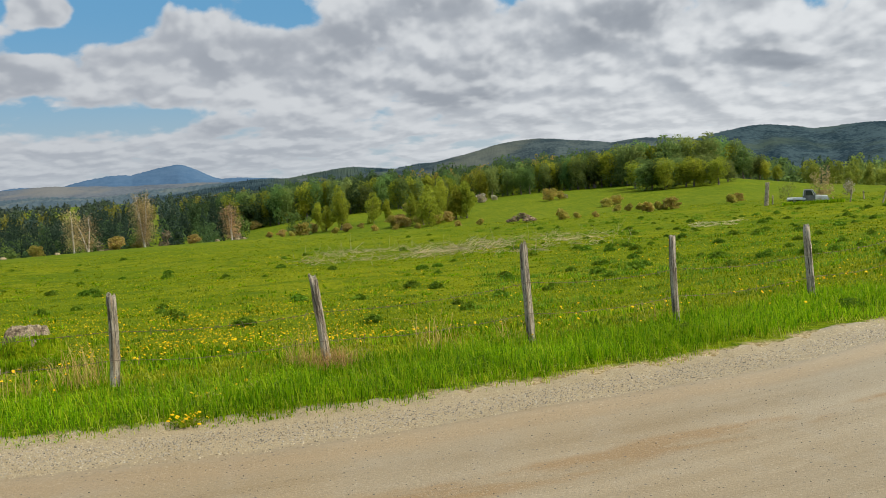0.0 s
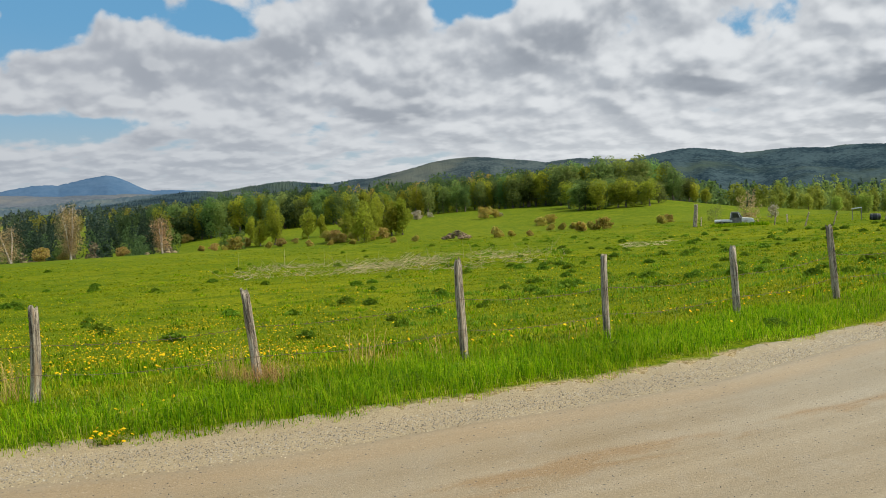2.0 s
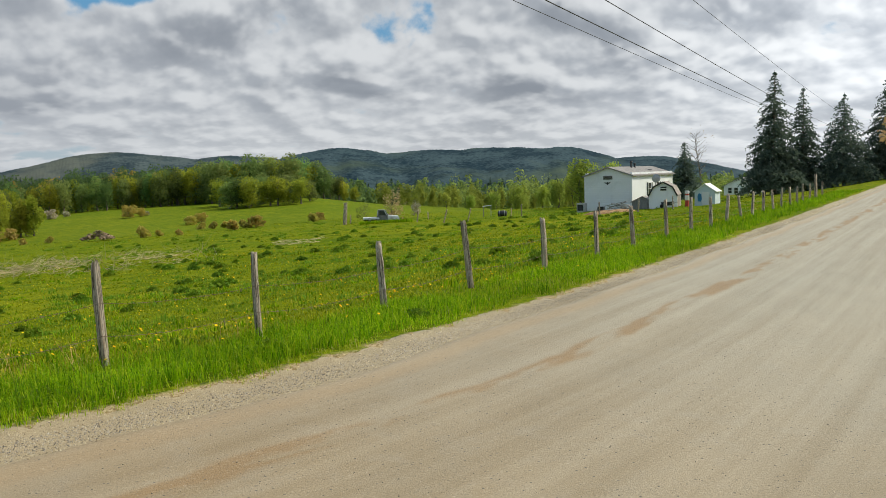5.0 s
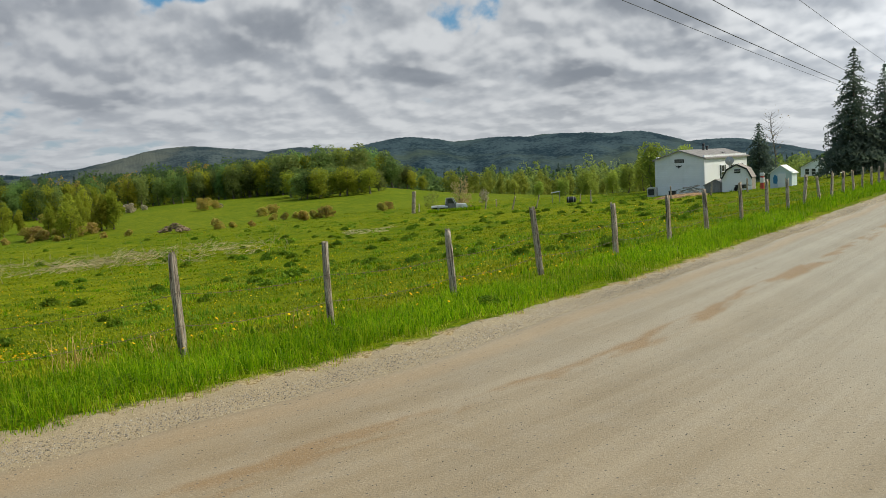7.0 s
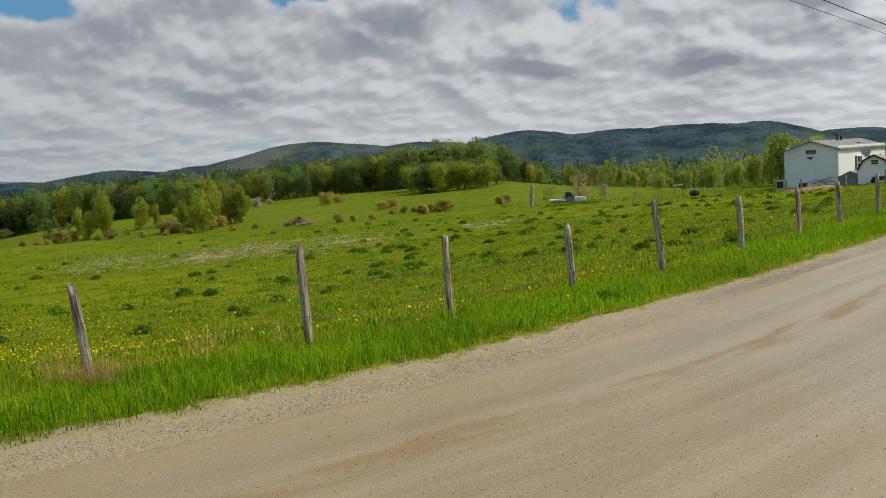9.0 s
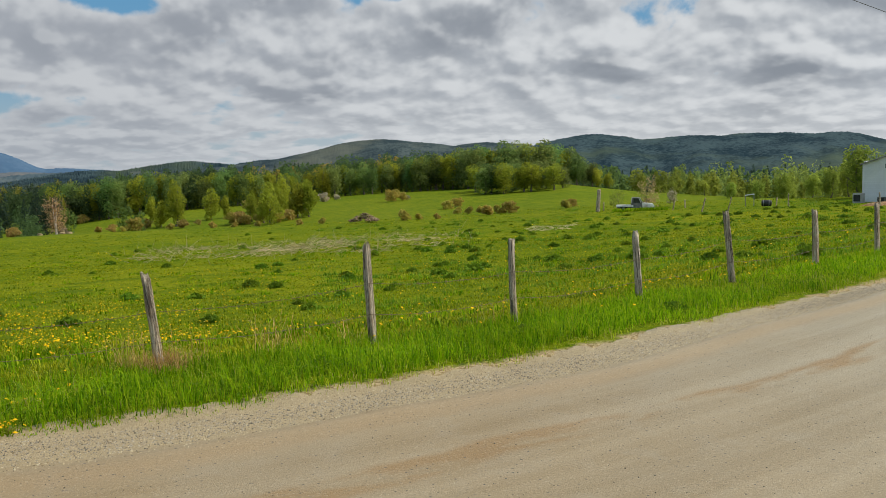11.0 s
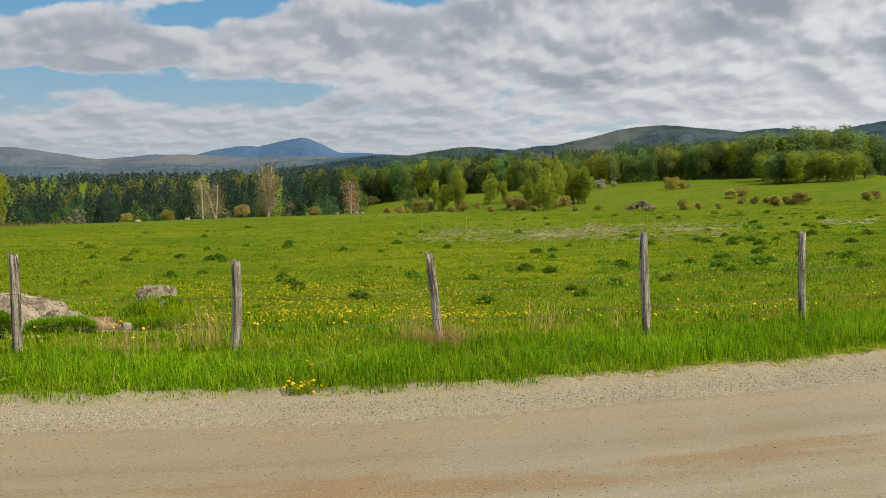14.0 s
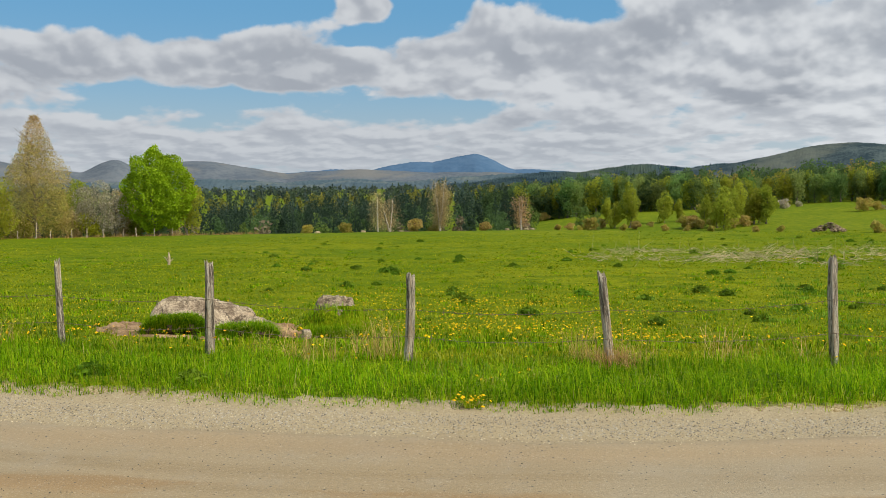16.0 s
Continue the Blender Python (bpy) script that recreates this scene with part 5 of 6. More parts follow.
# ---- grass ----
def blades(rng, x, y, z, height, width, bend=0.45, lean=0.25):
    """Curved three-segment blades, each an island of its own."""
    n = len(x)
    a = rng.uniform(0, 2 * np.pi, n)
    out = np.column_stack([np.cos(a), np.sin(a), np.zeros(n)])
    side = np.column_stack([-np.sin(a), np.cos(a), np.zeros(n)]) * (width / 2)[:, None]
    foot = np.column_stack([x, y, z - 0.02])
    reach = height * rng.uniform(0.1, 1.0, n) * bend + height * rng.normal(0, lean * 0.3, n)
    mid = foot + out * (reach * 0.3)[:, None] + np.array([0, 0, 1.0]) * (height * 0.6)[:, None]
    tip = foot + out * reach[:, None] + np.array([0, 0, 1.0]) * (height * (1 - 0.35 * np.abs(reach) / height))[:, None]
    v = np.stack([foot - side, foot + side, mid + side * 0.75, mid - side * 0.75, tip], 1).reshape(-1, 3)
    k = np.arange(n)[:, None] * 5
    return v, [k + [0, 1, 2, 3], k + [3, 2, 4]]


def mottle(seed, x, y, size):
    """Smooth random values from -1 to 1, in patches of a size."""
    g = np.random.default_rng(seed).uniform(-1, 1, (64, 64))
    u, v = x / size + 1000.5, y / size + 1000.5
    i, j = np.floor(u).astype(int), np.floor(v).astype(int)
    a, b = u - i, v - j
    a, b = a * a * (3 - 2 * a), b * b * (3 - 2 * b)
    at = lambda p, q: g[p % 64, q % 64]
    return (at(i, j) * (1 - a) + at(i + 1, j) * a) * (1 - b) + (at(i, j + 1) * (1 - a) + at(i + 1, j + 1) * a) * b


def grow(name, seed, n, xs, vs, height, width, label, mat, power=1.0, patchy=0.5, bend=0.45):
    """Grass over a strip that follows the fence: xs along, vs across (0 at the fence)."""
    rng = np.random.default_rng(seed)
    x = xs[0] + (xs[1] - xs[0]) * rng.random(n) ** power
    v = rng.uniform(*vs, n)
    # a ragged outer edge
    keep = v > vs[0] + 0.48 * ease(-1.5, 2.5, x) + 0.10 * np.sin(x * 2.3) + 0.10 * np.sin(x * 5.1 + 1) + 0.12 * rng.random(n)
    patch = 1.7 * mottle(seed, x, v, 0.55) + 1.5 * mottle(seed + 1, x, v, 0.17) + 1.0 * mottle(seed + 2, x, v, 1.8)
    keep &= rng.random(n) < 1 - patchy * (0.5 - patch / 6)
    x, v, patch = x[keep], v[keep], patch[keep]
    y = v + fence_y(x)
    z = np.where(v < -1.9, np.maximum(land(x, y), road_z(x, v) - 0.005), land(x, y))
    h = rng.uniform(*height, len(x)) * (1 + 0.17 * patch)
    h *= 0.3 + 0.7 * ease(vs[0] + 0.02, vs[0] + 0.6, v)
    w = rng.uniform(*width, len(x))
    verts, faces = blades(rng, x, y, z, h, w, bend)
    return thing(name, mesh(name, verts, faces, mat), label, "grass", kind="stuff")


grow("verge_grass", 501, 118000, (-13, 16), (-2.44, 0.15), (0.06, 0.19), (0.005, 0.010), "lush green grass along the road's edge", BLADE, 1.0, 0.75, 1.25)
grow("verge_grass", 502, 20000, (-13, 16), (-2.62, -1.75), (0.03, 0.11), (0.004, 0.008), "short yellowish grass at the gravel's edge", EDGE, 1.0, 0.9, 1.5)
grow("verge_grass", 508, 9000, (-13, 18), (-2.15, 0.3), (0.07, 0.18), (0.010, 0.018), "coarse broad-bladed clumps on the verge", WEED, 1.0, 1.7, 1.2)
grow("verge_grass", 509, 12000, (-13, 18), (-2.25, 0.3), (0.08, 0.20), (0.003, 0.007), "pale yellow-green stalks among the verge grass", EDGE, 1.0, 1.2, 1.0)
grow("verge_grass", 503, 26000, (14, 48), (-2.25, 0.3), (0.08, 0.21), (0.010, 0.020), "lush grass further along the road", BLADE, 1.4, 0.6, 1.0)


def turf_cover(name, seed, n, az, d, label, mat, height=(0.05, 0.13), tall=0.0):
    """Pasture grass, thick near the road and thinning down the slope, in tufts."""
    rng = np.random.default_rng(seed)
    a = rng.uniform(*az, n)
    r = d[0] * (d[1] / d[0]) ** rng.random(n)
    x, y = polar(a, r)
    patch = 1.6 * mottle(seed, x, y, 2.3) + 1.6 * mottle(seed + 1, x, y, 0.7) + 1.2 * mottle(seed + 2, x, y, 7.0)
    ok = (y - fence_y(x) > -0.1) & (rng.random(n) < 0.8 + 0.12 * patch)
    x, y, r, patch = x[ok], y[ok], r[ok], patch[ok]
    h = rng.uniform(*height, len(x)) * (1 + 0.12 * patch) * (1 + tall * r / 100)
    verts, faces = blades(rng, x, y, land(x, y), h, 0.0013 * r * rng.uniform(0.6, 1.3, len(x)), 0.7)
    return thing(name, mesh(name, verts, faces, mat), label, "grass", kind="stuff")


turf_cover("field_grass", 504, 185000, (-50, 52), (8.2, 60), "short bright green pasture grass", SHORT, (0.035, 0.085))
turf_cover("field_grass", 505, 32000, (-50, 52), (50, 118), "pasture grass down the slope", SHORT, (0.05, 0.11))


def tussocks(name, seed, count, each, az, d, label, mat, spread, height):
    """Dark leafy tufts dotted over the pasture, a few dozen short broad blades each."""
    rng = np.random.default_rng(seed)
    ca, cr = rng.uniform(*az, count), d[0] * (d[1] / d[0]) ** rng.random(count)
    cx, cy = polar(ca, cr)
    keep = (rng.random(count) < 0.55 + 0.5 * mottle(seed, cx, cy, 9.0)) & (cy - fence_y(cx) > 1.0)
    cx, cy, cr = cx[keep], cy[keep], cr[keep]
    big = rng.uniform(0.6, 1.5, len(cx))
    who = np.repeat(np.arange(len(cx)), each)
    x = cx[who] + rng.normal(0, spread, len(who)) * big[who]
    y = cy[who] + rng.normal(0, spread, len(who)) * big[who]
    h = rng.uniform(*height, len(who)) * big[who]
    verts, faces = blades(rng, x, y, land(x, y), h, (0.012 + 0.0006 * cr[who]) * rng.uniform(0.7, 1.4, len(who)), 1.2)
    return thing(name, mesh(name, verts, faces, mat), label, "grass", kind="stuff")


tussocks("field_tussocks", 507, 2600, 16, (-50, 50), (10, 70), "taller bright tufts in the pasture", BLADE, 0.10, (0.07, 0.16))
tussocks("field_tussocks", 510, 1500, 18, (-46, -2), (20, 105), "dark leafy lumps thick over the rough pasture", WEED, 0.15, (0.09, 0.19))
tussocks("field_tussocks", 506, 2100, 16, (-50, 50), (11, 125), "darker leafy tufts in the pasture", WEED, 0.11, (0.05, 0.12))


def dry_tuft(seed, az, v, n, high, label):
    rng = np.random.default_rng(seed)
    x = on_fence(az, v)
    n = int(n * 0.32)
    r = 0.22 * rng.random(n) ** 0.5
    a = rng.uniform(0, 6.28, n)
    px, py = x + np.cos(a) * r, float(fence_y(x)) + v + np.sin(a) * r
    verts, faces = blades(rng, px, py, land(px, py), rng.uniform(0.5, 1.25, n) * high, np.full(n, 0.0045), 1.5, 0.9)
    return thing("dry_grass_tuft", mesh("dry_grass_tuft", verts, faces, DRY), label, "grass", "dry tufts along the fence")


for i, (az, v, n, high) in enumerate(((7.7, -0.1, 850, 0.27), (7.4, -0.2, 220, 0.32), (9.9, 0.3, 260, 0.48), (1.0, 0.2, 60, 0.6), (0.2, 0.4, 90, 0.55), (22.6, 0.2, 260, 0.52), (23.6, 0.3, 170, 0.48), (26.6, -0.2, 160, 0.4), (28.0, -0.1, 120, 0.35),
                                      (-4.4, 0.1, 40, 0.5), (-12.8, 0.2, 50, 0.5), (6.4, 0.0, 60, 0.55), (30.2, 0.2, 50, 0.5), (38.5, 0.0, 60, 0.4), (45.0, 0.0, 120, 0.4))):
    dry_tuft(520 + i, az, v, n, high, "tuft of dead tan grass at the fence")


# dandelions
def heads(rng, x, y, z, r):
    """Small domed yellow flower heads on thin stems."""
    n = len(x)
    a = np.linspace(0, 2 * np.pi, 6, endpoint=False)
    tilt = rng.normal(0, 0.35, (n, 2))
    ring = np.stack([x[:, None] + r[:, None] * np.cos(a), y[:, None] + r[:, None] * np.sin(a), z[:, None] + r[:, None] * (tilt[:, :1] * np.cos(a) + tilt[:, 1:] * np.sin(a))], -1)
    top = np.column_stack([x, y, z + r * 0.55])
    v = np.concatenate([ring, top[:, None]], 1).reshape(-1, 3)
    k = (np.arange(n) * 7)[:, None, None]
    j = np.arange(6)
    f = (k + np.stack([j, (j + 1) % 6, np.full(6, 6)], 1)[None]).reshape(-1, 3)
    return v, f


def dandelions(name, seed, n, az, d, label, clusters=60, spread=0.5, r=0.02, high=(0.07, 0.16)):
    rng = np.random.default_rng(seed)
    ca, cd = rng.uniform(*az, clusters), d[0] + (d[1] - d[0]) * rng.random(clusters) ** 1.2
    c = rng.integers(0, clusters, n)
    x, y = polar(ca[c], cd[c])
    x, y = x + rng.normal(0, spread, n), y + rng.normal(0, spread, n)
    ok = y - fence_y(x) > -1.7
    x, y = x[ok], y[ok]
    z = land(x, y) + rng.uniform(*high, len(x))
    return thing(name, mesh(name, *heads(rng, x, y, z, rng.uniform(0.7, 1.3, len(x)) * r), PETAL), label, "flowers", kind="stuff")


dandelions("dandelions", 541, 1300, (3, 27), (12, 34), "yellow dandelions scattered thickly in the pasture", 80, 0.6, 0.018)
dandelions("dandelions", 542, 700, (-34, 34), (14, 48), "yellow dandelions scattered in the pasture", 200, 0.8, 0.021)
dandelions("dandelions", 543, 220, (33, 50), (10.5, 26), "yellow dandelions beyond the ledge rock", 40, 0.4, 0.015)
dandelions("dandelions", 544, 46, (-28, 40), (8.0, 11), "single dandelions in the tall roadside grass", 40, 0.25, 0.015, (0.16, 0.26))
dandelions("dandelions", 545, 500, (-40, 12), (35, 80), "yellow specks of dandelions down the slope", 120, 1.0, 0.028)


def dandelion_plant(seed, az, v, n, label, wide=0.22):
    rng = np.random.default_rng(seed)
    x = on_fence(az, v)
    y = float(fence_y(x)) + v
    root = thing("dandelion_plant", None, label, "flower", "dandelion plants at the road's edge")
    root.location = (x, y, float(land(x, y)))
    a, r = rng.uniform(0, 6.28, n), wide * rng.random(n) ** 0.6
    hx, hy, hz = np.cos(a) * r, np.sin(a) * r, rng.uniform(0.03, 0.11, n)
    kinds = [mesh("flower_head", *heads(rng, np.zeros(1), np.zeros(1), np.zeros(1), np.array([r0])), PETAL) for r0 in (0.011, 0.014, 0.017)]
    for i in range(n):
        part("flower_head", kinds[i % 3], root, "", (hx[i], hy[i], hz[i]))
        part("stem", mesh("stem", *tube([(hx[i] * 0.4, hy[i] * 0.4, -0.02), (hx[i], hy[i], hz[i])], 0.003, 4, False), BLADE), root)
    m = 60
    a = rng.uniform(0, 6.28, m)
    verts, faces = blades(rng, np.cos(a) * 0.05, np.sin(a) * 0.05, np.zeros(m), rng.uniform(0.06, 0.14, m), np.full(m, 0.02), 1.3)
    part("leaf_rosette", mesh("leaf_rosette", verts, faces, EDGE), root)
    return root


dandelion_plant(551, 16.9, -2.2, 24, "dandelion plant in flower at the gravel's edge", 0.15)
dandelion_plant(552, 15.8, -1.3, 6, "dandelions in the roadside grass", 0.15)
dandelion_plant(553, 13.0, -1.0, 4, "dandelions in the roadside grass", 0.2)
for i, (az, v) in enumerate(((34.8, -1.75), (-15.2, -0.95), (-24.5, -1.2), (40.5, -1.6), (-2.06, -1.3))):
    x = on_fence(az, v)
    y = float(fence_y(x)) + v
    ob = thing("weed_clump", weed_clump(468 + i, 0.34, 0.13, 0.024, 300), "dark green leafy weeds in the roadside grass", "weed", "weeds on the verge")
    ob.matrix_basis = Matrix.Translation((x, y, float(land(x, y)) - 0.02)) @ Matrix.Diagonal((1.0, 1.0, 1.0, 1))

# turf skirting the rocks
def turf(seed, n, az, d, height, label, wide=0.009):
    rng = np.random.default_rng(seed)
    a, r = rng.uniform(*az, n), rng.uniform(*d, n)
    x, y = polar(a, r)
    verts, faces = blades(rng, x, y, land(x, y), rng.uniform(*height, n), rng.uniform(0.7, 1.3, n) * wide, 0.8)
    return thing("rock_turf", mesh("rock_turf", verts, faces, BLADE), label, "grass", kind="stuff")


def hummock(seed, az, d, r, h, label):
    """A low grassy mound."""
    rng = np.random.default_rng(seed)
    x, y = polar(az, d)
    a = np.linspace(0, 2 * np.pi, 28, endpoint=False)
    s = np.linspace(0.01, 1, 10)
    px, py = x + s[:, None] * r * np.cos(a), y + s[:, None] * r * 0.75 * np.sin(a)
    top = h * (1 - ease(0.35, 1, s))[:, None] * (1 + 0.12 * np.sin(3 * a + 1) + 0.08 * np.sin(7 * a))
    pz = land(px, py) - 0.03 + top
    thing("grass_hummock", mesh("grass_hummock", np.stack([px, py, pz], -1).reshape(-1, 3), grid_faces(10, 28, True), PASTURE, True), label, "mound")
    n = 1500
    k, q = rng.uniform(0, 6.28, n), rng.random(n) ** 0.5
    bx, by = x + q * r * np.cos(k), y + q * r * 0.75 * np.sin(k)
    bz = land(bx, by) - 0.03 + h * (1 - ease(0.35, 1, q))
    verts, faces = blades(rng, bx, by, bz, rng.uniform(0.08, 0.2, n), rng.uniform(0.006, 0.012, n), 1.0)
    thing("rock_turf", mesh("rock_turf", verts, faces, BLADE), "rank grass on a hummock by the rocks", "grass", kind="stuff")


def turf_bank(seed, az, d, wide, deep, high, label):
    """A strip of turf standing on a steep little soil face, its grass hanging over."""
    rng = np.random.default_rng(seed)
    x, y = polar(az, d)
    u = np.linspace(-0.5, 0.5, 60)
    ends = 1 - np.abs(2 * u) ** 6
    prof = [(-0.1, -0.06), (-0.05, 0.25), (-0.46, 0.42), (-0.52, 0.85), (-0.36, 1.0), (0.1, 1.05), (0.5, 0.9), (0.52, -0.1)]
    wave = 0.06 * np.sin(19 * u) + 0.04 * np.sin(41 * u + 1)
    v = np.stack([np.column_stack([u * wide, (w + wave) * deep, high * hh * ends * (1 + wave)]) for w, hh in prof], 1).reshape(-1, 3)
    ob = thing("turf_bank", mesh("turf_bank", v, grid_faces(60, len(prof)), SHADE_SOIL, True), label, "mound")
    base = float(land(x, y))
    ob.matrix_basis = Matrix.Translation((x, y, base)) @ pose(0, 0, 0, 0, 0, az)
    n = int(4200 * wide)
    bu, bw = rng.uniform(-0.5, 0.5, n), np.maximum(rng.uniform(-1.1, 0.5, n), -0.52)
    a = radians(az)
    lx, ly = bu * wide, bw * deep
    px, py = x + lx * math.cos(a) - ly * math.sin(a), y + lx * math.sin(a) + ly * math.cos(a)
    pz = base + high * (1 - np.abs(2 * bu) ** 6) * np.where(bw < -0.5, rng.uniform(0.42, 1, n), 1.0)
    verts, faces = blades(rng, px, py, pz, rng.uniform(0.06, 0.17, n), rng.uniform(0.006, 0.011, n), 1.3)
    thing("rock_turf", mesh("rock_turf", verts, faces, BLADE), "rank grass hanging over a soil edge by the rocks", "grass", kind="stuff")


def soil_bank(seed, az, d, wide, deep, rise, label):
    """Trodden earth sloping up from the turf to the foot of the rocks, with a ragged outline."""
    rng = np.random.default_rng(seed)
    x, y = polar(az, d)
    U, W = np.meshgrid(np.linspace(-1, 1, 46), np.linspace(0, 2.2, 44), indexing="ij")
    rag = 0.26 * np.sin(5 * W + seed) + 0.16 * np.sin(11 * W + 1) + 0.10 * np.sin(7 * U) + 0.08 * np.sin(23 * W + 9 * U)
    side = 1 - ease(0.35, 1.0, np.abs(U) + rag * 0.7)
    h = rise * np.where(W < 1, ease(-0.05, 1.0, W + 0.6 * rag * (1 - W)), 1 - ease(1.0, 2.1, W)) * side
    h = h + (0.02 * np.sin(9 * U + 4 * W) * np.sin(13 * W) + rng.normal(0, 0.008, U.shape)) * side + 0.03 * side - 0.03
    a = radians(az)
    lx, ly = U * wide / 2, W * deep
    px, py = x + lx * math.cos(a) - ly * math.sin(a), y + lx * math.sin(a) + ly * math.cos(a)
    # grass creeping in from the sides
    k = rng.choice(U.size, 900, p=((1.02 - side) * (side > 0.02) / ((1.02 - side) * (side > 0.02)).sum()).ravel())
    gx, gy = px.ravel()[k] + rng.normal(0, 0.02, 900), py.ravel()[k] + rng.normal(0, 0.02, 900)
    verts, faces = blades(rng, gx, gy, (land(px, py) + h).ravel()[k], rng.uniform(0.03, 0.10, 900), rng.uniform(0.005, 0.010, 900), 1.2)
    thing("rock_turf", mesh("rock_turf", verts, faces, SHORT), "grass creeping over the bare soil by the rocks", "grass", kind="stuff")
    return thing("bare_soil", mesh("bare_soil", np.stack([px, py, land(px, py) + h], -1).reshape(-1, 3), grid_faces(46, 44)[:, ::-1], SOIL, True), label, "ground", kind="structure")


bare_patch(411, 35.6, 12.55, 0.85, 0.2, "worn brown soil before the ledge rock", None, 0.03)
soil_bank(415, 37.7, 12.7, 1.1, 1.3, 0.13, "reddish bare soil beside the ledge rock")
soil_bank(412, 29.0, 12.75, 1.1, 1.3, 0.17, "worn soil between the ledge rock and the boulder")
turf_bank(566, 35.5, 12.9, 0.92, 0.30, 0.22, "turf bank at the ledge rock's foot, its soil face coloured for shade")
turf_bank(567, 31.2, 12.9, 0.92, 0.34, 0.12, "turf bank before the sloping rock, its soil face coloured for shade")
hummock(565, 25.4, 13.75, 0.80, 0.42, "grassy hummock that carries a boulder")
turf(562, 1800, (23.8, 27.4), (12.9, 13.4), (0.14, 0.28), "rank grass on the boulder's hummock")

# loose stones on the road
def gravel(name, seed, n, xs, lo, hi, size, label, power=1.0, mat=None):
    """Many small five-cornered stones; lo and hi give the strip across the road for each x."""
    rng = np.random.default_rng(seed)
    x = xs[0] + (xs[1] - xs[0]) * rng.random(n) ** power
    v = lo(x) + (hi(x) - lo(x)) * rng.random(n) + rng.normal(0, 0.05, n)
    y, z = v + fence_y(x), road_z(x, v)
    s = size[0] * (size[1] / size[0]) ** (rng.random(n) ** 1.7)
    o = np.array([[1, 0, 0], [0, 1, 0], [-1, 0, 0], [0, -1, 0], [0, 0, 0.95]])
    a = rng.uniform(0, 6.28, n)
    rot = np.stack([np.stack([np.cos(a), -np.sin(a)], -1), np.stack([np.sin(a), np.cos(a)], -1)], 1)
    q = o[None] * rng.uniform(0.55, 1.2, (n, 5, 1)) * s[:, None, None]
    q[:, :, :2] = np.einsum("nij,nkj->nki", rot, q[:, :, :2])
    p = q + np.column_stack([x, y, z + s * 0.12])[:, None]
    # the buried underside is left open: only the part above the grit is built
    f = np.array([[0, 1, 4], [1, 2, 4], [2, 3, 4], [3, 0, 4]])
    return thing(name, mesh(name, p.reshape(-1, 3), (np.arange(n)[:, None, None] * 5 + f[None]).reshape(-1, 3), mat or STONE_BITS), label, "gravel", kind="stuff")


gravel("gravel", 571, 26000, (-11, 14), lambda x: lip_at(x) + 0.05, lambda x: np.full_like(x, -2.1), (0.0035, 0.010), "loose tan gravel between road and grass")
gravel("gravel", 572, 6000, (12, 40), lambda x: lip_at(x) + 0.05, lambda x: np.full_like(x, -2.1), (0.006, 0.02), "loose gravel further along the road", 1.5)
gravel("gravel", 573, 9000, (-10, 16), lambda x: np.full_like(x, -7.5), lambda x: lip_at(x), (0.002, 0.0065), "small dark stones scattered on the road", 1.0, STONE_DARK)
gravel("gravel", 574, 44000, (-11, 22), lambda x: lip_at(x) + 0.15 + 0.10 * (-2.1 - lip_at(x)), lambda x: lip_at(x) + 0.20 + 0.50 * (-2.1 - lip_at(x)), (0.0035, 0.0105), "band of coarser stones left by the grader", 1.0, STONE_COARSE)
gravel("gravel", 575, 2200, (-11, 20), lambda x: lip_at(x) + 0.10, lambda x: np.full_like(x, -2.0), (0.004, 0.009), "dark pebbles among the loose gravel", 1.0, STONE_DARK)

# ---- house, sheds and yard ----
SIDING = surface("white siding", (0.78, 0.80, 0.82), (0.84, 0.86, 0.88), 0.6, 14, 0.6, 0.1, stain=(0.70, 0.72, 0.73), stain_scale=0.5)
ROOFING = surface("grey shingles", (0.20, 0.19, 0.185), (0.30, 0.285, 0.275), 1.5, 12, 0.9, 0.3)
TRIM_WHITE = surface("white trim", (0.72, 0.72, 0.72), (0.8, 0.8, 0.8), 2, 30, 0.5, 0)
DARK = surface("dark paint", (0.02, 0.022, 0.025), (0.04, 0.042, 0.045), 2, 20, 0.5, 0)
SHUTTER = surface("dark green shutter", (0.02, 0.035, 0.03), (0.035, 0.05, 0.045), 2, 20, 0.6, 0)
PANE = surface("window glass", (0.03, 0.035, 0.04), (0.05, 0.055, 0.06), 1, 5, 0.08, 0, spec=0.6)
GREY_WOOD = surface("grey boards", (0.22, 0.22, 0.21), (0.34, 0.33, 0.31), 2, 20, 0.9, 0.4, stretch=(4, 4, 0.6))
METAL_GREY = surface("galvanised metal", (0.35, 0.36, 0.37), (0.48, 0.49, 0.5), 2, 20, 0.45, 0.1, metal=0.6)
BLUE_PAINT = surface("pale blue paint", (0.52, 0.60, 0.64), (0.62, 0.70, 0.73), 2, 20, 0.6, 0.1)
RED_PAINT = surface("red paint", (0.38, 0.05, 0.04), (0.48, 0.08, 0.06), 2, 20, 0.6, 0.1)
TAN_SIDE = surface("weathered shed side", (0.27, 0.235, 0.21), (0.36, 0.32, 0.29), 2, 20, 0.8, 0.2)
CAR_WHITE = surface("white car paint", (0.62, 0.63, 0.64), (0.72, 0.73, 0.74), 1, 10, 0.35, 0, stain=(0.5, 0.46, 0.42), stain_scale=1.2)
CAB_GREY = surface("faded grey paint", (0.10, 0.105, 0.11), (0.19, 0.195, 0.20), 1.5, 14, 0.45, 0, stain=(0.26, 0.24, 0.22), stain_scale=2.0)
RUBBER = surface("black rubber", (0.015, 0.015, 0.015), (0.03, 0.03, 0.03), 2, 20, 0.8, 0.1)


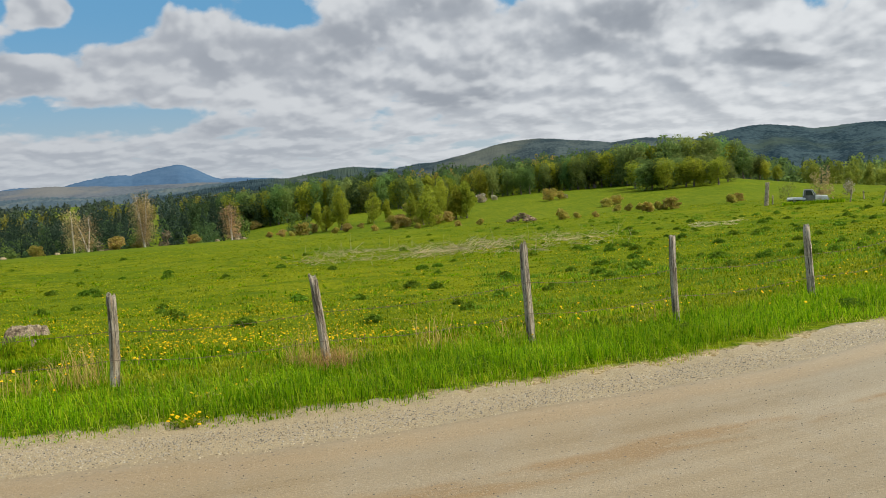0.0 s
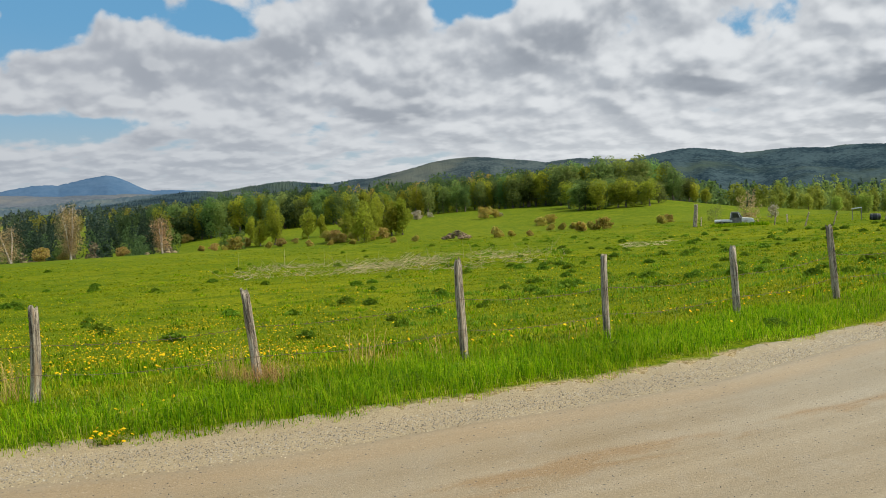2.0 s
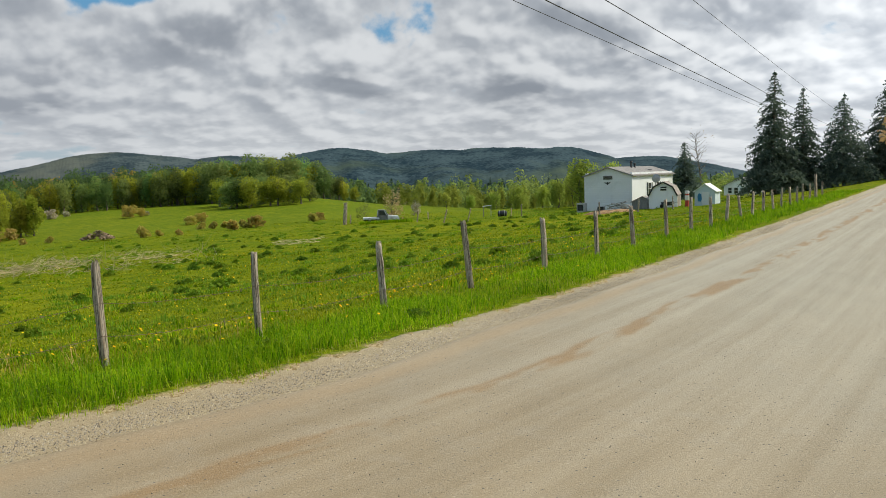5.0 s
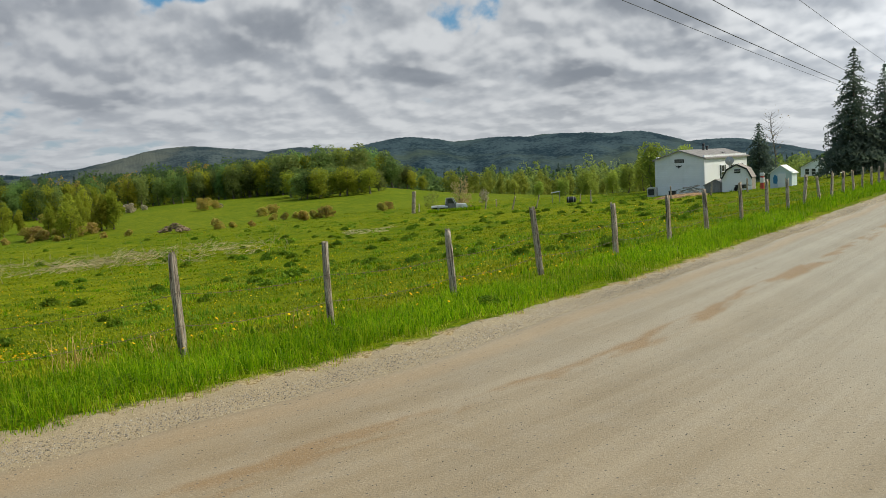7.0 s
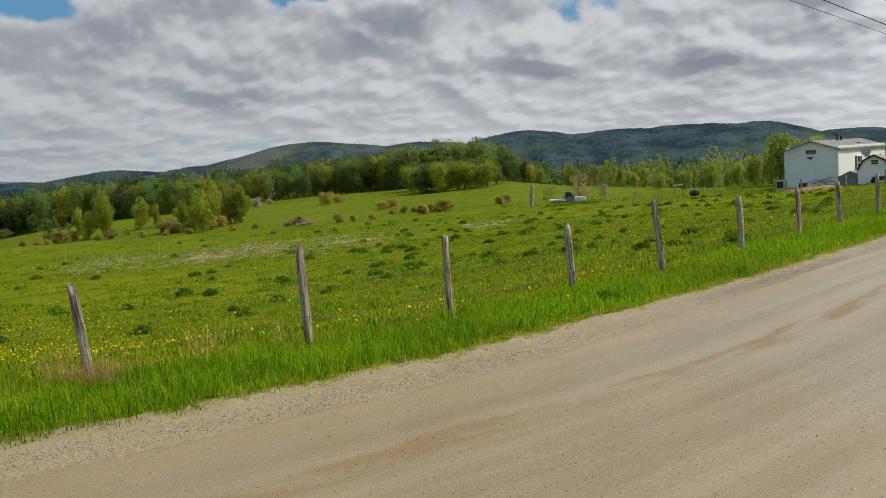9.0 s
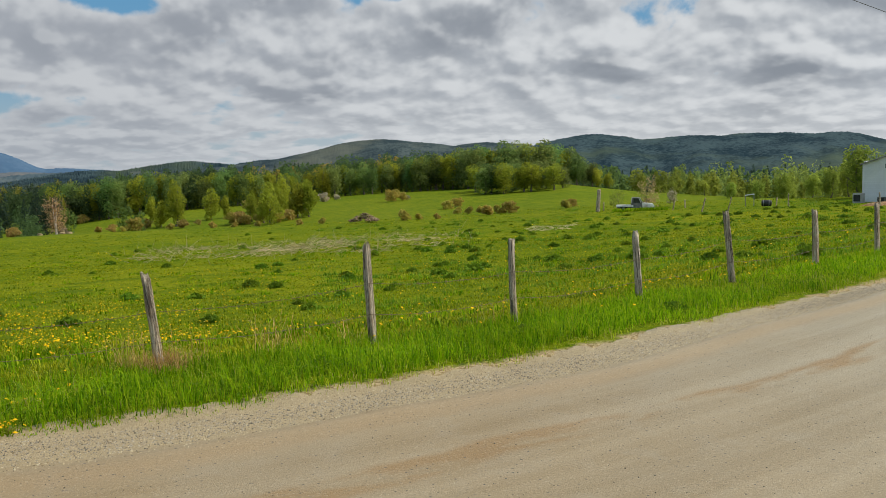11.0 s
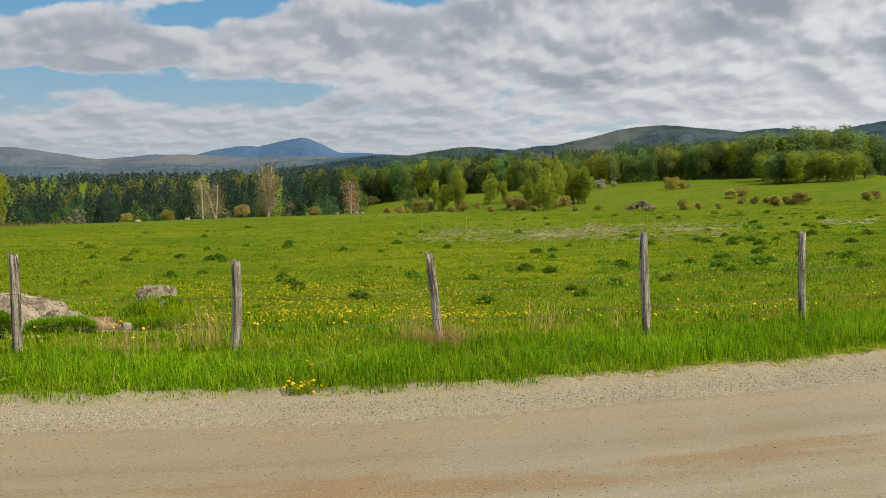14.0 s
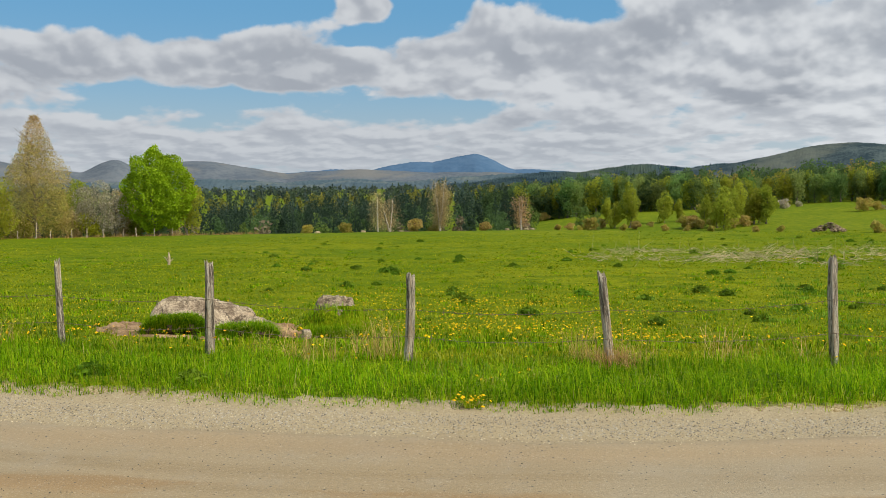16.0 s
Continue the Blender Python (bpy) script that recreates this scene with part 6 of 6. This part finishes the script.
def box_bm(size, at=(0, 0, 0), bevel=0.0, bm=None):
    """A box standing on at, its corner edges eased by bevel."""
    bm = bm or bmesh.new()
    made = bmesh.ops.create_cube(bm, size=1.0)["verts"]
    bmesh.ops.transform(bm, matrix=Matrix.Translation(Vector(at) + Vector((0, 0, size[2] / 2))) @ Matrix.Diagonal((*size, 1)), verts=made)
    if bevel:
        edges = list({e for v in made for e in v.link_edges})
        bmesh.ops.bevel(bm, geom=edges, offset=bevel, segments=2, affect="EDGES")
    return bm


def prism_bm(profile, depth, at=(0, 0, 0)):
    """An outline in x, z drawn out along y."""
    bm = bmesh.new()
    a = [bm.verts.new((x + at[0], at[1], z + at[2])) for x, z in profile]
    b = [bm.verts.new((x + at[0], at[1] + depth, z + at[2])) for x, z in profile]
    bm.faces.new(a), bm.faces.new(b[::-1])
    for i in range(len(a)):
        j = (i + 1) % len(a)
        bm.faces.new((a[j], a[i], b[i], b[j]))
    return bm


def frame_at(az, d, heading):
    """Local x to the right along the front, y away along the bearing 'heading'."""
    x, y = polar(az, d)
    return Matrix.Translation((x, y, float(land(x, y)))) @ pose(0, 0, 0, 0, 0, heading)


def gable_roof(parent, wide, deep, eave, peak, over=0.25, thick=0.12, mat=None, base=0.0):
    for side in (-1, 1):
        prof = [(0, peak), (side * (wide / 2 + over), eave - over * (peak - eave) / (wide / 2)), (side * (wide / 2 + over), eave - over * (peak - eave) / (wide / 2) + thick), (0, peak + thick)]
        part("roof", prism_bm(prof if side > 0 else prof[::-1], deep + 2 * over, (0, -over, base)), parent, material=mat or ROOFING)


def window(parent, at, wide, high, facing="x", shutters=False):
    """A pane in a white frame, set on a wall that faces x or -y."""
    turn = Matrix.Translation(at) @ pose(0, 0, 0, 0, 0, 90 if facing == "x" else 0)
    win = part("window", box_bm((wide, 0.05, high)), parent, material=PANE)
    win.matrix_basis = turn
    for sx, sz, w, h in ((0, -0.06, wide + 0.16, 0.07), (0, high, wide + 0.16, 0.07), (-wide / 2 - 0.04, 0, 0.08, high), (wide / 2 + 0.04, 0, 0.08, high), (0, high / 2 - 0.02, wide, 0.04)):
        part("frame", box_bm((w, 0.08, h), (sx, -0.02, sz)), win, material=TRIM_WHITE)
    if shutters:
        for s in (-1, 1):
            sh = part("shutter", box_bm((0.34, 0.05, high + 0.12), (s * (wide / 2 + 0.27), -0.02, -0.06), 0.01), win, "dark green shutter", material=SHUTTER)
    return win


def make_house():
    root = thing("house", None, "white-sided single-storey house with a grey shingle roof", "house")
    W, L, E, P = 4.9, 14.0, 3.75, 4.55
    mid = (-36.75, 91.5)
    root.matrix_basis = frame_at(mid[0], mid[1], -57)
    t = 0.16
    gable = [(-W / 2, 0), (W / 2, 0), (W / 2, E), (0, P), (-W / 2, E)]
    part("wall", prism_bm(gable, t, (0, 0, -0.3)), root, material=SIDING)
    part("wall", prism_bm(gable, t, (0, L - t, -0.3)), root, material=SIDING)
    for s in (-1, 1):
        part("wall", box_bm((t, L - 2 * t, E + 0.3), (s * (W / 2 - t / 2), L / 2, -0.3)), root, material=SIDING)
    gable_roof(root, W, L, E - 0.3, P - 0.3)
    for s in (-1, 1):
        part("corner_trim", box_bm((0.1, 0.1, E), (s * (W / 2 + 0.01), -0.01, -0.3)), root, material=TRIM_WHITE)
    part("skirting", box_bm((W + 0.06, 0.05, 1.0), (0, -0.03, -0.3)), root, "slightly darker white skirting", material=SIDING)
    # laps of the siding show as thin shadow lines
    for k in range(1, 16):
        z = 0.7 + k * 0.19
        if z < E - 0.3:
            part("siding_lap", box_bm((W, 0.010, 0.012), (0, -0.004, z)), root, material=SIDING)
    vent = part("vent", box_bm((0.95, 0.05, 0.36), (0, -0.04, 3.10)), root, "dark louvred gable vent", material=DARK)
    for k in range(4):
        part("louvre", box_bm((0.85, 0.05, 0.03), (0, -0.08, 3.15 + k * 0.08)), vent, material=GREY_WOOD)
    wing = [(-0.34, 0.14), (-0.12, 0.06), (0, 0.13), (0.12, 0.06), (0.34, 0.14), (0.2, -0.02), (0.06, -0.06), (0, -0.2), (-0.06, -0.06), (-0.2, -0.02)]
    part("wall_ornament", prism_bm(wing, 0.04, (-0.05, -0.06, 2.72)), root, "small black spread-winged metal ornament", material=DARK)
    for y, w, h in ((5.6, 0.9, 1.25), (8.4, 0.9, 1.25), (11.5, 0.9, 1.25)):
        window(root, (W / 2 + 0.03, y, 1.35), w, h, "x", True)
    door = part("door", box_bm((0.06, 0.95, 2.05), (W / 2 + 0.03, 7.0, 0.6)), root, "white entrance door", material=TRIM_WHITE)
    part("door_handle", box_bm((0.06, 0.05, 0.12), (W / 2 + 0.08, 6.65, 1.55)), door, material=METAL_GREY)
    steps = part("steps", box_bm((0.9, 1.3, 0.22), (W / 2 + 0.5, 7.0, 0.3)), root, "grey wooden steps", material=GREY_WOOD)
    part("tread", box_bm((0.4, 1.3, 0.25), (W / 2 + 1.15, 7.0, 0.02)), steps, material=GREY_WOOD)
    for y, h in ((6.1, 0.55), (7.2, 0.32)):
        v, f = tube([(0.35, y, 4.0), (0.35, y, 4.25 + h)], 0.11, 10)
        pipe = part("chimney_pipe", mesh("chimney_pipe", v, f, DARK, True), root, "short dark roof pipe")
        v, f = tube([(0.35, y, 4.25 + h), (0.35, y, 4.36 + h)], [0.17, 0.16], 10)
        part("cap", mesh("cap", v, f, DARK, True), pipe)
    part("skylight", box_bm((0.6, 0.8, 0.08), (1.2, 9.2, 3.9), 0.02), root, material=DARK)
    return root


make_house()


def gambrel_shed():
    root = thing("gambrel_shed", None, "small white barn-shaped shed with dark roof edges", "shed")
    root.matrix_basis = frame_at(-40.1, 86.5, -47)
    W, L = 2.6, 3.2
    out = [(-W / 2, 0), (W / 2, 0), (W / 2, 1.25), (W * 0.33, 2.1), (0, 2.55), (-W * 0.33, 2.1), (-W / 2, 1.25)]
    part("front_wall", prism_bm(out, 0.08, (0, 0, -0.15)), root, material=SIDING)
    part("back_wall", prism_bm(out, 0.08, (0, L, -0.15)), root, material=SIDING)
    for s in (-1, 1):
        part("side_wall", box_bm((0.08, L - 0.1, 1.4), (s * (W / 2 - 0.05), L / 2, -0.15)), root, material=TAN_SIDE)
    pts = out[2:]
    for (x0, z0), (x1, z1) in zip(pts, pts[1:]):
        prof = [(x0, z0), (x1, z1), (x1 * 1.05, z1 + 0.07), (x0 * 1.05, z0 + 0.07)]
        part("roof", prism_bm(prof, L + 0.3, (0, -0.12, -0.15)), root, "brown shingle roof", material=TAN_SIDE)
        part("roof_edge", prism_bm([(x0, z0 - 0.06), (x1, z1 - 0.06), (x1 * 1.06, z1 + 0.08), (x0 * 1.06, z0 + 0.08)], 0.05, (0, -0.18, -0.15)), root, "dark roof trim", material=DARK)
    win = part("window", box_bm((0.55, 0.05, 0.36), (0.05, -0.03, 1.62)), root, "dark window with a white rail", material=PANE)
    part("rail", box_bm((0.55, 0.06, 0.05), (0.05, -0.05, 1.78)), win, material=TRIM_WHITE)
    return root


gambrel_shed()


def satellite_dish():
    root = thing("satellite_dish", None, "grey satellite dish on a pole behind the shed", "dish")
    root.matrix_basis = frame_at(-39.7, 91.0, -57)
    part("pole", mesh("pole", *tube([(0, 0, -0.2), (0, 0, 2.75)], 0.03, 8), METAL_GREY, True), root)
    r, a = np.meshgrid(np.linspace(0.02, 0.42, 6), np.linspace(0, 2 * np.pi, 20, endpoint=False), indexing="ij")
    v = np.stack([r * np.cos(a), 0.35 * r ** 2 - 0.1, r * np.sin(a) + 2.85], -1).reshape(-1, 3)
    v2 = v + np.array([0, 0.02, 0])
    f = grid_faces(6, 20, True)
    part("bowl", mesh("bowl", np.vstack([v, v2]), np.vstack([f, f[:, ::-1] + len(v)]), METAL_GREY, True), root)
    part("arm", mesh("arm", *tube([(0, -0.1, 2.5), (0, -0.45, 2.75)], 0.015, 6), METAL_GREY), root)


satellite_dish()


def small_shed(name, az, d, wide, deep, eave, peak, wall, roof, label, door=True, heading=-57):
    root = thing(name, None, label, "shed")
    root.matrix_basis = frame_at(az, d, heading)
    out = [(-wide / 2, 0), (wide / 2, 0), (wide / 2, eave), (0, peak), (-wide / 2, eave)]
    part("front_wall", prism_bm(out, 0.06, (0, 0, -0.15)), root, material=wall)
    part("back_wall", prism_bm(out, 0.06, (0, deep, -0.15)), root, material=wall)
    for s in (-1, 1):
        part("side_wall", box_bm((0.06, deep - 0.06, eave + 0.1), (s * (wide / 2 - 0.04), deep / 2 + 0.03, -0.15)), root, material=wall)
    gable_roof(root, wide, deep, eave - 0.15, peak - 0.15, 0.12, 0.06, roof)
    if door:
        part("door", box_bm((wide * 0.36, 0.05, eave * 0.85), (wide * 0.05, -0.03, 0)), root, material=TRIM_WHITE if wall is BLUE_PAINT else wall)
    return root


small_shed("tool_shed", -38.85, 88.5, 2.1, 1.6, 0.85, 1.35, GREY_WOOD, GREY_WOOD, "low grey board shed between house and barn-shaped shed")
play = small_shed("playhouse", -42.6, 80, 1.75, 1.7, 1.35, 1.95, BLUE_PAINT, TRIM_WHITE, "child's pale blue and white playhouse with a white roof")
part("mural", prism_bm([(-0.6, 0.35), (-0.35, 0.3), (-0.25, 0.55), (-0.3, 0.95), (-0.5, 1.05), (-0.62, 0.8)], 0.03, (0, -0.04, 0)), play, "darker blue painted shape", material=surface("blue mural", (0.04, 0.18, 0.34), (0.06, 0.24, 0.42), 3, 20, 0.6, 0))


def far_house():
    root = thing("house", None, "pale two-storey house half hidden by the spruces", "house")
    root.matrix_basis = frame_at(-44.6, 150, -57) @ Matrix.Diagonal((0.8, 0.8, 0.72, 1))
    out = [(-3, 0), (3, 0), (3, 4.2), (0, 5.9), (-3, 4.2)]
    part("wall", prism_bm(out, 0.2), root, material=SIDING)
    part("wall", box_bm((0.2, 8.6, 4.2), (2.9, 4.5, 0)), root, material=SIDING)
    part("wall", box_bm((0.2, 8.6, 4.2), (-2.9, 4.5, 0)), root, material=SIDING)
    part("wall", prism_bm(out, 0.2, (0, 8.8, 0)), root, material=SIDING)
    gable_roof(root, 6, 9, 4.2, 5.9)
    for x in (-1.8, -0.6, 0.6, 1.8):
        window(root, (x, -0.04, 2.6), 0.7, 1.2, "y")


far_house()


def yard():
    # red and white lantern post
    root = thing("yard_post", None, "red and white painted yard post", "post")
    root.matrix_basis = frame_at(-41.55, 84, -57)
    part("shaft", box_bm((0.3, 0.3, 1.25), (0, 0, -0.1), 0.03), root, material=RED_PAINT)
    part("panel", box_bm((0.34, 0.34, 0.5), (0, 0, 0.55), 0.03), root, "white middle panel", material=TRIM_WHITE)
    part("top", box_bm((0.36, 0.36, 0.3), (0, 0, 1.15), 0.06), root, "white rounded top", material=TRIM_WHITE)
    # air unit by the corner
    root = thing("air_unit", None, "grey outdoor air unit at the house corner", "air unit")
    root.matrix_basis = frame_at(-35.1, 90, -57)
    part("case", box_bm((0.8, 0.8, 0.95), (0, 0, -0.05), 0.04), root, material=METAL_GREY)
    part("grille", box_bm((0.6, 0.03, 0.6), (0, -0.41, 0.15)), root, material=DARK)
    # boards leaning in a heap
    root = thing("lumber_heap", None, "heap of weathered boards by the house wall", "lumber")
    root.matrix_basis = frame_at(-37.5, 88, -57)
    rng = np.random.default_rng(9)
    for k in range(12):
        ob = part("board", box_bm((rng.uniform(1.2, 2.4), 0.2, 0.04)), root, material=GREY_WOOD if k % 3 else TAN_SIDE)
        ob.matrix_basis = Matrix.Translation((rng.uniform(-0.5, 0.5), rng.uniform(-0.3, 0.3), 0.08 + 0.05 * k)) @ pose(0, 0, 0, rng.uniform(-8, 8), rng.uniform(-16, 16), rng.uniform(-25, 25))
    root = thing("crate", None, "black box on the ground by the house", "box")
    root.matrix_basis = frame_at(-36.3, 89, -57)
    part("body", box_bm((0.6, 0.5, 0.45), (0, 0, -0.03), 0.03), root, material=DARK)
    part("lid", box_bm((0.64, 0.54, 0.06), (0, 0, 0.42), 0.02), root, material=DARK)
    root = thing("wheelbarrow", None, "dark wheelbarrow before the barn-shaped shed", "wheelbarrow")
    root.matrix_basis = frame_at(-40.35, 84.5, -70)
    part("tray", prism_bm([(-0.5, 0.55), (-0.3, 0.25), (0.35, 0.25), (0.55, 0.6)], 0.6, (0, -0.3, 0)), root, material=DARK)
    part("wheel", mesh("wheel", *tube([(-0.55, -0.05, 0.18), (-0.55, 0.05, 0.18)], 0.18, 14), RUBBER, True), root)
    for s in (-0.25, 0.25):
        part("leg", box_bm((0.04, 0.04, 0.3), (0.35, s, -0.02)), root, material=METAL_GREY)
        part("handle", mesh("handle", *tube([(0.3, s, 0.35), (1.0, s, 0.55)], 0.02, 6), GREY_WOOD), root)
    # barrel, gate frame and old posts
    root = thing("barrel", None, "dark barrel lying in the pasture", "barrel")
    root.matrix_basis = frame_at(-30.05, 93, -30)
    s = np.linspace(0, 1, 9)
    part("body", mesh("body", *tube(np.column_stack([s * 0.9 - 0.45, s * 0, s * 0 + 0.3]), 0.28 + 0.04 * np.sin(s * np.pi), 16), DARK, True), root)
    for x in (-0.25, 0.25):
        part("hoop", mesh("hoop", *tube([(x - 0.02, 0, 0.3), (x + 0.02, 0, 0.3)], 0.335, 16, False), METAL_GREY), root)
    root = thing("gate_frame", None, "bare white gate frame standing in the pasture", "gate")
    root.matrix_basis = frame_at(-29.1, 95.5, -28)
    for x in (-0.4, 0.4):
        part("upright", box_bm((0.07, 0.07, 1.3 - (0.12 if x < 0 else 0)), (x, 0, -0.05)), root, material=GREY_WOOD)
    ob = part("crossbar", box_bm((0.95, 0.08, 0.1)), root, "white top bar", material=TRIM_WHITE)
    ob.matrix_basis = Matrix.Translation((0, 0, 1.12)) @ pose(0, 0, 0, 0, -7, 0)
    for i, (az, d, h, lean) in enumerate(((-20.35, 98, 0.95, 0), (-24.6, 91, 1.2, 7), (-26.3, 86, 1.3, 14), (-27.85, 83.5, 1.3, 14), (-25.3, 96, 0.8, 0), (-30.6, 92, 0.8, 4), (-31.3, 90, 1.2, 0), (-36.2, 80, 1.1, 0), (-38.6, 78, 1.1, 1), (-40.7, 76, 1.1, 0))):
        ob = thing("old_post", make_post(600 + i, h, 0.07), "grey weathered post leaning in the pasture" if lean else "grey weathered post in the pasture", "fence post", "posts across the pasture")
        ob.matrix_basis = frame_at(az, d, az) @ pose(0, 0, 0, 0, lean, 0)
    ob = thing("white_post", make_post(620, 2.35, 0.21), "thick pale stub of a utility pole in the pasture", "post")
    ob.matrix_basis = frame_at(-20.0, 97.5, -20) @ pose(0, 0, 0, 0, 3, 0)


yard()


def pickup():
    root = thing("pickup_truck", None, "old white pickup with a faded grey cab parked in grass", "truck")
    root.matrix_basis = frame_at(-22.3, 95, -22) @ Matrix.Diagonal((0.92, 0.92, 0.92, 1))
    part("bed", box_bm((1.9, 1.6, 0.22), (-1.15, 0, 0.45), 0.04), root, "white flat truck bed", material=CAR_WHITE)
    part("frame_rail", box_bm((3.9, 0.7, 0.16), (0, 0, 0.30)), root, material=DARK)
    part("hood", prism_bm([(0.75, 0.35), (2.0, 0.35), (2.0, 0.72), (1.85, 0.80), (0.75, 0.88)], 1.55, (0, -0.78, 0)), root, "faded white hood", material=CAR_WHITE)
    part("cab", prism_bm([(-0.5, 0.35), (0.8, 0.35), (0.8, 0.88), (0.45, 1.5), (-0.35, 1.52), (-0.5, 0.9)], 1.5, (0, -0.75, 0)), root, "faded grey cab", material=CAB_GREY)
    part("door_window", prism_bm([(-0.2, 0.92), (0.6, 0.92), (0.36, 1.4), (-0.2, 1.42)], 0.03, (0, -0.78, 0)), root, material=PANE)
    # Pale metal instead of glass puts the windscreen's reflection into its colour.
    part("windscreen", prism_bm([(0.80, 0.90), (0.84, 0.90), (0.50, 1.5), (0.45, 1.5)], 1.4, (0, -0.7, 0)), root, "windscreen in pale grey metal, its reflection in the colour", material=METAL_GREY)
    for x in (-0.42, 0.62):
        ob = part("pillar", box_bm((0.06, 0.04, 0.6)), root, "white cab pillar", material=CAR_WHITE)
        ob.matrix_basis = Matrix.Translation((x, -0.79, 0.9)) @ pose(0, 0, 0, 0, -22 if x > 0 else 6, 0)
    part("bumper", box_bm((0.12, 1.6, 0.16), (2.06, 0, 0.36), 0.03), root, material=METAL_GREY)
    for x in (-1.3, 1.3):
        for y in (-0.72, 0.72):
            w = part("wheel", mesh("wheel", *tube([(x, y - 0.11, 0.30), (x, y + 0.11, 0.30)], 0.33, 18), RUBBER, True), root)
            part("rim", mesh("rim", *tube([(x, y - 0.125, 0.30), (x, y + 0.125, 0.30)], 0.17, 12), METAL_GREY, True), w)


pickup()

# ---- far fence along the brow ----
far_post = make_post(640, 1.25, 0.09)
for i in range(17):
    az = 50.5 - i * 0.95 + 0.12 * math.sin(i * 2.3)
    ob = thing("fence_post", far_post, "pale wooden fence post before the hedgerow", "fence post", "posts of the far fence")
    ob.matrix_basis = frame_at(az, 143 + 0.25 * i, az) @ pose(0, 0, 0, 0, 4 * math.sin(i * 1.7), 0) @ Matrix.Diagonal((1, 1, 2.0 if i == 8 else 0.85 + 0.25 * math.sin(i) ** 2, 1))
strewn("dry_grass", 650, 900, (30, 49), (143, 149), (0.3, 0.7), "tan dead grass along the far fence", DRY, (0.6, 1.4), 0.03)
STUMP = surface("dead wood", (0.3, 0.22, 0.14), (0.5, 0.4, 0.28), 4, 30, 0.9, 0.5)
stub = thing("dead_stump", mesh("dead_stump", *joined([tube([(0, 0, -0.05), (0.05, 0, 0.45), (0.0, 0.02, 0.75)], [0.09, 0.07, 0.03], 7)] + [tube([(0, 0, 0.1), (0.3 * math.cos(k), 0.3 * math.sin(k), 0.35 + 0.05 * k)], [0.03, 0.008], 5) for k in range(6)]), STUMP), "splintered dead stump with bare shoots", "stump")
stub.matrix_basis = frame_at(35.5, 56, 0)

# ---- power line ----
def utility_pole(x, y, label):
    root = thing("utility_pole", None, label, "utility pole")
    root.location = (x, y, float(land(x, y)))
    part("pole", mesh("pole", *tube([(0, 0, -0.3), (0, 0, 5), (0, 0, 9.6)], [0.16, 0.14, 0.11], 12), GREY_WOOD, True), root)
    ob = part("crossarm", box_bm((2.6, 0.12, 0.14)), root, material=GREY_WOOD)
    ob.matrix_basis = Matrix.Translation((0, -0.16, 8.9)) @ pose(0, 0, 0, 0, 0, -54)


utility_pole(-52, -21, "tall wooden utility pole beside the road")
utility_pole(140, 117, "tall wooden utility pole further along the road")
for (ax, ay), (bx, by), r in (((20.2, 31.0), (79, 76), 0.013), ((21.6, 30.8), (96, 88), 0.022), ((24.2, 30.4), (95, 84.5), 0.018), ((28.2, 29.8), (58.5, 52.3), 0.010)):
    dx, dy = (bx - ax), (by - ay)
    k = np.linspace(-72.0 / dx, 118.0 / dx, 40)
    px, py = ax + k * dx, ay + k * dy
    s = np.linspace(0, 1, 40)
    pts = np.column_stack([px, py, 8.85 - 0.9 * 4 * s * (1 - s)])
    thing("power_cable", mesh("power_cable", *tube(pts, r, 6), CABLE, True), "thin black overhead power cable", "cable", "cables of the power line")

# rank growth round the parked truck
turf(660, 1500, (-24.3, -20.9), (92.6, 94.0), (0.2, 0.5), "tall rank grass round the parked truck", 0.05)
settle(broad_tree("twiggy_bush", 661, 3.4, 1.5, LEAF_TWIG, "thin tan leafless bush behind the truck", "bush", n=700, size=0.09, base=0.1, limb_n=26, girth=0.04), -23.1, 99)
settle(broad_tree("twiggy_bush", 662, 2.2, 1.0, LEAF_YOUNG, "thin green sapling beside the truck", "bush", n=260, size=0.09, base=0.1, limb_n=16, girth=0.03), -21.2, 99)
